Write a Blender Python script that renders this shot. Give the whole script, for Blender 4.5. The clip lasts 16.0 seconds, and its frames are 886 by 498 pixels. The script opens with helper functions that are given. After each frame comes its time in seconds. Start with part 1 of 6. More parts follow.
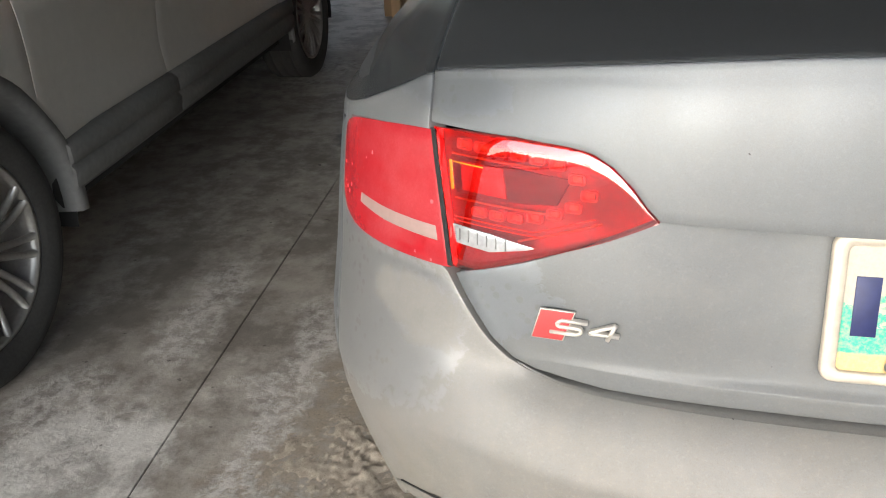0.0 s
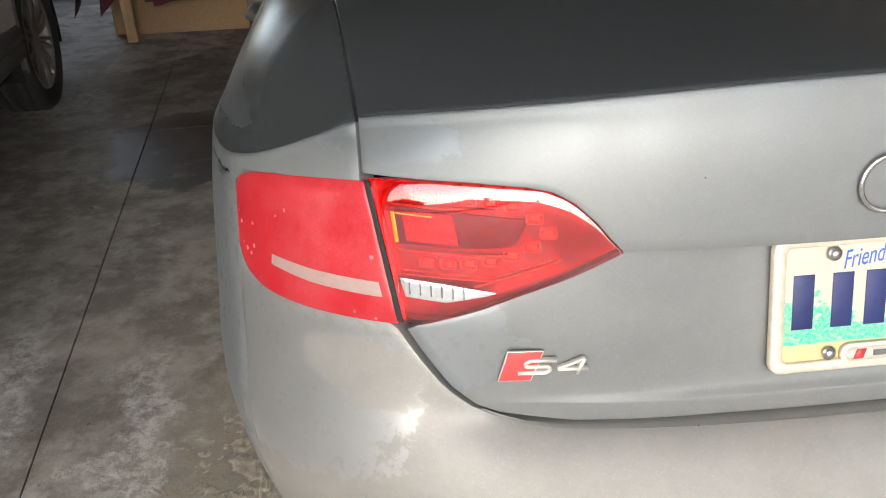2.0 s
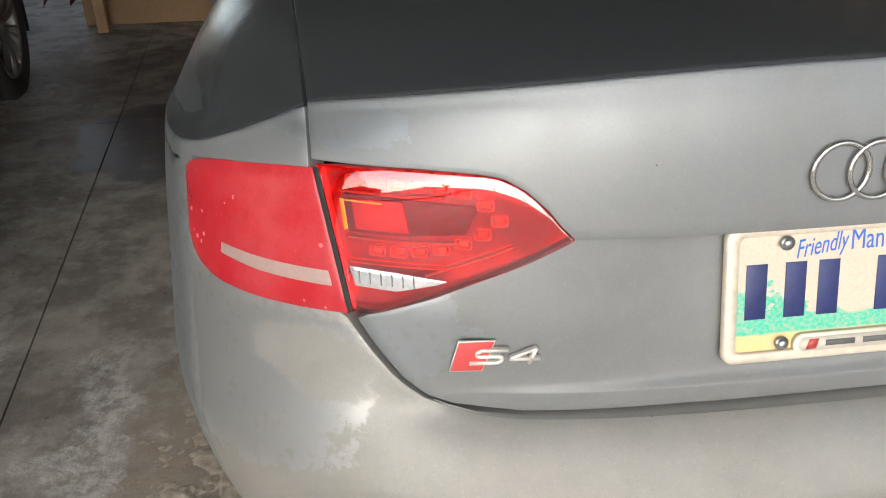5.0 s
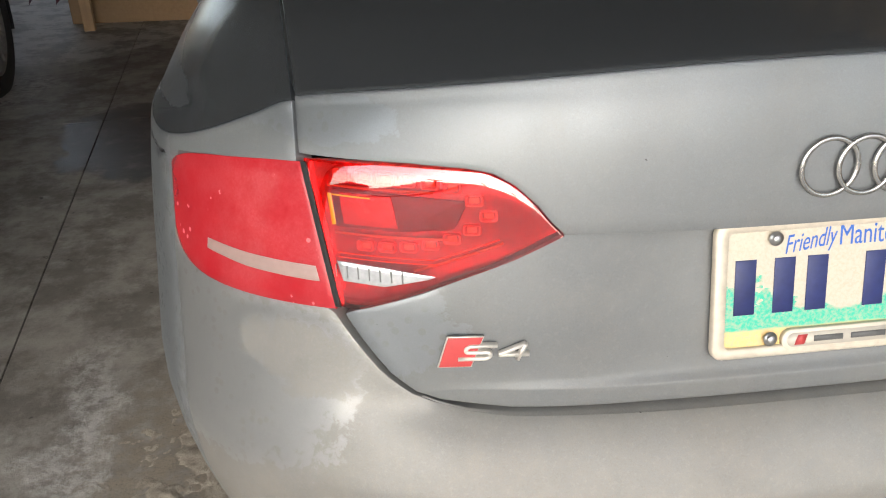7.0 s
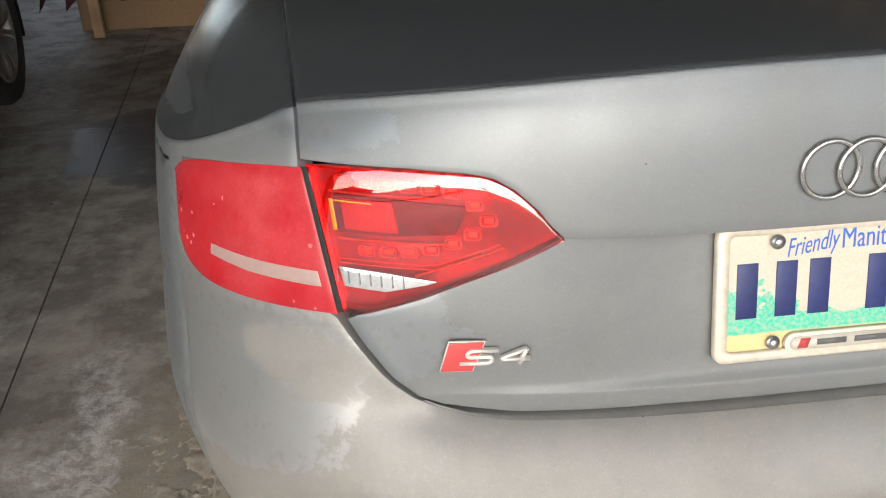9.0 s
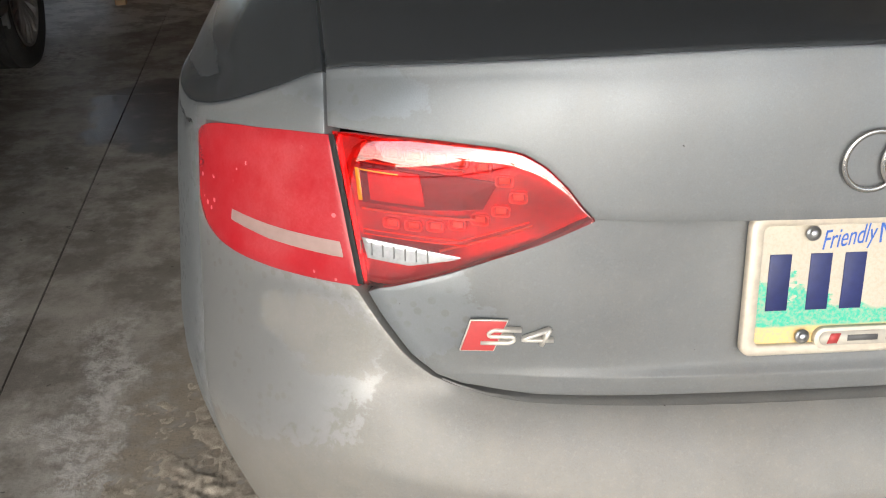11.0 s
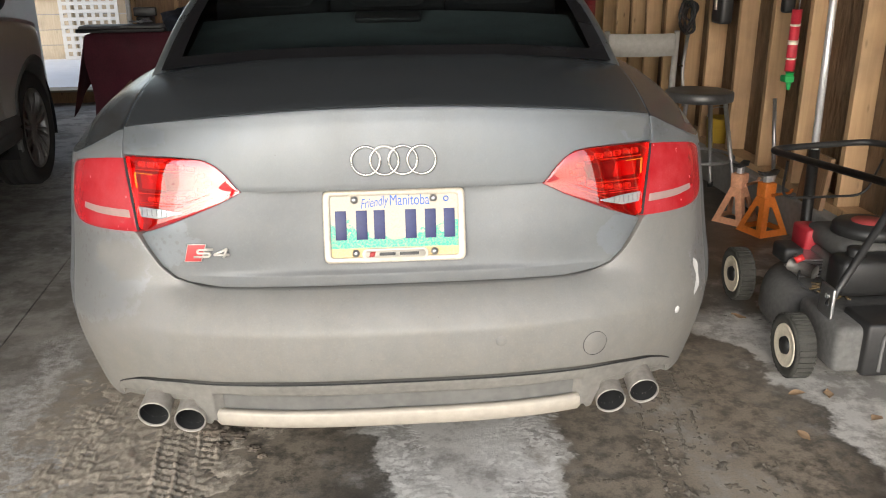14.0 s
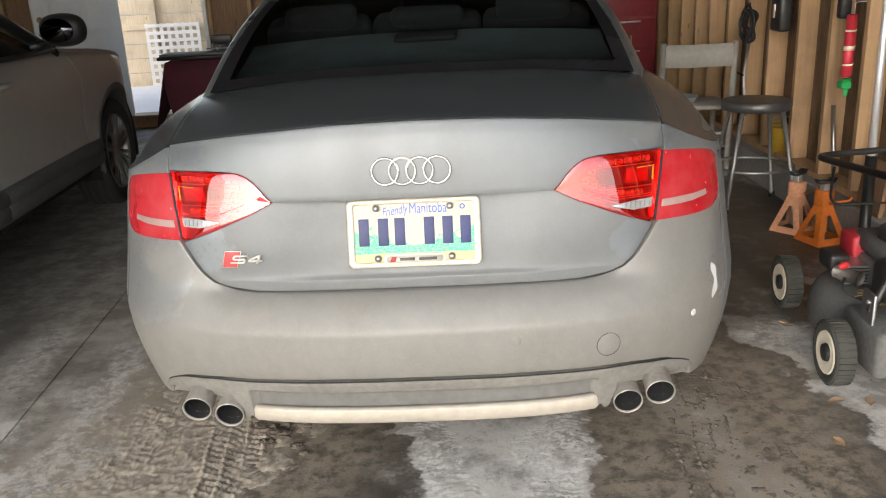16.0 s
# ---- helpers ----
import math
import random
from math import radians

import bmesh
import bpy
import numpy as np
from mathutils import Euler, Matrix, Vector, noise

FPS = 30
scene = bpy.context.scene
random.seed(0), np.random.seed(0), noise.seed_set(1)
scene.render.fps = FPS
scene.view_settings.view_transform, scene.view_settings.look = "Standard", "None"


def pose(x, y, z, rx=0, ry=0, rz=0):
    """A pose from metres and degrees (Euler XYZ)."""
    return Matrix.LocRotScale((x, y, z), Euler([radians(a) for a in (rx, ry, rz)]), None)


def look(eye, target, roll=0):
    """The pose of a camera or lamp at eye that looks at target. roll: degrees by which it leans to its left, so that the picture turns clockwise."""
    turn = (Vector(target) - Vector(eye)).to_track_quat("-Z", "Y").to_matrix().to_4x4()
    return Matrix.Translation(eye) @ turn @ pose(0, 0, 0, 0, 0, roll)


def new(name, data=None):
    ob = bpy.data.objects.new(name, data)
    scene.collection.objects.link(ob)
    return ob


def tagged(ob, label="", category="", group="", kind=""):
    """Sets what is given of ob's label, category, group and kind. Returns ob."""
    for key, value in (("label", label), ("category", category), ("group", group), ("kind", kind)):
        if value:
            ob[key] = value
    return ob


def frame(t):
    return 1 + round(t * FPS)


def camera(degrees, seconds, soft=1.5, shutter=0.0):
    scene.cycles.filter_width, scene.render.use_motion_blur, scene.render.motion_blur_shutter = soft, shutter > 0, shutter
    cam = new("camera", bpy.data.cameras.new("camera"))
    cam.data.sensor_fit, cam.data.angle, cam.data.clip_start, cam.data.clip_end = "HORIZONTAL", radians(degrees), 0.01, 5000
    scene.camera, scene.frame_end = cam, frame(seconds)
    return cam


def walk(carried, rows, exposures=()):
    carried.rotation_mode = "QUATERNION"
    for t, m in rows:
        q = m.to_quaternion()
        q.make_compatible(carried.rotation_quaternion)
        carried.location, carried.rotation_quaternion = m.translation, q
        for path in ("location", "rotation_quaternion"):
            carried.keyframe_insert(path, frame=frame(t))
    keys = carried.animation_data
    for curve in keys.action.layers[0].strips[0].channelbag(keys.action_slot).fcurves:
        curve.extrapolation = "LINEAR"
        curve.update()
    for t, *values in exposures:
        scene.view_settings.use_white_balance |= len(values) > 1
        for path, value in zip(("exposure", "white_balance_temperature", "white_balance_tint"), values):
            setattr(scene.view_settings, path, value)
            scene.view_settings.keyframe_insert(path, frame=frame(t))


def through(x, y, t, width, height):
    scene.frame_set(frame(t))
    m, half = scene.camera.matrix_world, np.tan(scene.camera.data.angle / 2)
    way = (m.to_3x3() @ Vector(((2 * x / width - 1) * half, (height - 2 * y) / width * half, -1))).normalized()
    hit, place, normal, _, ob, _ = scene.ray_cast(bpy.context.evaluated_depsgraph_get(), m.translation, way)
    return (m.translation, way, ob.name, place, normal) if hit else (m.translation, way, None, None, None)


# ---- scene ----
cam = camera(56.7, 16.0, soft=1.1)
PATH = [
    (0, (-0.355, -0.819, 1.254), (-0.824, 0.9, 0.346), -3.1),
    (0.3, (-0.421, -0.794, 1.276), (-0.725, 0.968, 0.38), -2.0),
    (0.5, (-0.469, -0.794, 1.281), (-0.603, 1.006, 0.418), -0.3),
    (1, (-0.571, -0.814, 1.298), (-0.456, 0.998, 0.459), 0.5),
    (1.5, (-0.598, -0.783, 1.302), (-0.446, 1.004, 0.416), -1.3),
    (2, (-0.595, -0.764, 1.293), (-0.457, 1.002, 0.364), -2.1),
    (2.5, (-0.584, -0.755, 1.296), (-0.446, 1.0, 0.347), -2.4),
    (3, (-0.578, -0.757, 1.276), (-0.431, 0.981, 0.297), -2.1),
    (3.5, (-0.568, -0.761, 1.268), (-0.409, 0.958, 0.256), -1.6),
    (4, (-0.564, -0.758, 1.276), (-0.389, 0.969, 0.283), -1.0),
    (4.2, (-0.562, -0.755, 1.282), (-0.384, 0.979, 0.303), -1.0),
    (6.5, (-0.564, -0.765, 1.264), (-0.353, 1.0, 0.347), -0.8),
    (7, (-0.563, -0.756, 1.268), (-0.346, 0.998, 0.332), -0.6),
    (7.5, (-0.553, -0.759, 1.268), (-0.35, 1.002, 0.341), -0.8),
    (8, (-0.556, -0.76, 1.268), (-0.355, 1.005, 0.349), -1.0),
    (8.5, (-0.551, -0.76, 1.273), (-0.355, 1.004, 0.351), -1.5),
    (11, (-0.57, -0.744, 1.251), (-0.4, 1.003, 0.291), 1.1),
    (11.5, (-0.564, -0.748, 1.256), (-0.396, 1.009, 0.315), -0.0),
    (12, (-0.511, -0.826, 1.27), (-0.168, 0.937, 0.39), 0.6),
    (12.2, (-0.491, -0.892, 1.267), (-0.022, 0.863, 0.43), 1.6),
    (12.4, (-0.456, -0.957, 1.298), (0.005, 0.798, 0.456), 1.9),
    (12.5, (-0.416, -1.003, 1.306), (-0.026, 0.772, 0.469), 1.0),
    (12.7, (-0.358, -1.143, 1.32), (-0.123, 0.668, 0.506), -0.3),
    (13, (-0.251, -1.261, 1.308), (-0.139, 0.574, 0.521), -2.3),
    (13.2, (-0.215, -1.39, 1.341), (-0.074, 0.46, 0.593), -2.6),
    (13.5, (-0.124, -1.572, 1.331), (0.0, 0.3, 0.64), -1.7),
    (14, (-0.001, -1.775, 1.342), (0.116, 0.111, 0.686), -0.4),
    (14.5, (0.129, -1.855, 1.341), (0.13, 0.04, 0.7), -2.6),
    (15, (0.162, -1.876, 1.353), (0.103, 0.021, 0.723), -3.7),
    (15.5, (0.157, -1.888, 1.347), (0.087, 0.013, 0.729), -3.3),
    (16, (0.147, -1.886, 1.346), (0.067, 0.016, 0.734), -2.7),
]
walk(cam, [(t, look(eye, target, roll)) for t, eye, target, roll in PATH],
     exposures=[(0, 1.63, 6400, 10), (0.5, 1.48, 6400, 10), (1, 1.48, 6400, 10), (2, 1.63, 6400, 10), (3, 1.58, 6400, 10), (4.2, 1.38, 6400, 10), (6.5, 1.42, 6400, 10), (8.7, 1.42, 6400, 10), (11, 1.37, 6400, 10), (12, 1.27, 6400, 10), (12.5, 1.17, 6400, 10), (13.5, 1.30, 6400, 10), (14.5, 1.60, 6400, 10), (16, 1.55, 6400, 10)])



# ---- world and light ----
world = bpy.data.worlds.new("world")
scene.world = world
world.use_nodes = True
wn = world.node_tree.nodes
sky = wn.new("ShaderNodeTexSky")
sky.sky_type, sky.sun_disc = "NISHITA", False
sky.sun_elevation, sky.sun_rotation = radians(19), radians(193)
sky.dust_density, sky.air_density = 1.3, 1.0
mute = wn.new("ShaderNodeHueSaturation")
mute.inputs["Saturation"].default_value = 0.5
world.node_tree.links.new(sky.outputs[0], mute.inputs["Color"])
world.node_tree.links.new(mute.outputs[0], wn["Background"].inputs["Color"])
wn["Background"].inputs["Strength"].default_value = 0.15
sun_data = bpy.data.lights.new("sun", "SUN")
sun_data.energy, sun_data.angle, sun_data.color = 0.8, radians(75), (1.0, 0.98, 0.95)
sun = new("sun", sun_data)
sun.matrix_world = look((-2.3, -9.7, 3.4), (0, 0, 0))


# ---- small tools ----
def part(name, bm, material, parent=None, label="", smooth=True):
    """One mesh object from a bmesh, under its thing or part."""
    me = bpy.data.meshes.new(name)
    if smooth:
        for f in bm.faces:
            f.smooth = True
    bm.to_mesh(me)
    bm.free()
    me.materials.append(material)
    ob = new(name, me)
    if parent:
        ob.parent = parent
    if label:
        ob["label"] = label
    return ob


def thing(name, m, label, category, group="", kind=""):
    ob = new(name)
    ob.matrix_world = m
    return tagged(ob, label, category, group, kind)


def box_into(bm, x0, y0, z0, x1, y1, z1, bevel=0.0, m=None):
    """A box, its edges rounded by bevel, into bm."""
    made = bmesh.ops.create_cube(bm, size=1.0)["verts"]
    bmesh.ops.scale(bm, vec=(x1 - x0, y1 - y0, z1 - z0), verts=made)
    bmesh.ops.translate(bm, vec=((x0 + x1) / 2, (y0 + y1) / 2, (z0 + z1) / 2), verts=made)
    if m is not None:
        bmesh.ops.transform(bm, matrix=m, verts=made)
    if bevel > 0:
        edges = list({e for v in made for e in v.link_edges})
        bmesh.ops.bevel(bm, geom=edges, offset=bevel, segments=2, affect="EDGES", profile=0.5)
    return bm


def box(*a, bevel=0.0, m=None):
    return box_into(bmesh.new(), *a, bevel=bevel, m=m)


def grid_into(bm, points, close_u=False, close_v=False, flip=False):
    """Quads over a grid of points[i][j] into bm. Returns the verts, row by row."""
    rows = [[bm.verts.new(p) for p in row] for row in points]
    nu, nv = len(rows), len(rows[0])
    for i in range(nu if close_u else nu - 1):
        for j in range(nv if close_v else nv - 1):
            q = [rows[i][j], rows[(i + 1) % nu][j], rows[(i + 1) % nu][(j + 1) % nv], rows[i][(j + 1) % nv]]
            if flip:
                q.reverse()
            if len(set(q)) == 4:
                try:
                    bm.faces.new(q)
                except ValueError:
                    pass
    return rows


def grid(points, **k):
    bm = bmesh.new()
    grid_into(bm, points, **k)
    return bm


def tube_into(bm, path, radius, sides=12, caps=True):
    """A tube along a path of points; radius is a number or one for each point."""
    path = [Vector(p) for p in path]
    radii = radius if isinstance(radius, (list, tuple)) else [radius] * len(path)
    rings, up = [], None
    for i, p in enumerate(path):
        d = (path[min(i + 1, len(path) - 1)] - path[max(i - 1, 0)]).normalized()
        if up is None:
            up = d.orthogonal().normalized()
        up = (up - d * up.dot(d)).normalized()
        side = d.cross(up)
        rings.append([p + (up * math.cos(a) + side * math.sin(a)) * radii[i] for a in [2 * math.pi * k / sides for k in range(sides)]])
    rows = grid_into(bm, rings, close_v=True)
    if caps:
        bm.faces.new(list(reversed(rows[0])))
        bm.faces.new(rows[-1])
    return bm


def tube(path, radius, sides=12, caps=True):
    return tube_into(bmesh.new(), path, radius, sides, caps)


def bent(points, r=0.05, n=6):
    """A path through points with its corners rounded."""
    pts = [Vector(p) for p in points]
    out = [pts[0]]
    for a, b, c in zip(pts, pts[1:], pts[2:]):
        k = min(r, (a - b).length * 0.45, (c - b).length * 0.45)
        p, q = b + (a - b).normalized() * k, b + (c - b).normalized() * k
        for i in range(n + 1):
            t = i / n
            out.append(p * (1 - t) ** 2 + b * 2 * t * (1 - t) + q * t * t)
    return out + [pts[-1]]


def turned_into(bm, profile, sides=32, m=None, close=False):
    """A turned shape: profile points (radius, height) round the z axis."""
    rings = [[Vector((r * math.cos(a), r * math.sin(a), h)) for r, h in profile] for a in [2 * math.pi * k / sides for k in range(sides)]]
    if m is not None:
        rings = [[m @ p for p in ring] for ring in rings]
    grid_into(bm, rings, close_u=True, close_v=close)
    return bm


def turned(profile, sides=32, m=None, close=False):
    bm = turned_into(bmesh.new(), profile, sides, m, close)
    bmesh.ops.remove_doubles(bm, verts=bm.verts, dist=1e-5)
    bmesh.ops.recalc_face_normals(bm, faces=bm.faces)
    return bm


def prism_into(bm, outline, depth, m, bevel=0.0):
    """A flat outline (x, y) pulled out by depth along z, placed by m."""
    lo = [bm.verts.new(m @ Vector((x, y, 0))) for x, y in outline]
    hi = [bm.verts.new(m @ Vector((x, y, depth))) for x, y in outline]
    fs = [bm.faces.new(hi), bm.faces.new(list(reversed(lo)))]
    n = len(lo)
    for i in range(n):
        fs.append(bm.faces.new([lo[i], lo[(i + 1) % n], hi[(i + 1) % n], hi[i]]))
    bmesh.ops.recalc_face_normals(bm, faces=fs)
    if bevel > 0:
        es = [e for e in fs[0].edges]
        bmesh.ops.bevel(bm, geom=es, offset=bevel, segments=2, affect="EDGES", profile=0.5)
    return bm


def prism(outline, depth, m, bevel=0.0):
    return prism_into(bmesh.new(), outline, depth, m, bevel)


def interp(table, v):
    return float(np.interp(v, [a for a, b in table], [b for a, b in table]))


def smooth_table(table, n=8):
    """A table of (a, b) with rounded bends, by Catmull-Rom."""
    out = []
    for i in range(len(table) - 1):
        p0, p1, p2, p3 = table[max(i - 1, 0)], table[i], table[i + 1], table[min(i + 2, len(table) - 1)]
        for k in range(n):
            t = k / n
            out.append(tuple(0.5 * (2 * b + (c - a) * t + (2 * a - 5 * b + 4 * c - d) * t * t + (3 * b - a - 3 * c + d) * t ** 3) for a, b, c, d in zip(p0, p1, p2, p3)))
    return out + [table[-1]]


# ---- materials ----
class Nodes:
    """A short hand for node materials."""

    def __init__(self, name):
        self.mat = bpy.data.materials.new(name)
        self.mat.use_nodes = True
        self.t = self.mat.node_tree
        self.bsdf = self.t.nodes["Principled BSDF"]
        self.coord = None

    def add(self, kind, **inputs):
        n = self.t.nodes.new(kind)
        for k, v in inputs.items():
            self.put(n.inputs[k.replace("_", " ")], v)
        return n

    def put(self, socket, v):
        if isinstance(v, bpy.types.NodeSocket):
            self.t.links.new(v, socket)
        elif v is not None:
            socket.default_value = v

    def at(self, what="Object"):
        if self.coord is None:
            self.coord = self.t.nodes.new("ShaderNodeTexCoord")
        return self.coord.outputs[what]

    def stretch(self, scale, what="Object", loc=(0, 0, 0), rot=(0, 0, 0)):
        n = self.add("ShaderNodeMapping", Vector=self.at(what))
        n.inputs["Scale"].default_value = scale
        n.inputs["Location"].default_value = loc
        n.inputs["Rotation"].default_value = rot
        return n.outputs[0]

    def noise(self, scale, detail=4.0, rough=0.55, vector=None, distortion=0.0):
        n = self.add("ShaderNodeTexNoise", Vector=vector if vector is not None else self.at())
        for k, v in (("Scale", scale), ("Detail", detail), ("Roughness", rough), ("Distortion", distortion)):
            n.inputs[k].default_value = v
        return n.outputs[0]

    def ramp(self, value, stops):
        n = self.add("ShaderNodeValToRGB", Fac=value)
        el = n.color_ramp.elements
        while len(el) < len(stops):
            el.new(0.5)
        for e, (p, c) in zip(el, stops):
            e.position = p
            e.color = (c, c, c, 1) if isinstance(c, (int, float)) else (*c, 1)
        return n.outputs[0]

    def mix(self, fac, a, b, blend="MIX"):
        n = self.t.nodes.new("ShaderNodeMix")
        n.data_type, n.blend_type = "RGBA", blend
        for s, v in ((n.inputs[0], fac), (n.inputs[6], a), (n.inputs[7], b)):
            if isinstance(v, (tuple, list)) and len(v) == 3:
                v = (*v, 1)
            self.put(s, v)
        return n.outputs[2]

    def math(self, op, a, b=0.0, clamp=False):
        n = self.t.nodes.new("ShaderNodeMath")
        n.operation, n.use_clamp = op, clamp
        self.put(n.inputs[0], a)
        self.put(n.inputs[1], b)
        return n.outputs[0]

    def bump(self, height, strength=0.3, distance=0.002):
        n = self.add("ShaderNodeBump", Height=height)
        n.inputs["Strength"].default_value, n.inputs["Distance"].default_value = strength, distance
        self.t.links.new(n.outputs[0], self.bsdf.inputs["Normal"])

    def set(self, **k):
        for name, v in k.items():
            if isinstance(v, tuple) and len(v) == 3:
                v = (*v, 1)
            self.put(self.bsdf.inputs[name.replace("_", " ")], v)
        return self.mat


def plain(name, colour, rough=0.5, metal=0.0, vary=0.15, scale=30.0, bump=0.1, **more):
    """A worn surface of one colour, with grain and larger stains."""
    n = Nodes(name)
    big, fine = n.noise(scale * 0.12, 3), n.noise(scale * 3, 5)
    both = n.math("ADD", n.math("MULTIPLY", big, 0.6), n.math("MULTIPLY", fine, 0.4))
    dark = tuple(c * (1 - vary) for c in colour)
    light = tuple(min(1, c * (1 + vary) + 0.004) for c in colour)
    col = n.mix(n.ramp(both, [(0.3, 0.0), (0.7, 1.0)]), dark, light)
    r = n.math("ADD", n.math("MULTIPLY", n.math("SUBTRACT", big, 0.5), 0.3), rough, clamp=True)
    if bump:
        n.bump(fine, bump, 0.001)
    return n.set(Base_Color=col, Roughness=r, Metallic=metal, **more)



def paint_material(name, metal_colour, dust_colour, film_low, film_high, z_low, z_high, film_up=0.1, rinsed=(), caked=()):
    """Metallic car paint under a film of dried road dust, thinner on high faces that look up; rinsed and caked are
    ovals (x, z, half width, half height) with ragged edges.
    """
    n = Nodes(name)
    flakes = n.noise(900, 2)
    blots = n.noise(26, 8, 0.72, distortion=0.3)
    runs = n.noise(6, 5, 0.6, n.stretch((1.0, 1.0, 0.35)))
    speck = n.noise(420, 3, 0.75)
    grime = n.noise(190, 4, 0.7)
    pits = n.noise(75, 2, 0.5)
    v = n.add("ShaderNodeSeparateXYZ", Vector=n.at())
    x, z = v.outputs[0], v.outputs[2]

    def ragged(ovals, rough):
        """1 inside the ovals, 0 outside, with a torn edge."""
        out = None
        for cx, cz, rx, rz in ovals:
            u, w = n.math("DIVIDE", n.math("SUBTRACT", x, cx), rx), n.math("DIVIDE", n.math("SUBTRACT", z, cz), rz)
            o = n.math("SUBTRACT", 1.0, n.math("ADD", n.math("MULTIPLY", u, u), n.math("MULTIPLY", w, w)))
            out = o if out is None else n.math("MAXIMUM", out, o)
        torn = n.math("ADD", out, n.math("MULTIPLY", n.math("SUBTRACT", blots, 0.5), rough))
        return n.ramp(n.add("ShaderNodeMapRange", Value=torn, From_Min=-1.0, From_Max=1.0).outputs[0], [(0.49, 0.0), (0.525, 0.8), (0.7, 1.0)])
    low = n.add("ShaderNodeMapRange", Value=z, From_Min=z_low, From_Max=z_high, To_Min=film_low, To_Max=film_high).outputs[0]
    film = n.math("ADD", low, n.math("MULTIPLY", n.math("SUBTRACT", runs, 0.5), 0.45))
    film = n.math("ADD", film, n.math("MULTIPLY", n.math("SUBTRACT", blots, 0.5), 0.25))
    if rinsed:
        dots = n.add("ShaderNodeTexVoronoi", Vector=n.at())
        dots.inputs["Scale"].default_value = 70
        dots = n.math("MULTIPLY", n.ramp(dots.outputs["Distance"], [(0.28, 1.0), (0.36, 0.0)]), n.ramp(n.noise(10, 3), [(0.50, 0.0), (0.58, 0.8)]))
        bare = n.math("MULTIPLY", ragged(rinsed, 2.4), n.math("SUBTRACT", 1.0, dots))
        film = n.math("MULTIPLY", film, n.math("SUBTRACT", 1.0, n.math("MULTIPLY", bare, 0.48)))
    if caked:
        film = n.math("MAXIMUM", film, n.math("MULTIPLY", ragged(caked, 3.0), 0.72))
    film = n.math("MULTIPLY", film, n.ramp(speck, [(0.28, 0.72), (0.7, 1.12)]))
    # Up-facing paint above 0.88 loses dust: the deck's shading is put into its colour.
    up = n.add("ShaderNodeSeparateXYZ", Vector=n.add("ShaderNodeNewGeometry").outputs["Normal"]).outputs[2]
    film = n.math("MULTIPLY", film, n.math("MAXIMUM", n.ramp(up, [(0.45, 1.0), (0.70, film_up)]), n.math("LESS_THAN", z, 0.88)), clamp=True)
    base = n.mix(flakes, tuple(c * 0.8 for c in metal_colour), tuple(min(1, c * 1.2) for c in metal_colour))
    dust = n.mix(n.ramp(blots, [(0.35, 0.0), (0.65, 1.0)]), tuple(c * 0.86 for c in dust_colour), tuple(c * 1.12 for c in dust_colour))
    dust = n.mix(n.ramp(speck, [(0.32, 0.55), (0.5, 0.0)]), dust, tuple(c * 0.55 for c in dust_colour))
    dust = n.mix(n.ramp(grime, [(0.55, 0.0), (0.66, 0.28)]), dust, tuple(min(1, c * 1.5) for c in dust_colour))
    col = n.mix(film, base, dust)
    col = n.mix(n.ramp(pits, [(0.195, 0.85), (0.22, 0.0)]), col, (0.04, 0.035, 0.03))
    rough = n.math("ADD", n.math("MULTIPLY", film, 0.42), 0.25, clamp=True)
    metal = n.math("SUBTRACT", 0.86, n.math("MULTIPLY", film, 0.95), clamp=True)
    n.bump(n.math("MULTIPLY", n.math("ADD", speck, n.math("MULTIPLY", blots, 0.5)), n.math("ADD", film, 0.05)), 0.14, 0.001)
    coat = n.math("SUBTRACT", 0.12, n.math("MULTIPLY", film, 0.4), clamp=True)
    return n.set(Base_Color=col, Roughness=rough, Metallic=metal, Coat_Weight=coat, Coat_Roughness=0.08, Specular_IOR_Level=0.35)


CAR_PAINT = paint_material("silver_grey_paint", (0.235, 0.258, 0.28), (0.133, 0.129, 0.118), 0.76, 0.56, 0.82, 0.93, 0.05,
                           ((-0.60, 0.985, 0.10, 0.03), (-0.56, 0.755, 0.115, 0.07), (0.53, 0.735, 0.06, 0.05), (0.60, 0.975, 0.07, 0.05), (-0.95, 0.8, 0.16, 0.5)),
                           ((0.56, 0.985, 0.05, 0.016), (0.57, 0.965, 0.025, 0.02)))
CABIN_PAINT = paint_material("cleaner_silver_paint", (0.22, 0.24, 0.255), (0.22, 0.215, 0.20), 0.25, 0.15, 0.9, 1.3, 0.5)
BUMPER_PAINT = paint_material("dusty_silver_paint", (0.31, 0.32, 0.33), (0.178, 0.162, 0.137), 0.86, 0.70, 0.5, 0.66, 0.95,
                              ((-0.80, 0.66, 0.22, 0.12), (-0.66, 0.70, 0.10, 0.07), (0.79, 0.66, 0.06, 0.12)),
                              ((-0.635, 0.705, 0.075, 0.045), (0.74, 0.70, 0.03, 0.05), (-0.20, 0.52, 0.10, 0.018), (-0.66, 0.47, 0.09, 0.05)))
SUV_PAINT = paint_material("champagne_paint", (0.74, 0.73, 0.69), (0.60, 0.585, 0.54), 0.5, 0.2, 0.35, 1.2, 0.6)
DIFFUSER = plain("dusty_grey_plastic", (0.175, 0.165, 0.147), 0.65, vary=0.3, scale=20)
LIP = plain("dusty_bright_trim", (0.40, 0.36, 0.30), 0.55, 0.1, vary=0.2, scale=14)
BLACK = plain("black_plastic", (0.018, 0.018, 0.018), 0.45, vary=0.3)
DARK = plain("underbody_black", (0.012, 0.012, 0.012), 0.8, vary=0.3)
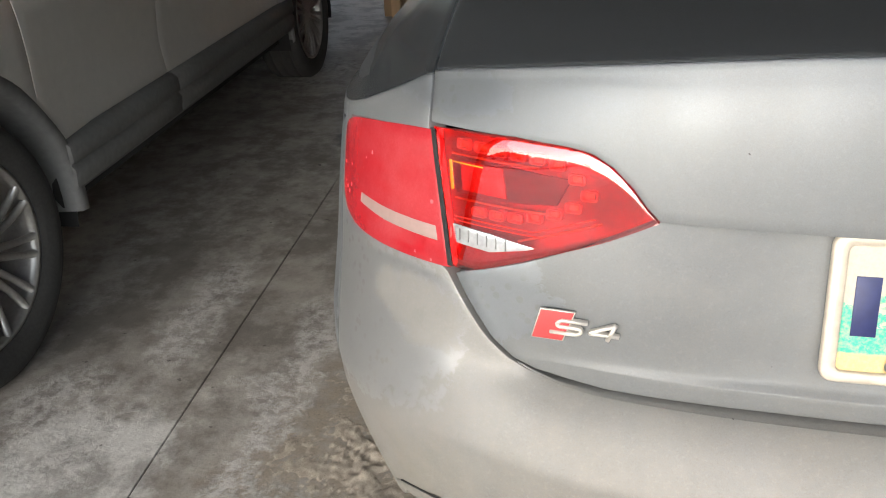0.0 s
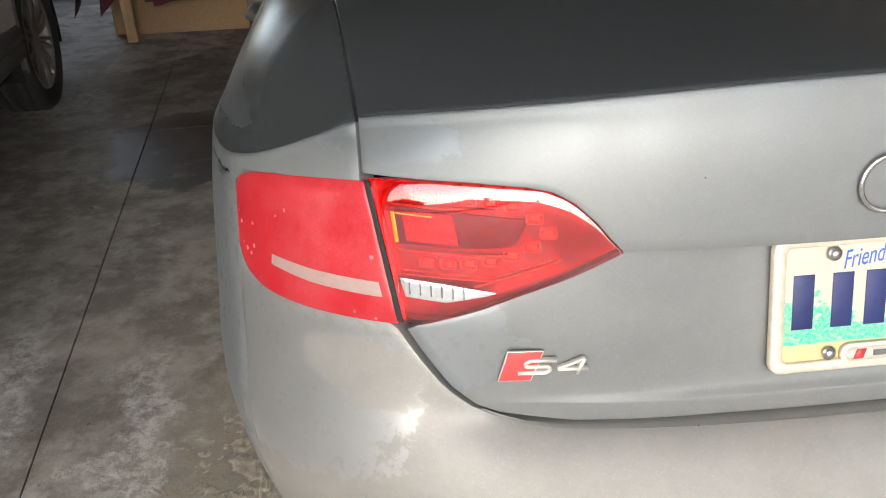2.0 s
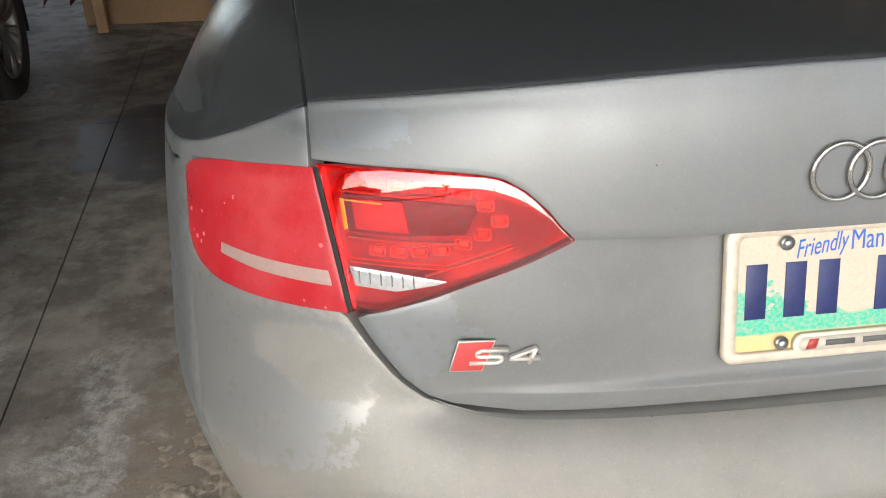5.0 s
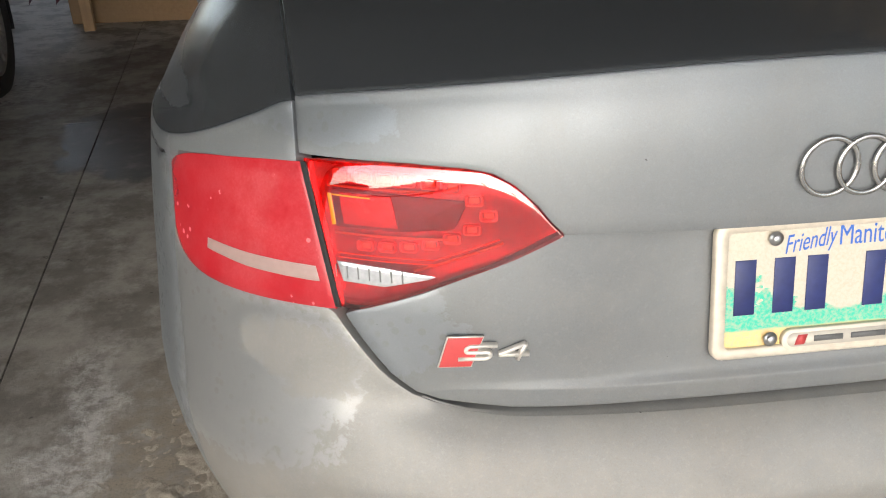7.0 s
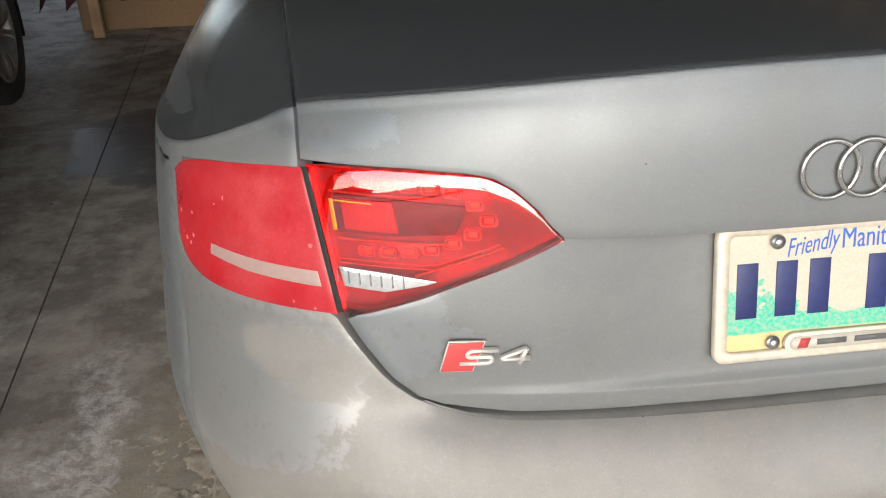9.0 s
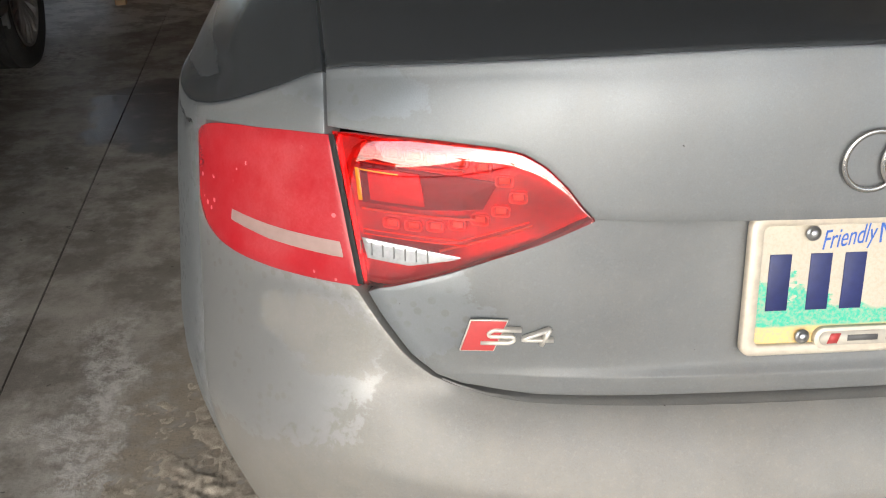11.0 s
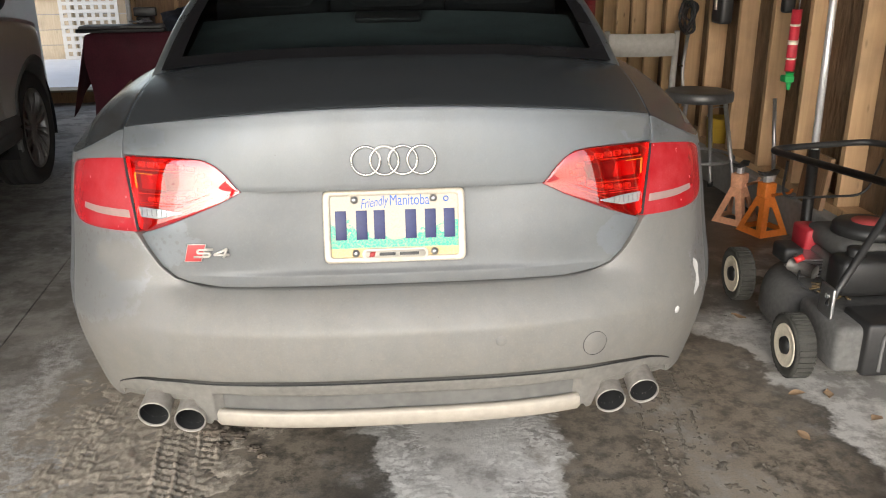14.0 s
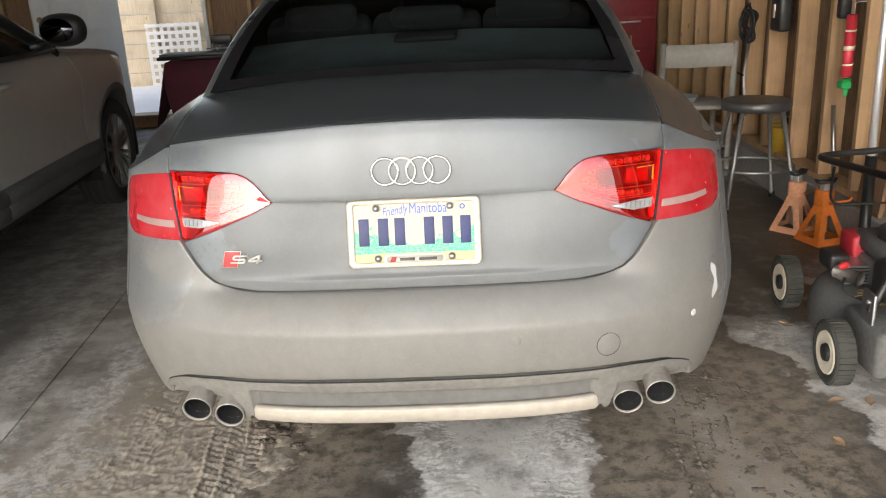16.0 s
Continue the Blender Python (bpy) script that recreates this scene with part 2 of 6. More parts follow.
RUBBER = plain("dusty_rubber", (0.035, 0.034, 0.032), 0.75, vary=0.5, scale=40, bump=0.3)
CHROME = plain("dull_chrome", (0.46, 0.45, 0.43), 0.24, 0.9, vary=0.15)
STEEL = plain("brushed_steel", (0.42, 0.42, 0.42), 0.35, 0.9, vary=0.25)
PIPE = plain("exhaust_steel", (0.36, 0.335, 0.30), 0.5, 0.45, vary=0.35, scale=25)
BORE = plain("soot", (0.006, 0.006, 0.006), 0.9, vary=0.2, bump=0)
ALLOY = plain("dusty_alloy", (0.36, 0.35, 0.33), 0.4, 0.7, vary=0.25)
CLADDING = plain("grey_cladding", (0.13, 0.13, 0.125), 0.6, vary=0.3, scale=15)
BADGE_CHROME = plain("dusty_badge_chrome", (0.56, 0.53, 0.48), 0.42, 0.45, vary=0.2)
RED_BADGE = plain("red_enamel", (0.42, 0.05, 0.05), 0.4, vary=0.15)


def glass_material(name, colour, rough=0.02, through=1.0, **more):
    n = Nodes(name)
    smear = n.noise(14, 4)
    return n.set(Base_Color=colour, Roughness=n.math("ADD", n.math("MULTIPLY", smear, 0.05), rough), Transmission_Weight=through, IOR=1.45, **more)


TINT_GLASS = glass_material("tinted_glass", (0.22, 0.27, 0.275), 0.01)


def lens_material(name, colour, rough, dust, through, ior, coat):
    """Red lamp plastic with a streaky dust film and round dried water spots."""
    n = Nodes(name)
    film = n.ramp(n.noise(9, 5, 0.65), [(0.36, 0.15), (0.66, 1.0)])
    drops = n.add("ShaderNodeTexVoronoi", Vector=n.at())
    drops.inputs["Scale"].default_value = 62
    spots = n.math("MULTIPLY", n.ramp(drops.outputs["Distance"], [(0.16, 1.0), (0.26, 0.0)]), n.ramp(n.noise(16, 3), [(0.48, 0.0), (0.6, 1.0)]))
    fine = n.ramp(n.noise(300, 3, 0.7), [(0.3, 0.7), (0.7, 1.1)])
    mask = n.math("MULTIPLY", n.math("MULTIPLY", n.math("MAXIMUM", film, n.math("MULTIPLY", spots, 1.6)), fine), dust, clamp=True)
    col = n.mix(mask, colour, (0.52, 0.15, 0.16))
    tr = n.math("MULTIPLY", n.math("SUBTRACT", 1.0, mask), through)
    return n.set(Base_Color=col, Roughness=n.math("ADD", n.math("MULTIPLY", mask, 0.45), rough), Transmission_Weight=tr, IOR=ior, Coat_Weight=coat, Coat_IOR=1.65, Coat_Roughness=0.0)


LENS_OUT = lens_material("dusty_red_lens", (0.62, 0.012, 0.025), 0.10, 0.36, 0.5, 1.65, 0.0)
LENS_IN = lens_material("clear_red_lens", (1.0, 0.05, 0.05), 0.004, 0.006, 1.0, 1.7, 1.0)
LAMP_BACK = plain("red_reflector", (0.50, 0.012, 0.012), 0.2, 0.6, vary=0.4, scale=60)
LED_CLEAR = plain("amber_led", (0.75, 0.16, 0.05), 0.2, 0.1, vary=0.2)
STRIP = plain("pale_strip", (0.33, 0.23, 0.21), 0.4, vary=0.15)
AMBER = plain("amber_reflector", (0.70, 0.20, 0.015), 0.25, vary=0.2)
RED_EDGE = plain("bright_red_edge", (0.75, 0.03, 0.02), 0.15, vary=0.2)
REVERSE = plain("clear_lamp", (0.60, 0.60, 0.60), 0.12, 0.6, vary=0.3, scale=60)

CELL_RED = plain("bright_red_cell", (0.95, 0.16, 0.10), 0.10, 0.3, vary=0.2)

# ---- the silver saloon ----
D, M = 0.6, 2.43
YC = smooth_table([(0.2, -0.02), (0.3, -0.06), (0.34, -0.068), (0.40, -0.078), (0.45, -0.096), (0.5, -0.104), (0.555, -0.1045), (0.568, -0.1035), (0.578, -0.098), (0.605, -0.080),
                   (0.63, -0.058), (0.652, -0.03), (0.665, -0.022), (0.72, -0.024), (0.79, -0.02), (0.86, -0.012), (0.936, -0.004), (0.98, 0.008), (1.0, 0.022)], 6)
CORNER = smooth_table([(0.2, -0.02), (0.3, -0.06), (0.4, -0.078), (0.5, -0.102), (0.556, -0.103), (0.568, -0.102), (0.578, -0.097), (0.61, -0.081), (0.66, -0.057), (0.72, -0.036), (0.79, -0.02), (0.86, -0.012), (0.936, -0.004), (1.0, 0.022)], 6)
WIDE = smooth_table([(0.2, 0.77), (0.3, 0.83), (0.35, 0.847), (0.41, 0.862), (0.5, 0.872), (0.6, 0.876), (0.78, 0.866), (0.9, 0.85), (1.0, 0.825), (1.06, 0.80)], 6)
POWER = [(0.2, 2.9), (0.4, 2.93), (0.53, 2.93), (0.65, 3.1), (0.78, 3.25), (0.87, 3.0), (0.935, 2.84), (1.0, 2.75)]
EDGE = smooth_table([(0, 1.053), (0.2, 1.048), (0.4, 1.032), (0.55, 1.012), (0.617, 0.998), (0.66, 0.978), (0.71, 0.951), (0.75, 0.928), (0.785, 0.912), (0.815, 0.906), (0.85, 0.905), (0.95, 0.905)], 5)
SINK = [(0.655, 0), (0.668, 0.0), (0.685, 0.012), (0.72, 0.022), (0.8, 0.034), (0.845, 0.04), (0.8695, 0.04), (0.8697, 0)]
CREASE = [(0.676, 0), (0.679, 0.0012), (0.684, 0.0030), (0.692, 0.0040), (0.705, 0.0036), (0.75, 0)]
SPREAD = [(0, 1), (0.2, 1), (0.33, 0.35), (0.42, 0.1), (0.5, 0)]


def tail_line(x, z):
    """How far back the tail reaches at that height: a ledge under the lid that fades out towards the corners."""
    k = min(max((x - 0.42) / 0.2, 0), 1)
    k = k * k * (3 - 2 * k)
    return interp(YC, z) * (1 - k) + interp(CORNER, z) * k


def edge_height(x):
    return interp(EDGE, abs(x))


def level(x, z):
    """The height as if the tail were not crowned."""
    if z < 0.872:
        return z
    k = min(max((abs(x) - 0.6) / 0.2, 0), 1)
    return min(0.872 + (z - 0.872) * ((1 - k) * 0.13 / max(edge_height(x) - 0.872, 0.04) + k), 1.0)


def skin(s, z, sink=1.0):
    """A point of the body's wall: s from -3 to 3 runs round it, 0 the middle of the tail, 1 the side's start, 2 its end, 3 the nose."""
    a, sign = abs(s), (1 if s >= 0 else -1)
    w, p = interp(WIDE, z), interp(POWER, z)
    if a <= 1:
        th = a * math.pi / 2
        x = w * math.sin(th) ** (2 / p)
        y = tail_line(x, level(x, z)) + sink * (interp(SINK, z) * interp(SPREAD, x) + interp(CREASE, z) * min(max((0.50 - x) / 0.12, 0), 1)) + D * (1 - math.cos(th) ** (2 / M))
    elif a <= 2:
        y0 = tail_line(1, min(z, 1.0)) + D
        x, y = w, y0 + (a - 1) * (3.75 - y0)
    else:
        th = (3 - a) * math.pi / 2
        nose = interp([(0.2, 4.52), (0.45, 4.62), (0.65, 4.6), (0.8, 4.5), (1.0, 4.2)], z)
        x, y = w * max(math.sin(th), 0) ** (2 / 2.4), nose - (nose - 3.75) * (1 - max(math.cos(th), 0) ** (2 / 2.2))
    return Vector((x * sign, y, z))


def s_of(x, z):
    w, p = interp(WIDE, z), interp(POWER, z)
    return math.copysign(math.asin(min(1, (abs(x) / w) ** (p / 2))) * 2 / math.pi, x)


def on_tail(x, z, out=0.0, sink=1.0):
    """The point of the tail's skin at x and z, moved outwards by out."""
    p = skin(s_of(x, z), z, sink)
    if not out:
        return p
    o = skin(s_of(x, z), z, 0)
    q, r = skin(s_of(x + 0.006, z), z, 0), skin(s_of(x, z + 0.006), z + 0.006, 0)
    n = (q - o).cross(r - o).normalized()
    return p + n * out * (1 if n.y < 0 else -1)


def rim(bm, depth=0.02, roll=0.0009):
    """Rounds an open sheet's border and folds it inwards."""
    bm.normal_update()
    border = [e for e in bm.edges if e.is_boundary]
    normals = {v: v.normal.copy() for e in border for v in e.verts}
    outwards = {v: Vector() for v in normals}
    for e in border:
        f = e.link_faces[0]
        away = (e.verts[0].co + e.verts[1].co) / 2 - f.calc_center_median()
        d = (e.verts[1].co - e.verts[0].co).normalized() if e.calc_length() > 1e-7 else Vector()
        away = away - d * away.dot(d)
        for v in e.verts:
            outwards[v] += away.normalized() if away.length > 1e-9 else Vector()
    last = {v: v for v in normals}
    for side, down in ((0.7, 0.3), (1.0, 1.0), (1.0, depth / roll)):
        fresh = {v: bm.verts.new(v.co + outwards[v].normalized() * roll * side - normals[v] * roll * down) for v in normals}
        for e in border:
            a, b = e.verts
            try:
                f = bm.faces.new([last[a], last[b], fresh[b], fresh[a]])
            except ValueError:
                pass
        last = fresh
    bmesh.ops.recalc_face_normals(bm, faces=bm.faces)
    return bm


def between(tops, bottoms, nu, nv, out=0.0, mirror=1):
    """A patch of the tail between an upper and a lower line of (x, z)."""
    def along(line, u):
        n = len(line) - 1
        k = min(int(u * n), n - 1)
        t = u * n - k
        return tuple(a + (b - a) * t for a, b in zip(line[k], line[k + 1]))
    rows = []
    for i in range(nu + 1):
        (x1, z1), (x0, z0) = along(tops, i / nu), along(bottoms, i / nu)
        rows.append([on_tail(mirror * (x0 + (x1 - x0) * j / nv), z0 + (z1 - z0) * j / nv, out, 0.0) for j in range(nv + 1)])
    bm = grid(rows, flip=mirror < 0)
    bmesh.ops.remove_doubles(bm, verts=bm.verts, dist=1e-5)
    return bm


car = thing("parked_saloon_car", pose(0.006, 0, 0.0, 0, -0.45, 0), "dusty silver-grey saloon car parked tail out on the garage floor", "car")

# trunk lid: upper part with the deck, lower part with the sunken plate field
def lid_low(ax):
    return interp([(0, 0.8725), (0.336, 0.8725), (0.350, 0.886), (0.365, 0.905), (0.388, 0.926), (0.41, 0.938), (0.43, 0.9425), (0.50, 0.945), (0.612, 0.942)], ax)


def belt(ax):
    """Foot of the rear window, by distance from the middle."""
    return Vector((ax, interp([(0, 0.64), (0.3, 0.63), (0.5, 0.60), (0.64, 0.56)], ax), interp([(0, 1.096), (0.3, 1.094), (0.5, 1.08), (0.65, 1.06)], ax)))


lid_xs = [-0.614, -0.608] + [x / 100 for x in range(-60, 61, 2)] + [0.608, 0.614]
lid_xs = sorted(set(lid_xs + [-0.336, 0.336, -0.35, 0.35, -0.365, 0.365, -0.388, 0.388, -0.41, 0.41]))
rows = []
for x in lid_xs:
    lo, hi = lid_low(abs(x)), edge_height(x)
    col = [on_tail(x, lo + (hi - 0.012 - lo) * (j / 12)) for j in range(13)]
    e, b = on_tail(x, hi - 0.012), belt(abs(x))
    b.x = x * 1.05
    crest = Vector((x, e.y + 0.012, hi))
    col += [e + Vector((0, 0.002, 0.006)), e + Vector((0, 0.006, 0.0102)), crest]
    for j in range(1, 13):
        t = j / 12
        p = crest.lerp(b, t)
        p.z += 0.012 * math.sin(math.pi * t)
        col.append(p)
    rows.append(col)
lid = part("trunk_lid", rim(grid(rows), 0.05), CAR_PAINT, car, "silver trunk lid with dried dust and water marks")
LID_HALF = [(0.650, 0.39), (0.655, 0.435), (0.662, 0.472), (0.675, 0.50), (0.70, 0.529), (0.74, 0.559), (0.768, 0.576), (0.7735, 0.565), (0.778, 0.55), (0.80, 0.49), (0.835, 0.405), (0.8695, 0.336)]
zs = [0.650, 0.655, 0.6585, 0.662, 0.668, 0.6745, 0.676, 0.6775, 0.679, 0.681, 0.684, 0.687, 0.69, 0.70, 0.715, 0.73, 0.745, 0.76, 0.768, 0.7735, 0.778, 0.79, 0.80, 0.815, 0.835, 0.855, 0.865, 0.8695]
rows = [[on_tail(u / 30 * interp(LID_HALF, z), z) for z in zs] for u in range(-30, 31)]
for row in rows:
    for p, z in zip(row, zs):
        if z < 0.675:
            p.y = max(p.y, on_tail(p.x, 0.675).y + (0.675 - z) * 0.05)
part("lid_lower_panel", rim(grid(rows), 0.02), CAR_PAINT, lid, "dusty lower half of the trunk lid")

# bumper
BUMPER_TOP = [(0, 0.648), (0.40, 0.648), (0.44, 0.651), (0.476, 0.659), (0.503, 0.672), (0.533, 0.698), (0.563, 0.738), (0.586, 0.773), (0.65, 0.7675), (0.71, 0.765), (0.748, 0.7635), (0.765, 0.7655), (0.782, 0.772), (0.793, 0.784), (0.799, 0.80), (0.81, 0.81)]
BUMPER_LOW = smooth_table([(0, 0.447), (0.3, 0.446), (0.45, 0.442), (0.52, 0.439), (0.57, 0.432), (0.62, 0.424), (0.66, 0.408), (0.69, 0.388), (0.71, 0.365), (0.722, 0.34), (0.735, 0.325), (0.78, 0.318), (0.83, 0.316)], 4)
seam_s = s_of(0.799, 0.7)
cols = [i / 60 * seam_s for i in range(-60, 61)]
rows = []
for s in cols:
    x_mid = abs(skin(s, 0.62).x)
    top = interp(BUMPER_TOP, x_mid)
    low = interp(BUMPER_LOW, x_mid)
    col = [skin(s, low + (top - low) * (j / 24)) for j in range(25)]
    rows.append(col)
bumper = part("rear_bumper", rim(grid(rows), 0.03), BUMPER_PAINT, car, "rear bumper caked in beige road dust")
rows = []
for i in range(61):
    x = -0.495 + 0.99 * i / 60
    a, b = on_tail(x, interp(BUMPER_TOP, abs(x)) - 0.001), on_tail(x, 0.675)
    inner = max(b.y - 0.003, a.y + 0.004)
    rows.append([Vector((x, a.y + 0.001, a.z)), Vector((x, a.y + (inner - a.y) * 0.5, a.z + 0.002)), Vector((x, inner, a.z + 0.001)), Vector((x, inner + 0.03, a.z + 0.0008))])
part("bumper_ledge", grid(rows), BUMPER_PAINT, bumper)

# quarter panels and sides


def upper(s):
    """Foot of the cabin beside the shoulder, for the side columns."""
    y = skin(s, 0.9).y
    return Vector((math.copysign(interp([(0.1, 0.651), (0.35, 0.665), (0.6, 0.70), (0.9, 0.725), (1.6, 0.74), (2.6, 0.75), (3.4, 0.70)], y), s),
                   interp([(0.1, 0.56), (0.2, 0.575), (0.35, 0.62), (0.6, 0.78), (0.9, 1.02), (1.6, 1.62), (3.75, 3.3)], y),
                   interp([(0.1, 1.06), (0.35, 1.062), (0.6, 1.06), (0.9, 1.045), (1.6, 1.01), (2.6, 0.985), (3.75, 0.95)], y)))


def side_columns(sign):
    first = s_of(0.619, 0.97)
    cs = [first + (seam_s - first) * i / 14 for i in range(15)] + [seam_s + (1 - seam_s) * i / 8 for i in range(1, 9)] + [1 + i / 40 for i in range(1, 41)]
    return [sign * c for c in cs], first


for sign, word in ((-1, "left"), (1, "right")):
    cs, first = side_columns(sign)
    strip, wall = [], []
    for s in cs:
        x = skin(s, 0.95).x
        hi = edge_height(x) if abs(s) < 1 else 0.905 - 0.01 * (abs(s) - 1)
        low_strip = interp([(0.6, 0.936), (0.62, 0.934), (0.665, 0.9285), (0.724, 0.917), (0.766, 0.9035), (0.782, 0.892), (0.80, 0.88)], abs(skin(s, 0.92).x))
        b = upper(s)
        if abs(s) <= first + 1e-6:
            b = belt(0.645)
            b.x = 0.6495 * sign
        e = skin(s, hi - 0.012)
        hold = min(max((abs(s) - first) / 0.2, 0), 1)
        hold = hold * hold * (3 - 2 * hold)
        x_mid = skin(s, 0.97).x

        def along(z):
            """Near the lid the seam stands straight; further round the column follows the corner."""
            return skin(s_of(x_mid, z) * (1 - hold) + s * hold, z) if abs(s) < 1 else skin(s, z)
        e = along(hi - 0.012)
        col = [along(low_strip + (hi - 0.012 - low_strip) * j / 6) for j in range(7)]
        inward = Vector((b.x - e.x, b.y - e.y, 0)).normalized()
        crest = e + inward * 0.012 + Vector((0, 0, 0.012))
        col += [e + inward * 0.002 + Vector((0, 0, 0.006)), e + inward * 0.006 + Vector((0, 0, 0.0102)), crest]
        for j in range(1, 9):
            t = j / 8
            p = crest.lerp(b, t)
            k = min(max((abs(s) - first) / 0.22, 0), 1)
            p += Vector((sign * 0.016 * k, -0.006 * k, 0.012 + 0.004 * k)) * math.sin(math.pi * t)
            col.append(p)
        strip.append(col)
        if abs(s) >= seam_s - 1e-6:
            wall.append([skin(s, z) for z in [0.2, 0.24, 0.3, 0.36, 0.42, 0.48, 0.54, 0.587, 0.63, 0.68, 0.72, 0.765, 0.80, 0.83, 0.86, 0.885, low_strip]])
    bm = grid(strip, flip=sign < 0)
    bm2 = grid(wall, flip=sign < 0)
    gone = []
    for f in bm2.faces:
        c = f.calc_center_median()
        behind = abs(skin(1.02, 0.5).y) > c.y
        if min(math.hypot(c.y - 0.95, c.z - 0.33), math.hypot(c.y - 3.76, c.z - 0.33)) < 0.36 or c.z < 0.32 and c.y < 0.9:
            gone.append(f)
    bmesh.ops.delete(bm2, geom=gone, context="FACES")
    me = bpy.data.meshes.new("joined")
    bm2.to_mesh(me)
    bm2.free()
    bm.from_mesh(me)
    bmesh.ops.remove_doubles(bm, verts=bm.verts, dist=1e-4)
    part("quarter_panel", rim(bm, 0.03), CAR_PAINT, car, "silver " + word + " side panel with grime and reflections")

# nose and bonnet
rows = [[skin(s, z) for z in (0.2, 0.3, 0.45, 0.6, 0.72, 0.8, 0.86)] for s in [2 + i / 16 for i in range(17)] + [-3 + i / 16 for i in range(17)]]
part("front_bumper", grid(rows), CAR_PAINT, car)
rows = []
for i in range(13):
    x = -0.85 + 1.7 * i / 12
    col = []
    for j in range(9):
        t = j / 8
        y = 3.2 + (skin(3 - 0.8 * abs(x) / 0.87, 0.86).y - 3.2) * t
        col.append(Vector((x, y, 0.99 - 0.06 * t - 0.07 * t ** 3 - 0.05 * (x / 0.85) ** 2)))
    rows.append(col)
part("bonnet", grid(rows), CAR_PAINT, car)

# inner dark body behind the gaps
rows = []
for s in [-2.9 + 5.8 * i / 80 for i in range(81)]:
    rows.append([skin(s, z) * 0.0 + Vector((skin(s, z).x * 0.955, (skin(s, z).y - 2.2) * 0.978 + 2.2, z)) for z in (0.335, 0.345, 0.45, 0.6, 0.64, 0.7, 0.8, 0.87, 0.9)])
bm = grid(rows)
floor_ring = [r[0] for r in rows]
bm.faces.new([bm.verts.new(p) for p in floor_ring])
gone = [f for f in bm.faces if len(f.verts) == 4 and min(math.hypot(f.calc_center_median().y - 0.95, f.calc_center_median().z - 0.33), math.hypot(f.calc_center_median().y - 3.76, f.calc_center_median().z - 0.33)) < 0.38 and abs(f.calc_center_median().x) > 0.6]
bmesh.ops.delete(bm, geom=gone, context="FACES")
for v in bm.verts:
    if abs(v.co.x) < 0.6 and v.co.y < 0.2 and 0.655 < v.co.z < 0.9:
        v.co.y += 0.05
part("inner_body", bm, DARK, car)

# cabin: rear window, pillars, roof, side windows, windscreen
def cabin_patch(feet, heads, n=10, bulge=0.02):
    rows = []
    for f, h in zip(feet, heads):
        rows.append([f.lerp(h, j / n) + Vector((math.copysign(bulge, f.x) if abs(f.x) > 0.3 else 0, -bulge * 0.6, bulge)) * math.sin(math.pi * j / n) for j in range(n + 1)])
    return rows


xs = [-0.54 + 1.08 * i / 20 for i in range(21)]
feet = [Vector((x * 1.172, belt(abs(x)).y, belt(abs(x)).z - 0.004)) for x in xs]
heads = [Vector((x * 1.005, 1.27 + 0.08 * abs(x), 1.385 - 0.08 * x * x)) for x in xs]
rear_window = part("rear_window", grid(cabin_patch(feet, heads, 10, 0.015)), TINT_GLASS, car, "dark tinted rear window, dusty")
rear_window.visible_shadow = False
rim_pts = cabin_patch(feet, heads, 10, 0.015)
GASKET = plain("black_window_band", (0.008, 0.008, 0.009), 0.25, bump=0)
band = [[p + Vector((0, -0.002, 0.002)) for p in row[:2]] for row in rim_pts]
part("window_band", grid([[a, a.lerp(b, 0.75)] for a, b in band]), GASKET, car, "black band along the foot of the window")
for side in (0, -1):
    inner = 1 if side == 0 else -2
    part("window_band", grid([[p + Vector((0, -0.002, 0.002)), p.lerp(q, 0.7) + Vector((0, -0.002, 0.002))] for p, q in zip(rim_pts[side], rim_pts[inner])], flip=side == 0), GASKET, car)
for sign in (-1, 1):
    fs = [Vector((0.632, belt(0.62).y + 0.004, belt(0.62).z)), Vector((0.648, belt(0.64).y + 0.004, belt(0.64).z))] + [upper(s) for s in (0.75, 0.85, 0.93, 1.0, 1.05, 1.1)]
    hs = [Vector((0.54, 1.313, 1.367)), Vector((0.565, 1.32, 1.362))] + [Vector((0.575 + 0.005 * i, 1.34 + 0.05 * i, 1.36)) for i in range(6)]
    for v in fs + hs:
        v.x = abs(v.x) * sign
    bm = grid(cabin_patch(fs, hs, 10, 0.015), flip=sign < 0)
    part("rear_pillar", rim(bm, 0.02), CABIN_PAINT, car)
    fs = [upper(s) for s in (1.1, 1.2, 1.4, 1.6, 1.8, 1.92)]
    hs = [Vector((0.60 + 0.003 * i, y, z)) for i, (y, z) in enumerate(((1.6, 1.362), (1.75, 1.372), (2.05, 1.374), (2.35, 1.362), (2.55, 1.345), (2.7, 1.31)))]
    for v in fs + hs:
        v.x = abs(v.x) * sign
    part("side_window", grid(cabin_patch(fs, hs, 8, 0.02), flip=sign < 0), TINT_GLASS, car).visible_shadow = False
rows = []
for i in range(17):
    x = -1 + 2 * i / 16
    rows.append([Vector((x * interp([(1.26, 0.555), (1.36, 0.60), (1.7, 0.612), (2.4, 0.615), (2.7, 0.59)], y), y + (0.045 * abs(x) if y < 1.3 else 0), interp([(1.26, 1.386), (1.5, 1.40), (1.9, 1.408), (2.3, 1.398), (2.7, 1.345)], y) - 0.03 * x * x)) for y in (1.262, 1.3, 1.36, 1.5, 1.7, 1.9, 2.1, 2.3, 2.5, 2.7)])
part("roof", rim(grid(rows), 0.02), CABIN_PAINT, car)
xs = [-1 + i / 6 for i in range(13)]
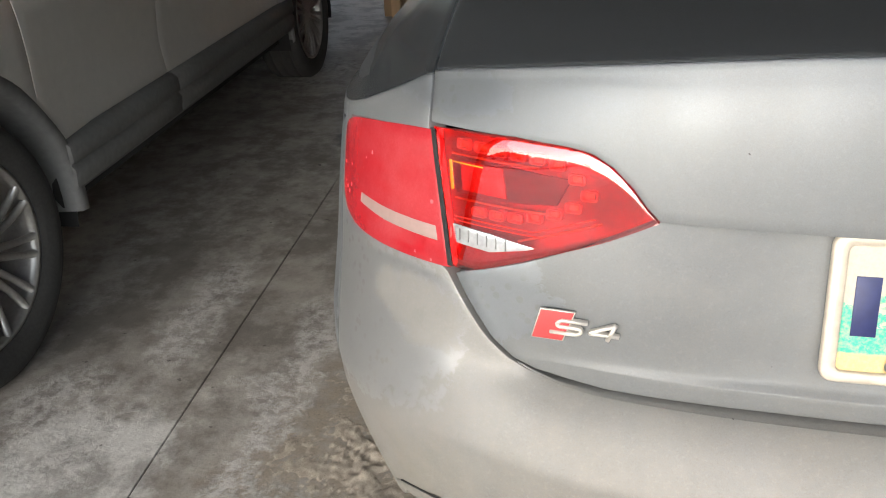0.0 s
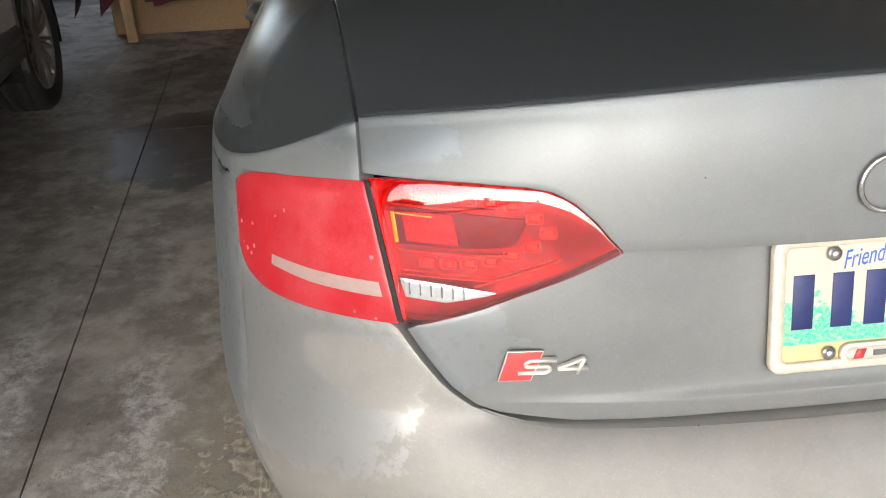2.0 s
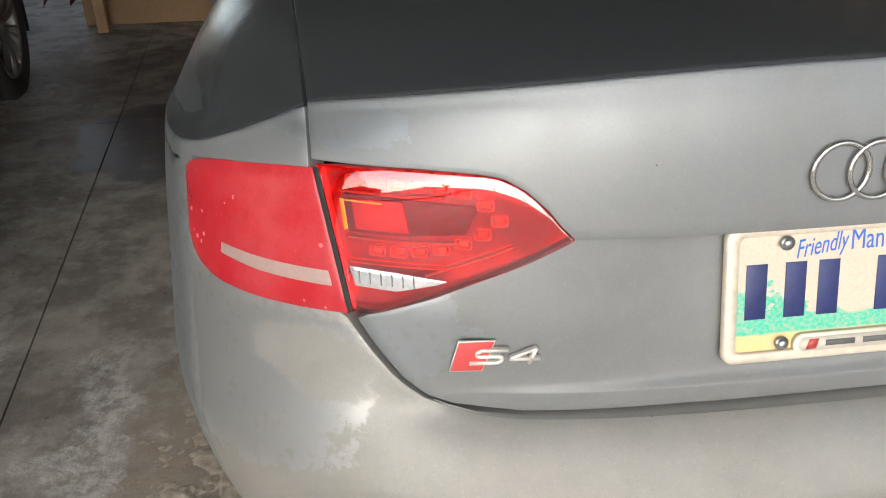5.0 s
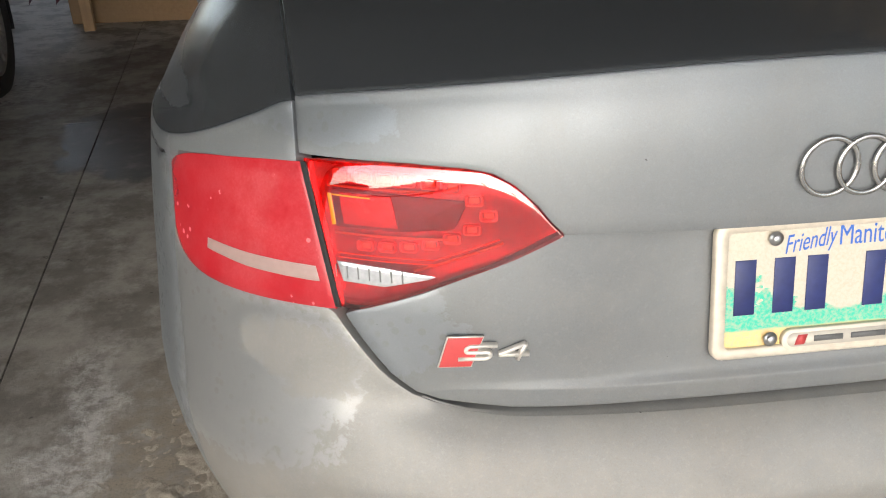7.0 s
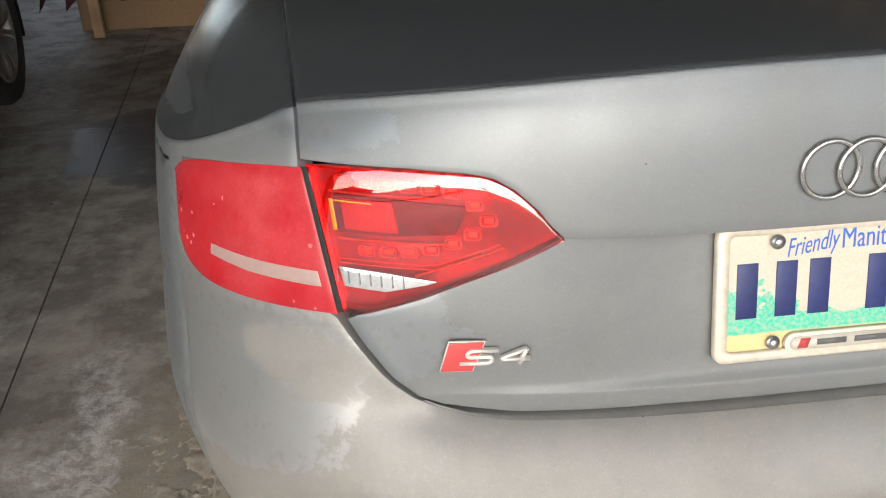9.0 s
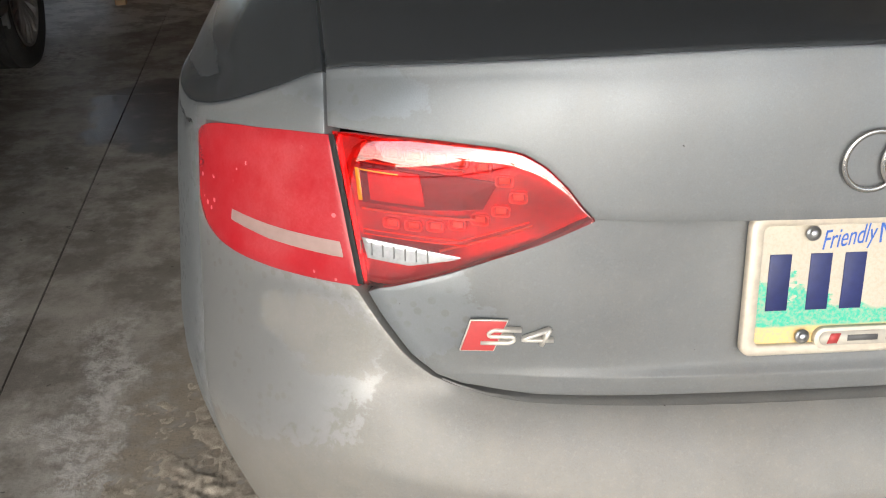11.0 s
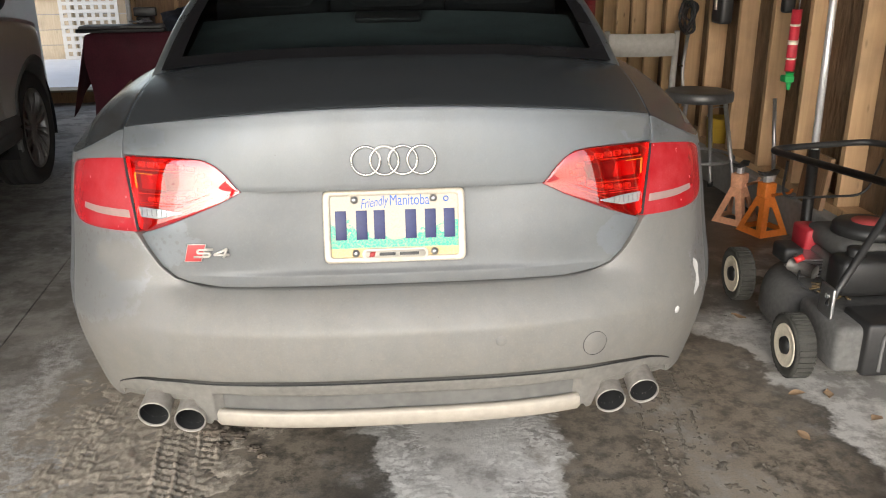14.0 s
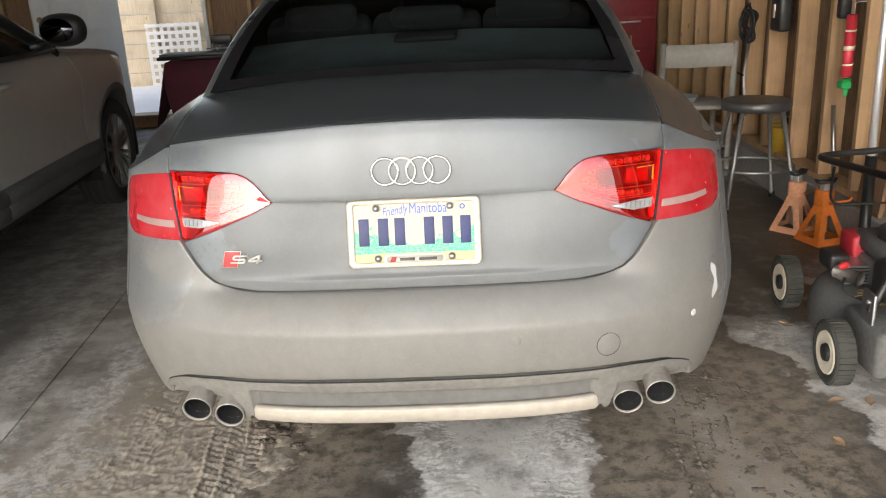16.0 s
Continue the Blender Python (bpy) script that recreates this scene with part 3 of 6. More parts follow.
part("windscreen", grid(cabin_patch([Vector((x * 0.70, 3.35 - 0.12 * x * x, 0.99)) for x in xs], [Vector((x * 0.54, 2.7, 1.345 - 0.03 * x * x)) for x in xs], 8, 0.02)), TINT_GLASS, car).visible_shadow = False

# ---- lamps of the saloon ----
def rounded(w, h, r, n=5):
    out = []
    for cx, cy, a0 in ((w / 2 - r, h / 2 - r, 0), (-w / 2 + r, h / 2 - r, 90), (-w / 2 + r, -h / 2 + r, 180), (w / 2 - r, -h / 2 + r, 270)):
        for i in range(n + 1):
            a = radians(a0 + 90 * i / n)
            out.append((cx + r * math.cos(a), cy + r * math.sin(a)))
    return out


def tail_lamp(sign):
    seam = lambda z: 0.5825 + (z - 0.779) * 0.165
    top = smooth_table([(0.3385, 0.8705), (0.353, 0.8855), (0.368, 0.904), (0.390, 0.924), (0.412, 0.935), (0.433, 0.939), (0.50, 0.9403), (0.56, 0.9388), (seam(0.937), 0.937)], 3)
    low = smooth_table([(0.3375, 0.8705), (0.39, 0.844), (0.44, 0.8235), (0.49, 0.803), (0.53, 0.787), (0.555, 0.7785), (0.568, 0.7765), (0.577, 0.7772), (seam(0.779), 0.779)], 3)
    lamp = part("inner_tail_lamp", rim(between([(x, z - 0.0005) for x, z in top], [(x, z + 0.0005) for x, z in low], 24, 8, -0.030, sign), 0.01), LAMP_BACK, car, "red reflector housing of the lid lamp")
    part("lens", rim(between(top, low, 40, 12, 0.0015, sign), 0.03, 0.0004), LENS_IN, lamp, "glossy clear red lens mirroring the bright sky").visible_shadow = False

    def cell(x, z, w, h, depth=-0.022, mat=LED_CLEAR, name="led"):
        """A small lamp cell, its bowl and its glassy block, set on the reflector."""
        p, q, r = on_tail(sign * x, z, depth, 0.0), on_tail(sign * x + 0.004, z, depth, 0.0), on_tail(sign * x, z + 0.004, depth, 0.0)
        ax, az = (q - p).normalized(), (r - p).normalized()
        m = Matrix.Translation(p) @ Matrix((ax, az, ax.cross(az))).transposed().to_4x4()
        ring = rounded(w, h, 0.0035, 3)
        loops = [[m @ Vector((a * k, b * k, up)) for a, b in ring] for k, up in ((1.12, -0.010), (1.10, 0.0), (1.0, 0.002), (0.86, 0.0), (0.62, -0.010))]
        bm = grid(loops, close_v=True)
        bmesh.ops.recalc_face_normals(bm, faces=bm.faces)
        bowl = part("led_bowl", bm, CELL_RED, lamp)
        return part(name, box(-w * 0.3, -h * 0.3, -0.0115, w * 0.3, h * 0.3, -0.005, bevel=0.001, m=m), mat, bowl)
    for x, z in ((0.575, 0.9235), (0.551, 0.9235), (0.527, 0.923), (0.503, 0.922), (0.479, 0.921), (0.455, 0.918), (0.432, 0.9045), (0.417, 0.8875), (0.435, 0.8715), (0.457, 0.861), (0.481, 0.8535), (0.505, 0.849), (0.529, 0.847), (0.553, 0.8465)):
        cell(x, z, 0.0185, 0.0115)
    # dark cavity between the rows, with a bright square at its outer end
    bm = between([(0.44, 0.902), (0.52, 0.906), (0.586, 0.907)], [(0.455, 0.872), (0.52, 0.866), (0.584, 0.866)], 10, 3, -0.024, sign)
    part("dark_cavity", rim(bm, 0.006), plain("dark_red_cavity", (0.26, 0.008, 0.008), 0.4, vary=0.3), lamp)
    bm = between([(0.522, 0.9035), (0.577, 0.9035)], [(0.516, 0.870), (0.574, 0.870)], 4, 3, -0.018, sign)
    part("reflector_panel", rim(bm, 0.006), plain("bright_red_reflector", (0.80, 0.015, 0.012), 0.25, 0.2, vary=0.2, scale=90), lamp)
    for a, b in (((0.475, 0.912), (0.59, 0.911)), ((0.46, 0.8605), (0.585, 0.8585)), ((0.40, 0.857), (0.50, 0.823))):
        bm = tube([on_tail(sign * (a[0] + (b[0] - a[0]) * i / 8), a[1] + (b[1] - a[1]) * i / 8, -0.02) for i in range(9)], 0.0016, 6)
        part("light_guide", bm, LED_CLEAR, lamp)
    # amber edges of the reflector
    bm = between([(0.5815, 0.9045), (0.5855, 0.9045)], [(0.5785, 0.871), (0.5825, 0.870)], 2, 6, 0.0019, sign)
    part("amber_edge", rim(bm, 0.001, 0.0003), AMBER, lamp, "amber reflector edge")
    bm = between([(0.540, 0.9042), (0.5805, 0.9042)], [(0.540, 0.9028), (0.5805, 0.9028)], 8, 1, 0.0019, sign)
    part("amber_edge", rim(bm, 0.001, 0.0002), AMBER, lamp)
    for a, b in (((0.578, 0.8395), (0.475, 0.8405)), ((0.475, 0.8405), (0.405, 0.8665)), ((0.578, 0.8345), (0.47, 0.8355))):
        bm = tube([on_tail(sign * (a[0] + (b[0] - a[0]) * i / 8), a[1] + (b[1] - a[1]) * i / 8, 0.0016, 0.0) for i in range(9)], 0.0007, 6)
        part("lens_rib", bm, RED_EDGE, lamp)
    # reversing lamp
    bm = between([(0.475, 0.8215), (0.53, 0.827), (seam(0.83) - 0.011, 0.829)], [(0.485, 0.818), (0.53, 0.8065), (seam(0.806) - 0.012, 0.808)], 16, 4, 0.0022, sign)
    part("reversing_lamp", rim(bm, 0.004, 0.0008), REVERSE, lamp, "clear reversing lamp with ribs")
    for k in range(7):
        x = 0.51 + 0.012 * k
        part("rib", tube([on_tail(sign * x, 0.8115, 0.0024), on_tail(sign * x, 0.8255, 0.0024)], 0.0009, 6), CLADDING, lamp)

    tops = smooth_table([(seam(0.932) + 0.0045, 0.9325), (0.64, 0.9295), (0.665, 0.926), (0.70, 0.9195), (0.724, 0.9145), (0.75, 0.907), (0.766, 0.900), (0.778, 0.8915), (0.785, 0.882)], 3)
    lows = smooth_table([(seam(0.774) + 0.0045, 0.7735), (0.627, 0.771), (0.66, 0.769), (0.70, 0.7665), (0.736, 0.7655), (0.757, 0.7675), (0.773, 0.774), (0.784, 0.786), (0.789, 0.803)], 3)
    outer = part("outer_tail_lamp", rim(between([(x - 0.001, z - 0.001) for x, z in tops], [(x - 0.001, z + 0.001) for x, z in lows], 24, 8, -0.02, sign), 0.01), LAMP_BACK, car, "red reflector housing of the wing lamp")
    part("lens", rim(between(tops, lows, 32, 10, 0.0015, sign), 0.03, 0.0004), LENS_OUT, outer, "dusty matt red lens with dried water spots").visible_shadow = False
    # black strip over the gap between the two lenses, its shade put in as colour
    bm = between([(seam(0.933) - 0.0006, 0.933), (seam(0.933) + 0.0050, 0.933)], [(seam(0.776) - 0.0006, 0.776), (seam(0.776) + 0.0050, 0.776)], 1, 10, 0.0018, sign)
    part("gap_strip", rim(bm, 0.006, 0.0003), DARK, outer)
    bars = [[(0.628, 0.912), (0.70, 0.901), (0.752, 0.888)], [(0.752, 0.888), (0.757, 0.862), (0.752, 0.842)], [(0.618, 0.846), (0.69, 0.843), (0.752, 0.842)]]
    for line in bars:
        pts = [on_tail(sign * x, z, -0.008) for x, z in smooth_table(line, 6)]
        part("light_guide", tube(pts, 0.007, 8), plain("dull_red_guide", (0.6, 0.10, 0.07), 0.4, vary=0.2), outer)
    bm = between([(0.606, 0.8185), (0.69, 0.8150), (0.738, 0.8145)], [(0.603, 0.8025), (0.69, 0.8000), (0.740, 0.8025)], 20, 3, 0.002, sign)
    part("pale_strip", rim(bm, 0.004), STRIP, outer, "pale indicator strip across the lens")


tail_lamp(-1)
tail_lamp(1)


# ---- badges, plate, diffuser and pipes ----
def frame_at(x, z, out):
    p, q, r = on_tail(x, z, out), on_tail(x + 0.02, z, out), on_tail(x, z + 0.02, out)
    ax = (q - p).normalized()
    n = ax.cross((r - p).normalized()).normalized()
    return Matrix.Translation(p) @ Matrix((ax, n.cross(ax), n)).transposed().to_4x4()


for k in range(4):
    x = 0.003 + (k - 1.5) * 0.0408
    m = frame_at(x, 0.9365, 0.004)
    prof = [(0.0312 + 0.0032 * math.cos(a), 0.0026 * math.sin(a) + 0.0006 * (k % 2)) for a in [2 * math.pi * i / 10 for i in range(10)]]
    part("chrome_ring", turned(prof, 48, m, close=True), CHROME, lid, "dull chrome ring of the emblem")

badge_m = frame_at(-0.4195, 0.7335, 0.0035)
part("red_badge", prism([(-0.0555, -0.0195), (-0.0190, -0.0195), (-0.0050, 0.0195), (-0.0445, 0.0195)], 0.004, badge_m, 0.001), RED_BADGE, lid, "red slanted enamel badge")
part("badge_edge", prism([(-0.0572, -0.0207), (-0.0180, -0.0207), (-0.0034, 0.0207), (-0.0455, 0.0207)], 0.0028, badge_m, 0.0006), BADGE_CHROME, lid)


def stroke_into(bm, points, width, depth, m, lean=0.42):
    """A flat raised stroke along a slanted path."""
    pts = [Vector((x + y * lean, y, 0)) for x, y, z in bent([(x, y, 0) for x, y in points], 0.0045, 5)]
    sides = []
    for k, p in enumerate(pts):
        d = (pts[min(k + 1, len(pts) - 1)] - pts[max(k - 1, 0)]).normalized()
        sides.append((p + Vector((-d.y, d.x, 0)) * width / 2, p - Vector((-d.y, d.x, 0)) * width / 2))
    rows = [[m @ (a + Vector((0, 0, h))) if first else m @ (b + Vector((0, 0, h))) for first, h in ((True, 0), (True, depth * 0.8), (True, depth), (False, depth), (False, depth * 0.8), (False, 0))] for a, b in sides]
    for row, (a, b) in zip(rows, sides):
        row[2], row[3] = m @ (a.lerp(b, 0.18) + Vector((0, 0, depth))), m @ (b.lerp(a, 0.18) + Vector((0, 0, depth)))
    made = grid_into(bm, rows)
    bm.faces.new(list(made[0]))
    bm.faces.new(list(reversed(made[-1])))
    return bm


bm = stroke_into(bmesh.new(), [(0.0075, 0.0085), (-0.0235, 0.0085), (-0.0270, 0.0045), (-0.0235, 0.0), (0.0020, 0.0), (0.0060, -0.0045), (0.0020, -0.0085), (-0.0300, -0.0085)], 0.0048, 0.0062, badge_m)
bmesh.ops.recalc_face_normals(bm, faces=bm.faces)
part("chrome_badge", bm, BADGE_CHROME, lid, "raised chrome badge shape")
bm = stroke_into(bmesh.new(), [(0.0385, 0.0100), (0.0130, -0.0040), (0.0490, -0.0040)], 0.0046, 0.0062, badge_m)
stroke_into(bm, [(0.0385, 0.0105), (0.0385, -0.0105)], 0.0052, 0.0066, badge_m)
bmesh.ops.recalc_face_normals(bm, faces=bm.faces)
part("chrome_badge", bm, BADGE_CHROME, lid, "raised chrome badge shape")

plate_up = Vector((0, 0.028, 0.121)).normalized()
plate_m = Matrix.Translation((0, 0.006, 0.7825)) @ Matrix((Vector((1, 0, 0)), plate_up, Vector((1, 0, 0)).cross(plate_up))).transposed().to_4x4()


def plate_material():
    """Cream sheet, a brushed green band low down, straw yellow at its foot, road dirt over all."""
    n = Nodes("number_plate")
    v = n.add("ShaderNodeSeparateXYZ", Vector=n.at())
    x, z = v.outputs[0], v.outputs[2]
    ragged = n.noise(55, 4, 0.6, n.stretch((0.6, 1, 1)))
    side = n.math("MULTIPLY", n.math("ABSOLUTE", x), 0.16)
    wild = n.math("MULTIPLY", n.math("MULTIPLY", n.math("SUBTRACT", ragged, 0.42), n.math("ABSOLUTE", x)), 1.3)
    height = n.math("SUBTRACT", n.math("SUBTRACT", z, side), wild)
    green = n.ramp(n.add("ShaderNodeMapRange", Value=height, From_Min=0.735, From_Max=0.775).outputs[0], [(0.38, 1.0), (0.46, 0.0)])
    straw = n.ramp(n.add("ShaderNodeMapRange", Value=n.math("SUBTRACT", z, n.math("MULTIPLY", ragged, 0.006)), From_Min=0.70, From_Max=0.76).outputs[0], [(0.50, 1.0), (0.56, 0.0)])
    col = n.mix(green, (0.47, 0.43, 0.35), (0.03, 0.42, 0.28))
    col = n.mix(straw, col, (0.66, 0.47, 0.19))
    dirt = n.ramp(n.noise(240, 4, 0.7), [(0.42, 0.0), (0.66, 0.7)])
    col = n.mix(dirt, col, (0.42, 0.36, 0.27))
    n.bump(n.noise(120, 3), 0.1, 0.001)
    return n.set(Base_Color=col, Roughness=0.5)


plate = part("number_plate", prism(rounded(0.303, 0.150, 0.012), 0.0025, plate_m), plate_material(), car, "cream number plate with green and yellow bands, dusty", smooth=False)
FRAME_MAT = plain("dusty_plate_frame", (0.56, 0.50, 0.41), 0.45, 0.2, vary=0.25)
bm = bmesh.new()
loops = []
for w, h, r, up in ((0.321, 0.165, 0.014, 0.0), (0.321, 0.165, 0.014, 0.006), (0.316, 0.160, 0.012, 0.0085), (0.292, 0.142, 0.008, 0.0085), (0.289, 0.139, 0.007, 0.006), (0.289, 0.139, 0.007, 0.003)):
    loops.append([plate_m @ Vector((x, y, up)) for x, y in rounded(w, h, r)])
grid_into(bm, loops, close_v=True)
bmesh.ops.recalc_face_normals(bm, faces=bm.faces)
part("plate_frame", bm, FRAME_MAT, plate, "dusty silver plate frame")
part("frame_tab", prism(rounded(0.150, 0.026, 0.012), 0.008, plate_m @ pose(0, -0.0635, 0.001), 0.0015), FRAME_MAT, plate)
part("tab_panel", prism(rounded(0.138, 0.017, 0.008), 0.0005, plate_m @ pose(0, -0.0635, 0.0091)), plain("grey_tab", (0.45, 0.42, 0.36), 0.5), plate)
part("red_mark", prism([(-0.060, -0.006), (-0.048, -0.006), (-0.044, 0.006), (-0.056, 0.006)], 0.0005, plate_m @ pose(0, -0.0635, 0.0097)), RED_BADGE, plate)
GREY_INK = plain("grey_ink", (0.10, 0.10, 0.10), 0.6)
for x0, w, h in ((-0.036, 0.036, 0.007), (0.010, 0.043, 0.007)):
    part("dark_bar", prism([(x0, -h / 2), (x0 + w, -h / 2), (x0 + w, h / 2), (x0, h / 2)], 0.0005, plate_m @ pose(0, -0.0635, 0.0097)), GREY_INK, plate)
for sx in (-1, 1):
    for sy in (-1, 1):
        m = plate_m @ pose(0.089 * sx, 0.0603 * sy, 0.0085)
        bm = turned([(0, 0.004), (0.0035, 0.0038), (0.0055, 0.002), (0.006, 0), (0.0085, 0), (0.0085, -0.001)], 16, m)
        bolt = part("screw", bm, STEEL, plate, "dusty screw head")
NAVY = plain("navy_ink", (0.012, 0.02, 0.10), 0.5, vary=0.3)
for x0 in (-0.1335, -0.0865, -0.0465, 0.0245, 0.069, 0.112):
    part("number_bar", prism([(x0, -0.030), (x0 + 0.025, -0.030), (x0 + 0.025, 0.036), (x0, 0.036)], 0.0012, plate_m @ pose(0, 0, 0.0026), 0.0005), NAVY, plate, "dark blue number bar")


def words(text, size, m, mat, parent, slant=0.0, width=1.0):
    data = bpy.data.curves.new("text", "FONT")
    data.body, data.size, data.shear, data.extrude, data.align_x = text, size, slant, 0.0002, "CENTER"
    tmp = bpy.data.objects.new("text", data)
    me = bpy.data.meshes.new_from_object(tmp)
    bpy.data.objects.remove(tmp)
    me.transform(m @ Matrix.Diagonal((width, 1, 1, 1)))
    me.materials.append(mat)
    ob = new("word", me)
    ob.parent = parent
    return ob


BLUE_INK = plain("blue_ink", (0.02, 0.10, 0.42), 0.5, vary=0.2)
words("Friendly", 0.031, plate_m @ pose(-0.045, 0.044, 0.0028, 0, 0, 8), BLUE_INK, plate, 0.45, 0.62)
words("Manitoba", 0.036, plate_m @ pose(0.035, 0.046, 0.0028), BLUE_INK, plate, 0.0, 0.68)
part("blue_mark", turned([(0.004, 0.0004), (0.0065, 0.0004), (0.0065, 0), (0.004, 0)], 12, plate_m @ pose(0.118, 0.058, 0.0028), close=True), BLUE_INK, plate)

DIFF_LOW = smooth_table([(0, 0.322), (0.440, 0.322), (0.445, 0.312), (0.464, 0.310), (0.470, 0.328), (0.480, 0.350), (0.50, 0.361), (0.54, 0.362), (0.59, 0.357), (0.64, 0.347), (0.67, 0.338), (0.695, 0.330), (0.712, 0.334)], 4)
half = [i / 50 * 0.436 for i in range(51)] + [0.439, 0.443, 0.447, 0.453, 0.460, 0.466, 0.470, 0.474, 0.479, 0.485, 0.492, 0.50, 0.51, 0.53, 0.55, 0.57, 0.60, 0.625, 0.65, 0.67, 0.685, 0.695, 0.703, 0.708]
rows = []
for x in [-v for v in half[:0:-1]] + half:
    a = abs(x)
    top, low = interp(BUMPER_LOW, a) - 0.012, interp(DIFF_LOW, a)
    col = []
    for j in range(29):
        z = low + (top - low) * j / 28
        rim_x, rim_z = min(max((0.437 - a) / 0.010, 0), 1), min(max((0.402 - z) / 0.007, 0), 1)
        bead = min(max((a - 0.486) / 0.006, 0), 1) * min(max((low + 0.024 - z) / 0.004, 0), 1) * min(max((0.695 - a) / 0.006, 0), 1)
        shoulder_in = min(max((z - top + 0.012) / 0.012, 0), 1) ** 2
        col.append(on_tail(x, z, 0.002 - 0.026 * rim_x * rim_z - 0.011 * bead - 0.003 * shoulder_in))
    rows.append(col)
diffuser = part("rear_diffuser", rim(grid(rows), 0.04, 0.0015), DIFFUSER, car, "grey dusty plastic diffuser with a sunken middle")
# Raised black strip over the bumper joint, painting in its shade line.
rows = [[on_tail(x, interp(BUMPER_LOW, abs(x)) - d, o) for d, o in ((0.0118, 0.0004), (0.0112, 0.0026), (0.0088, 0.0026), (0.0082, 0.0004))] for x in [-0.69 + 1.38 * i / 120 for i in range(121)]]
part("groove", grid(rows), DARK, diffuser, "raised black strip painting the shade line under the bumper")
rows = [[on_tail(x, z, -0.0225) for z in (0.322, 0.34, 0.36, 0.38, 0.396)] for x in [-0.425 + 0.85 * i / 40 for i in range(41)]]
part("sunken_panel", grid(rows), plain("dark_dusty_plastic", (0.13, 0.127, 0.118), 0.6, vary=0.35, scale=12), diffuser, "darker sunken diffuser panel")
rows = []
for i in range(61):
    x = -0.446 + 0.892 * i / 60
    taper = min(1, (0.446 - abs(x)) / 0.02 + 0.35)
    ring = []
    for a in range(12):
        th = 2 * math.pi * a / 12
        cs, sn = math.cos(th), math.sin(th)
        p = on_tail(x, 0.3265 + 0.0225 * taper * math.copysign(abs(sn) ** 0.55, sn))
        ring.append(p + Vector((0, -0.013 * math.copysign(abs(cs) ** 0.55, cs) * taper + 0.010, 0)))
    rows.append(ring)
bm = grid(rows, close_v=True)
bm.faces.new(bm.verts[:12])
bm.faces.new(bm.verts[-12:])
bmesh.ops.recalc_face_normals(bm, faces=bm.faces)
part("diffuser_lip", bm, LIP, diffuser, "pale dust-covered metal lip")
for x, z in ((-0.582, 0.347), (-0.500, 0.3275), (0.512, 0.3285), (0.592, 0.351)):
    m = pose(x, -0.034, z, 102, 0, 0)
    prof = [(0.034, -0.20), (0.035, -0.03), (0.037, -0.004), (0.037, 0.0), (0.0355, 0.0015), (0.0338, -0.001), (0.033, -0.03)]
    tip = part("exhaust_tip", turned(prof, 36, m), PIPE, car, "round steel exhaust tip, sooty inside")
    part("bore", turned([(0.0332, -0.004), (0.0320, -0.13), (0.0, -0.13)], 28, m), BORE, tip)
part("silencer", box(-0.60, 0.16, 0.29, 0.60, 0.50, 0.37, bevel=0.03), DARK, car)
# towing eye cover and parking sensors
m = frame_at(0.4565, 0.5015, 0.0)
part("towing_eye_cover", turned([(0.0, 0.0006), (0.0285, 0.0005), (0.0295, 0.0), (0.0295, -0.01)], 40, m), BUMPER_PAINT, bumper)
part("cover_gap", turned([(0.0296, 0.0006), (0.0305, 0.0006), (0.0305, -0.004)], 40, m), DARK, bumper)
for x, z in ((0.232, 0.5335),):
    part("parking_sensor", turned([(0.0, 0.0010), (0.0098, 0.0009), (0.0112, 0.0001), (0.0125, 0.0001), (0.0125, -0.004)], 24, frame_at(x, z, 0.0)), BUMPER_PAINT, bumper)
bm = turned([(0.0, 0.0012), (0.008, 0.001), (0.0095, -0.001)], 12, frame_at(0.684, 0.532, 0.001))
SCUFF = plain("white_scuff", (0.60, 0.59, 0.57), 0.6, vary=0.1)
part("paint_chip", bm, SCUFF, bumper, "bare white chip in the paint")
bm = bmesh.new()
rows = [[on_tail(0.744 + 0.012 * math.sin(t * 3.0) + w * (0.0075 * math.sin(math.pi * t) ** 0.5 * (1 + 0.5 * math.sin(9 * t)) + 0.001), 0.548 + 0.085 * t, 0.0012) for w in (-1, 0, 1)] for t in [i / 12 for i in range(13)]]
grid_into(bm, rows)
part("scrape", bm, SCUFF, bumper, "pale scrape worn into the bumper corner")


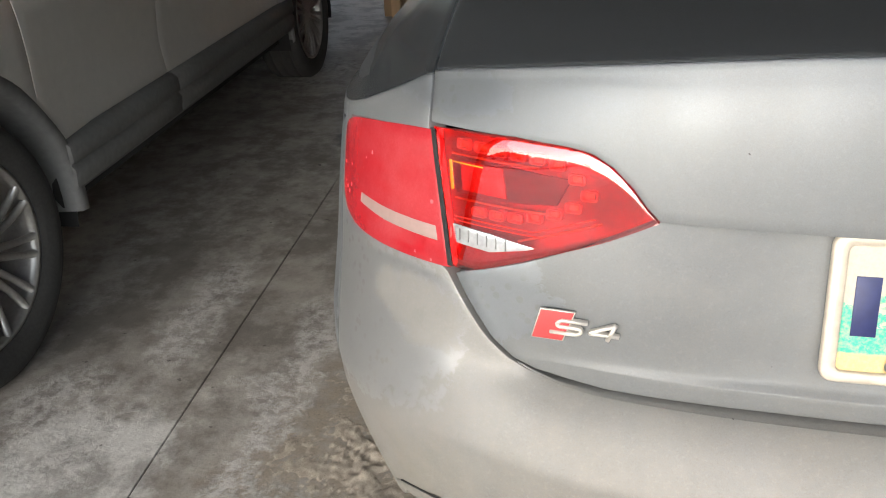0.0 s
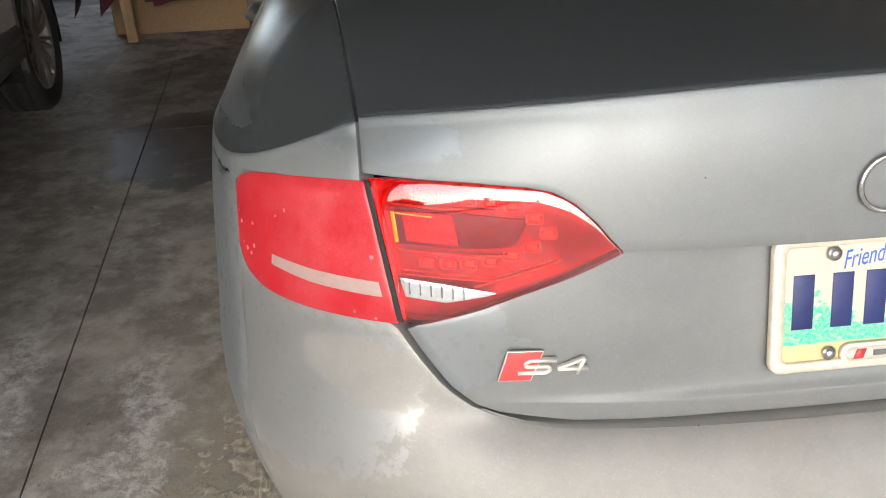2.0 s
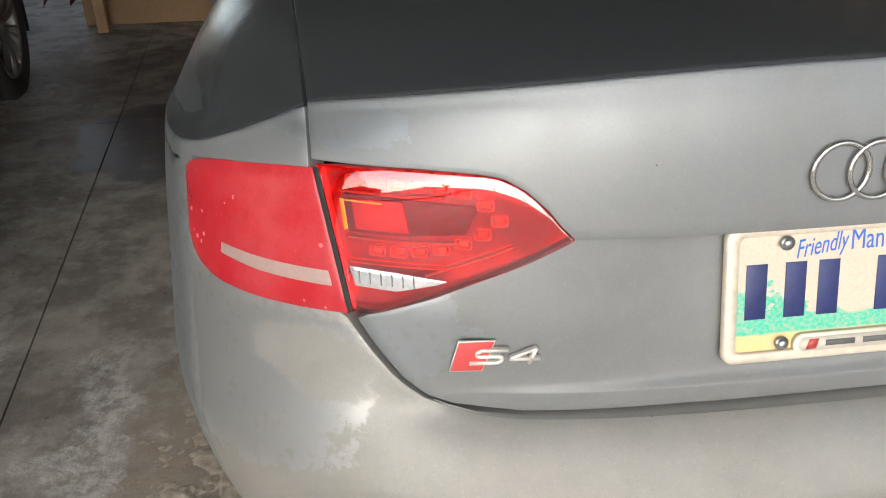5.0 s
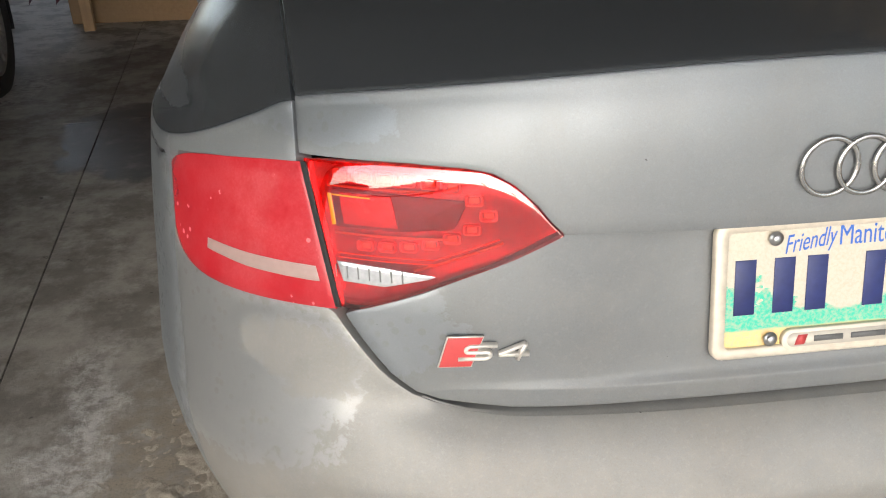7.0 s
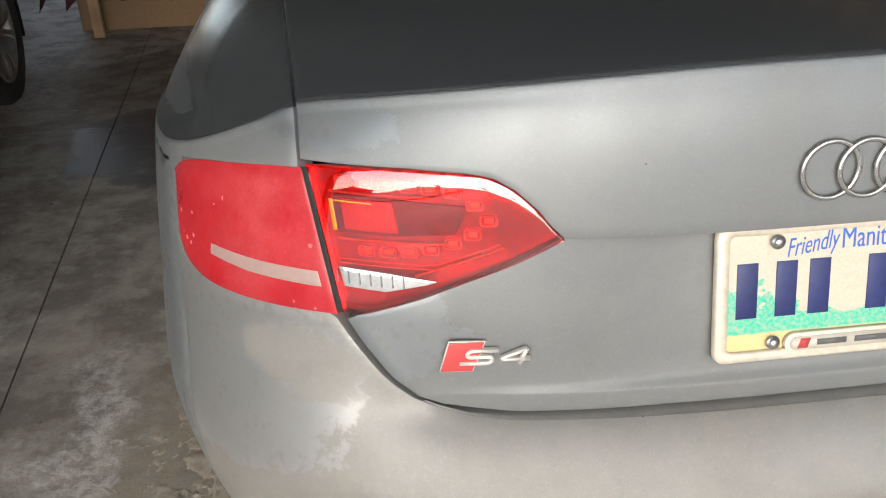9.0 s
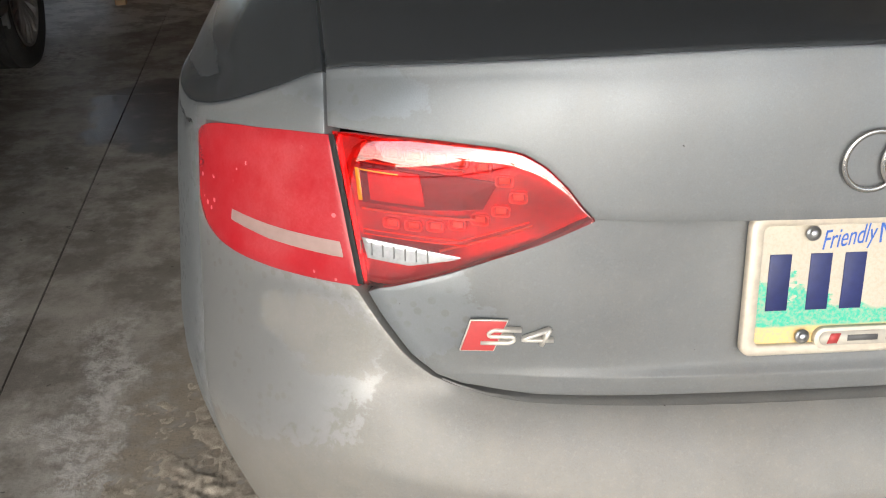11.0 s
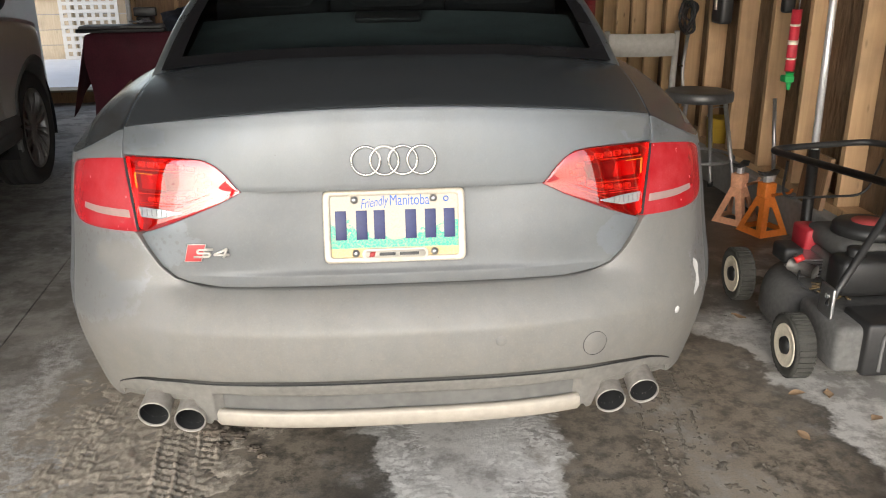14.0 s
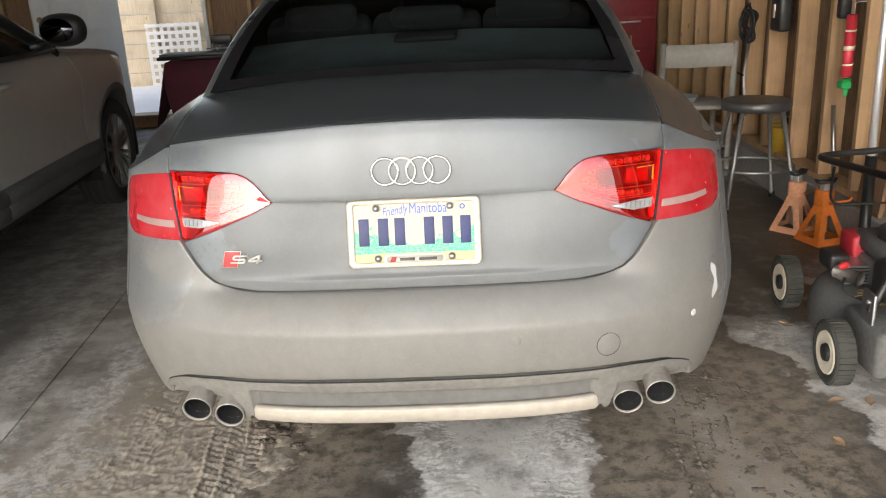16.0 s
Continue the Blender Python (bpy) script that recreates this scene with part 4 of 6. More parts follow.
# ---- wheels ----
def wheel(parent, m, r, width, rim_r, spokes, name="wheel"):
    """A tyre and alloy rim, its axle along local z, the outer face at +z."""
    h = width / 2
    tread = [(r, -h * 0.72), (r, -h * 0.5), (r - 0.006, -h * 0.49), (r - 0.006, -h * 0.43), (r, -h * 0.42), (r, -h * 0.08), (r - 0.006, -h * 0.07), (r - 0.006, h * 0.07), (r, h * 0.08), (r, h * 0.42), (r - 0.006, h * 0.43), (r - 0.006, h * 0.49), (r, h * 0.5), (r, h * 0.72)]
    tyre_prof = [(rim_r, -h * 0.8), (r * 0.86, -h), (r * 0.95, -h * 0.95)] + tread + [(r * 0.95, h * 0.95), (r * 0.86, h), (rim_r + 0.012, h * 0.86), (rim_r, h * 0.75)]
    bm = turned_into(bmesh.new(), tyre_prof, 72, m)
    bmesh.ops.recalc_face_normals(bm, faces=bm.faces)
    tyre = part(name, bm, RUBBER, parent, "dusty black tyre on an alloy rim")
    bm = turned_into(bmesh.new(), [(rim_r + 0.003, h * 0.72), (rim_r + 0.004, h * 0.86), (rim_r - 0.008, h * 0.88), (rim_r - 0.016, h * 0.7), (rim_r - 0.022, -h * 0.7)], 48, m)
    part("rim", bm, ALLOY, tyre)
    for k in range(spokes):
        a = 2 * math.pi * k / spokes
        for d in (-0.055, 0.055):
            p0 = Vector((0.045 * math.cos(a + d * 3), 0.045 * math.sin(a + d * 3), h * 0.62))
            p1 = Vector(((rim_r - 0.01) * math.cos(a + d * 1.9), (rim_r - 0.01) * math.sin(a + d * 1.9), h * 0.78))
            mid = p0.lerp(p1, 0.55) + Vector((0, 0, 0.012))
            part("spoke", tube([m @ p0, m @ mid, m @ p1], [0.013, 0.010, 0.012], 8), ALLOY, tyre)
    part("hub", turned([(0, h * 0.82), (0.03, h * 0.8), (0.06, h * 0.7), (0.075, h * 0.5)], 24, m), ALLOY, tyre)
    part("brake_disc", turned([(0.0, h * 0.2), (rim_r * 0.75, h * 0.2), (rim_r * 0.75, h * 0.1)], 32, m), plain("rusty_disc", (0.16, 0.12, 0.10), 0.5, 0.6), tyre)
    return tyre


for sx in (-1, 1):
    for y in (0.95, 3.76):
        wheel(car, pose(sx * 0.775, y, 0.322, 0, 90 * sx, 0), 0.322, 0.235, 0.235, 7)
    for y in (0.95, 3.76):
        bm = bmesh.new()
        rows = [[Vector((sx * x, y + 0.375 * math.cos(a), 0.33 + 0.375 * math.sin(a))) for x in (0.5, 0.84)] for a in [math.pi * i / 24 for i in range(25)]]
        part("wheel_arch", grid(rows), DARK, car)

# ---- cabin, through the rear window ----
CLOTH = plain("dark_grey_cloth", (0.010, 0.011, 0.012), 0.85, vary=0.3, scale=60)
SHELF = plain("parcel_shelf_felt", (0.075, 0.095, 0.095), 0.9, vary=0.3, scale=60)
rows = [[Vector((x * 0.60, 0.52 - 0.1 * x * x + 0.72 * t, 1.045 - 0.03 * t)) for t in (0, 0.25, 0.5, 0.75, 1)] for x in [-1 + i / 8 for i in range(17)]]
part("parcel_shelf", grid(rows), SHELF, car)
part("brake_light_pod", box(-0.11, 1.10, 1.02, 0.11, 1.18, 1.05, bevel=0.012), BLACK, car)
for x0, x1 in ((-0.58, -0.2), (-0.195, 0.195), (0.2, 0.58)):
    part("rear_seat_back", box(x0, 1.26, 0.5, x1, 1.42, 1.06, bevel=0.05), CLOTH, car)
for x in (-0.38, 0, 0.38):
    part("headrest", box(x - 0.13, 1.24, 1.02, x + 0.13, 1.34, 1.17 if x else 1.13, bevel=0.04), CLOTH, car)
for x in (-0.36, 0.36):
    part("front_seat", box(x - 0.24, 2.05, 0.45, x + 0.24, 2.22, 1.05, bevel=0.07), CLOTH, car)
    part("headrest", box(x - 0.13, 2.06, 1.07, x + 0.13, 2.17, 1.27, bevel=0.04), CLOTH, car)
part("dashboard", box(-0.68, 2.75, 0.7, 0.68, 3.2, 0.97, bevel=0.06), BLACK, car)
for sx in (-1, 1):
    m = pose(sx * 0.93, 2.74, 0.985, 0, 0, sx * 12)
    mirror = part("door_mirror", box(-0.10, -0.06, -0.065, 0.10, 0.07, 0.065, bevel=0.045, m=m), CAR_PAINT, car)
    part("mirror_glass", box(-0.085, -0.066, -0.05, 0.085, -0.0605, 0.05, bevel=0.002, m=m), plain("mirror_glass_face", (0.7, 0.72, 0.74), 0.05, 1.0, vary=0.05, bump=0), mirror)
    for y in (1.62, 2.55):
        part("door_handle", tube([(sx * 0.885, y - 0.10, 0.835), (sx * 0.92, y - 0.06, 0.84), (sx * 0.92, y + 0.06, 0.84), (sx * 0.885, y + 0.10, 0.835)], 0.012, 8), CAR_PAINT, car)

# ---- the garage, turned against the saloon ----
G = pose(0, 0, 0, 0, 0, 5.9)


G_BACK = G @ pose(-0.19, 0.78, 0)
G_RIGHT = pose(-0.254, 0, 0, 0, 0, 1.0)


def built(ob, label, category, kind="structure", m=None):
    ob.matrix_world = G if m is None else m
    return tagged(ob, label, category, kind=kind)


def floor_material(name, main=True):
    """Concrete: dry and pale in places, dark where meltwater lies and where shade is painted in, with salt bloom, grit
    and oil.
    """
    n = Nodes(name)
    pos = n.add("ShaderNodeNewGeometry").outputs["Position"]
    warp = n.add("ShaderNodeTexNoise", Vector=pos)
    warp.inputs["Scale"].default_value, warp.inputs["Detail"].default_value, warp.inputs["Roughness"].default_value = 3.0, 6.0, 0.62
    off = n.add("ShaderNodeVectorMath", )
    off.operation = "MULTIPLY_ADD"
    n.put(off.inputs[0], warp.outputs["Color"])
    off.inputs[1].default_value, off.inputs[2].default_value = (0.5, 0.5, 0), (-0.25, -0.25, 0)
    moved = n.add("ShaderNodeVectorMath")
    n.put(moved.inputs[0], pos)
    n.put(moved.inputs[1], off.outputs[0])
    sep = n.add("ShaderNodeSeparateXYZ", Vector=moved.outputs[0])
    X, Y = sep.outputs[0], sep.outputs[1]

    def blob(cx, cy, rx, ry, turn=0.0):
        """1 in the middle of an oval, 0 at its edge, below outside."""
        c, s = math.cos(radians(turn)), math.sin(radians(turn))
        dx, dy = n.math("SUBTRACT", X, cx), n.math("SUBTRACT", Y, cy)
        u = n.math("ADD", n.math("MULTIPLY", dx, c / rx), n.math("MULTIPLY", dy, s / rx))
        v = n.math("ADD", n.math("MULTIPLY", dx, -s / ry), n.math("MULTIPLY", dy, c / ry))
        return n.math("SUBTRACT", 1.0, n.math("ADD", n.math("MULTIPLY", u, u), n.math("MULTIPLY", v, v)))

    def union(values):
        out = values[0]
        for v in values[1:]:
            out = n.math("MAXIMUM", out, v)
        return out

    def soft(v, lo, hi):
        return n.ramp(n.add("ShaderNodeMapRange", Value=v, From_Min=-1.0, From_Max=1.0).outputs[0], [((lo + 1) / 2, 0.0), ((hi + 1) / 2, 1.0)])
    fine, mid, big = n.noise(160, 5, 0.65, pos), n.noise(14, 6, 0.65, pos), n.noise(1.7, 4, 0.6, pos)
    dry = union([blob(0.14, 0.16, 0.36, 0.36), blob(2.05, 0.7, 0.92, 1.0, -12), blob(1.6, 1.4, 0.35, 0.25), blob(-2.3, 5.6, 0.8, 1.4), blob(-1.55, -0.1, 0.34, 0.7, 10)])
    dry = soft(dry, -0.06, 0.08)
    salt = union([blob(-1.22, 0.72, 0.085, 0.55, 4), blob(-1.14, 0.2, 0.16, 0.3, -20), blob(-1.70, 0.5, 0.20, 0.30, 20), blob(-1.62, 1.1, 0.12, 0.35, 5), blob(-2.3, 3.7, 0.22, 0.40), blob(0.3, 0.3, 0.12, 0.35, -12), blob(1.33, 0.95, 0.05, 0.3)])
    salt = n.math("MULTIPLY", soft(salt, -0.25, 0.55), n.ramp(n.noise(22, 8, 0.75, pos), [(0.44, 0.05), (0.58, 1.0)]))
    # Ovals at (1.3, 1.75) and (1.55, 2.8) are painted shade round the stool.
    wet = union([blob(1.02, 0.75, 0.22, 1.0, 14), blob(-0.32, 0.2, 0.24, 0.38, 20), blob(-0.12, -0.35, 0.5, 0.18, 10), blob(1.12, 0.2, 0.12, 0.6, 20), blob(0.62, 0.25, 0.16, 0.6), blob(1.3, 1.9, 0.3, 0.25), blob(1.3, 1.75, 0.28, 0.6, 8), blob(1.55, 2.8, 0.6, 1.0), blob(-0.28, 0.46, 0.14, 0.06), blob(-1.5, 2.9, 0.35, 0.5)])
    wet = soft(wet, -0.06, 0.12)
    base = n.mix(n.ramp(mid, [(0.3, 0.0), (0.7, 1.0)]), (0.25, 0.225, 0.195), (0.48, 0.45, 0.40))
    base = n.mix(n.ramp(big, [(0.35, 0.0), (0.65, 0.45)]), base, (0.19, 0.172, 0.15))
    pale = n.mix(mid, (0.46, 0.44, 0.40), (0.66, 0.64, 0.60))
    col = n.mix(dry, base, pale)
    splash = n.noise(4.5, 9, 0.72, pos)
    col = n.mix(n.ramp(splash, [(0.46, 0.0), (0.57, 0.62)]), col, (0.12, 0.104, 0.087))
    col = n.mix(n.math("MULTIPLY", n.ramp(splash, [(0.36, 0.45), (0.44, 0.0)]), n.math("SUBTRACT", 1.0, dry)), col, (0.40, 0.37, 0.325))
    wet = n.math("MULTIPLY", wet, n.ramp(n.noise(8, 7, 0.7, pos), [(0.32, 0.5), (0.5, 1.0)]))
    col = n.mix(n.math("MULTIPLY", wet, 0.9), col, (0.042, 0.035, 0.028))
    silt = union([blob(-0.72, 0.30, 0.55, 0.85), blob(0.86, 0.34, 0.40, 0.85), blob(-0.9, -0.4, 0.5, 0.6), blob(0.5, -0.5, 0.6, 0.4)])
    silt = n.math("MULTIPLY", soft(silt, -0.35, 0.3), n.ramp(n.noise(18, 7, 0.7, pos), [(0.40, 0.15), (0.56, 0.9)]))
    col = n.mix(silt, col, n.mix(fine, (0.20, 0.165, 0.125), (0.40, 0.34, 0.265)))
    col = n.mix(n.math("MULTIPLY", salt, 0.7), col, (0.60, 0.58, 0.55))
    col = n.mix(n.ramp(fine, [(0.28, 0.35), (0.45, 0.0)]), col, (0.05, 0.045, 0.04))
    col = n.mix(n.ramp(fine, [(0.68, 0.0), (0.8, 0.45)]), col, (0.55, 0.52, 0.47))
    wave = n.add("ShaderNodeTexWave", Vector=n.add("ShaderNodeMapping", Vector=moved.outputs[0], Rotation=(0, 0, 0.16)).outputs[0])
    wave.bands_direction = "Y"
    wave.inputs["Scale"].default_value, wave.inputs["Distortion"].default_value, wave.inputs["Detail"].default_value = 9.5, 3.0, 3.0
    rolled = union([blob(0.33, 0.1, 0.11, 0.75, -7), blob(0.02, 0.12, 0.085, 0.6, 5)])
    prints = n.math("MULTIPLY", n.math("MULTIPLY", soft(rolled, -0.1, 0.3), n.ramp(wave.outputs[0], [(0.40, 0.0), (0.62, 1.0)])), n.ramp(mid, [(0.40, 0.0), (0.56, 1.0)]))
    col = n.mix(n.math("MULTIPLY", prints, 0.8), col, (0.74, 0.72, 0.68))
    drips = n.ramp(n.noise(26, 5, 0.6, pos), [(0.685, 0.0), (0.70, 0.7)])
    col = n.mix(drips, col, (0.05, 0.04, 0.034))
    rough = n.math("SUBTRACT", n.math("ADD", 0.62, n.math("MULTIPLY", salt, 0.25)), n.math("MULTIPLY", wet, 0.24))
    h = n.math("ADD", n.math("MULTIPLY", mid, 1.0), n.math("ADD", n.math("MULTIPLY", fine, 0.35), n.math("MULTIPLY", salt, 0.8)))
    n.bump(h, 0.5, 0.004)
    return n.set(Base_Color=col, Roughness=rough)


CONCRETE = floor_material("stained_concrete")
SNOW = plain("trampled_snow", (0.84, 0.86, 0.89), 0.7, vary=0.08, scale=2, bump=0.5)
SLUSH = plain("slushy_gravel", (0.24, 0.235, 0.225), 0.7, vary=0.5, scale=3, bump=0.5)
ground = part("ground", box(-300, -300, -0.3, 300, 300, -0.16), SLUSH, smooth=False)
built(ground, "slushy grey gravel all round the garage", "ground")
drive = part("driveway", box(-4.6, -16, -0.159, 2.5, -2.105, -0.03, bevel=0.01), plain("wet_gravel_drive", (0.13, 0.125, 0.12), 0.7, vary=0.4, scale=20, bump=0.5), smooth=False)
built(drive, "dark wet gravel driveway before the garage", "driveway")
JOINT_DIRT = plain("joint_dirt", (0.05, 0.042, 0.035), 0.9, vary=0.4, scale=40)
floor = part("floor", box(-4.75, -2.1, -0.155, 3.3, 7.48, -0.006), JOINT_DIRT, smooth=False)
built(floor, "stained concrete garage floor in four sawn slabs, wet and salty", "floor")
for x0, x1 in ((-4.75, -1.3622), (-1.3588, 3.3)):
    for y0, y1 in ((-2.1, -0.2017), (-0.1983, 3.2985), (3.3015, 7.48)):
        part("slab", box(x0, y0, -0.1, x1, y1, 0, bevel=0.002), CONCRETE, floor, smooth=False)


def board_material(name, light, dark, scale=6.0, rough=0.7):
    """Sawn timber: grain along the local z, knots, grey weathering."""
    n = Nodes(name)
    grain = n.noise(scale, 6, 0.6, n.stretch((9, 9, 0.5)), 1.2)
    info = n.add("ShaderNodeObjectInfo").outputs["Random"]
    knot = n.add("ShaderNodeTexVoronoi", Vector=n.stretch((5, 5, 1.7)))
    knot.inputs["Scale"].default_value = 2.2
    spot = n.ramp(knot.outputs["Distance"], [(0.05, 1.0), (0.11, 0.0)])
    col = n.mix(n.ramp(grain, [(0.3, 0.0), (0.7, 1.0)]), light, dark)
    col = n.mix(n.math("MULTIPLY", spot, 0.75), col, tuple(c * 0.35 for c in dark))
    col = n.mix(n.math("MULTIPLY", info, 0.35), col, tuple(c * 0.62 for c in light))
    col = n.mix(n.ramp(n.noise(3, 5), [(0.5, 0.0), (0.75, 0.45)]), col, (0.16, 0.11, 0.075))
    n.bump(grain, 0.35, 0.002)
    return n.set(Base_Color=col, Roughness=rough)


STUD = board_material("yellow_pine", (0.56, 0.375, 0.205), (0.44, 0.28, 0.145), 3.2)
BOARD = board_material("dark_sheathing", (0.34, 0.21, 0.115), (0.16, 0.09, 0.048), 10)
def bark_material():
    """Rough brown flaky sheathing with torn fibres running up it."""
    n = Nodes("rough_brown_sheathing")
    fibre = n.noise(5, 8, 0.7, n.stretch((7, 7, 1.1)), 1.5)
    flake = n.add("ShaderNodeTexVoronoi", Vector=n.stretch((16, 16, 4.5)))
    flake.inputs["Scale"].default_value = 2.0
    chip = n.ramp(flake.outputs["Distance"], [(0.15, 0.0), (0.6, 1.0)])
    col = n.mix(n.ramp(fibre, [(0.32, 0.0), (0.66, 1.0)]), (0.06, 0.036, 0.02), (0.24, 0.152, 0.084))
    col = n.mix(n.math("MULTIPLY", chip, 0.5), col, (0.16, 0.10, 0.055))
    col = n.mix(n.ramp(n.noise(2.5, 4), [(0.45, 0.0), (0.7, 0.5)]), col, (0.30, 0.21, 0.13))
    n.bump(n.math("ADD", fibre, chip), 0.7, 0.006)
    return n.set(Base_Color=col, Roughness=0.85)


BARK = bark_material()
RAFTER = board_material("roof_boards", (0.13, 0.10, 0.07), (0.08, 0.06, 0.042), 5)
KERB = plain("grey_kerb_concrete", (0.30, 0.29, 0.27), 0.75, vary=0.25, scale=10, bump=0.3)


def wall(name, slab, label, m=None):
    ob = part(name, box(*slab), BOARD, smooth=False)
    return built(ob, label, "wall", m=m)


right = wall("wall_right", (2.551, -1.9, 0.0, 3.05, 7.44, 3.05), "bare stud garage wall with dark rough sheathing boards", G_RIGHT)
# The left wall is unseen; its white is chosen to throw light inward.
BOUNCE_WHITE = plain("bounce_white", (0.80, 0.79, 0.76), 0.8, vary=0.08, scale=3)
left = wall("wall_left", (-4.80, -1.9, 0.0, -4.69, 7.44, 3.05), "plain white drywall garage wall")
left.data.materials[0] = BOUNCE_WHITE
back_1 = wall("wall_back_1", (-4.50, 6.55, 0.0, -2.62, 6.66, 3.05), "dark board back wall beside the open side door", G_BACK)
back_2 = wall("wall_back_2", (-1.72, 6.55, 0.0, 3.2, 6.66, 3.05), "dark board back wall behind the bench", G_BACK)
wall("wall_back_3", (-2.62, 6.55, 2.18, -1.72, 6.66, 3.05), "boards over the side door", G_BACK)
wall("wall_back_4", (-2.62, 6.55, 0.0, -1.72, 6.66, 0.12), "raised sill wall under the side door", G_BACK)
wall("wall_front_1", (-4.80, -2.02, 0.0, -4.45, -1.9, 3.05), "end of the front wall beside the vehicle door")
wall("wall_front_2", (2.2, -2.02, 0.0, 2.66, -1.901, 3.05), "end of the front wall beside the vehicle door")
wall("wall_front_3", (-4.45, -2.02, 2.75, 2.2, -1.9, 3.05), "beam over the open vehicle door")
bm = box(-4.85, -2.05, 3.05, 3.3, 7.48, 3.13)
for k in range(19):
    box_into(bm, -4.69, -1.7 + 0.48 * k, 2.86, 2.55, -1.662 + 0.48 * k, 3.049)
built(part("ceiling", bm, RAFTER, smooth=False), "dark bare joists and boards", "ceiling")
kerb = part("wall_kerb", box(2.33, -1.89, 0.0, 2.549, 7.32, 0.19, bevel=0.012), KERB, smooth=False)
built(kerb, "grey concrete footing along the wall foot", "kerb", m=G_RIGHT)
part("sole_plate", box(2.40, -1.89, 0.191, 2.517, 7.32, 0.228, bevel=0.002), STUD, right, smooth=False)
for k in range(22):
    y = -1.596 + 0.43 * k + 0.012 * math.sin(k * 2.3)
    lean = 0.006 * math.sin(k * 4.1)
    bm = box(2.40 + lean, y, 0.229, 2.517, y + 0.038, 3.049, bevel=0.003)
    part("stud", bm, STUD, right, smooth=False)
for k in range(16):
    part("stud", box(-4.6 + 0.42 * k, 6.46, 0.02, -4.562 + 0.42 * k, 6.549, 3.049, bevel=0.003), STUD, back_1 if -4.6 + 0.42 * k < -2.62 else back_2, smooth=False) if not -2.75 < -4.6 + 0.42 * k < -1.68 else None
for k in range(46):
    y = -1.89 + 0.2008 * k
    out = 0.001 + 0.001 * math.sin(k * 1.7)
    part("sheathing_board", box(2.518 + out, y, 0.191, 2.5505, y + 0.197, 3.049, bevel=0.001), BARK, right, smooth=False)

# side door, swung into the garage
WHITE = plain("white_door_paint", (0.78, 0.79, 0.80), 0.45, vary=0.06, scale=8)
door = thing("door_1", G_BACK @ pose(-2.60, 6.53, 0.13, 0, 0, 218), "white six-panel side door standing open, brass knob", "door", kind="structure")
bm = box(0, 0, 0, 0.86, 0.045, 2.03, bevel=0.003)
slab = part("door_leaf", bm, WHITE, door)
for x0, x1 in ((0.11, 0.39), (0.47, 0.75)):
    for z0, z1 in ((0.16, 0.72), (0.90, 1.52), (1.64, 1.88)):
        for y0, y1 in ((-0.004, -0.0005), (0.0455, 0.049)):
            bm = box(x0, y0, z0, x1, y1, z1, bevel=0.0015)
            box_into(bm, x0 + 0.04, y0 - 0.014 if y0 < 0 else y0, z0 + 0.04, x1 - 0.04, y1 if y0 < 0 else y1 + 0.014, z1 - 0.04, bevel=0.011)
            part("raised_panel", bm, WHITE, door)
BRASS = plain("worn_brass", (0.45, 0.33, 0.16), 0.3, 0.9, vary=0.3)
for sy, rx in ((-0.002, 90), (0.047, -90)):
    part("knob", turned([(0.03, 0.0), (0.03, 0.006), (0.012, 0.01), (0.012, 0.035), (0.024, 0.045), (0.029, 0.058), (0.022, 0.07), (0, 0.074)], 20, pose(0.80, sy, 0.92, rx)), BRASS, door, "brass door knob")
    part("deadlock", turned([(0.03, 0.0), (0.03, 0.012), (0.02, 0.018), (0, 0.018)], 20, pose(0.80, sy, 1.06, rx)), BRASS, door)
for z in (0.25, 1.0, 1.8):
    part("hinge", tube([(-0.006, 0.0, z), (-0.006, 0.0, z + 0.09)], 0.007, 8), BRASS, door)
bm = box(-2.66, 6.50, 0.121, -2.621, 6.67, 2.22, bevel=0.003)
box_into(bm, -1.719, 6.50, 0.121, -1.68, 6.67, 2.22, bevel=0.003)
built(part("trim_door", bm, WHITE, smooth=False), "white painted door casing", "trim", m=G_BACK)
built(part("trim_threshold", box(-2.62, 6.46, 0.121, -1.72, 6.72, 0.145, bevel=0.004), plain("tarnished_threshold", (0.25, 0.22, 0.17), 0.5, 0.4), smooth=False), "tarnished metal door threshold", "threshold", m=G_BACK)

# the yard behind the side door
snow_rows = [[Vector((-7 + 0.4 * i, 6.9 + 0.25 * j, 0.02 + 0.12 * min(1, j / 4) + 0.05 * noise.noise(Vector((i * 0.35, j * 0.3, 0))))) for j in range(14)] for i in range(26)]
built(part("yard_snow", grid(snow_rows), SNOW), "deep white snow in the yard", "snow", kind="stuff", m=G_BACK)
FENCE = board_material("weathered_fence", (0.66, 0.55, 0.40), (0.50, 0.40, 0.27), 6)
fence = thing("yard_fence", G_BACK @ pose(0, 9.6, 0), "weathered pale board fence across the snowy yard", "fence")
for k in range(7):
    part("plank", box(-6.5, 0.0, 0.14 + 0.2 * k, 0.5, 0.025, 0.332 + 0.2 * k, bevel=0.003, m=pose(0, 0, 0)), FENCE, fence, smooth=False)
for x in (-5.2, -4.1, -3.07, -2.0, -0.9):
    part("post", box(x, -0.09, 0.0, x + 0.09, -0.001, 1.75, bevel=0.004), FENCE, fence, smooth=False)
part("rail", box(-6.5, -0.045, 0.93, 0.5, -0.002, 1.0, bevel=0.003), FENCE, fence, smooth=False)
lattice = thing("lattice_panel", G_BACK @ pose(-3.12, 9.40, 0.16), "white square lattice panel before the fence", "lattice")
LATT = plain("white_lattice", (0.72, 0.70, 0.66), 0.6, vary=0.1)
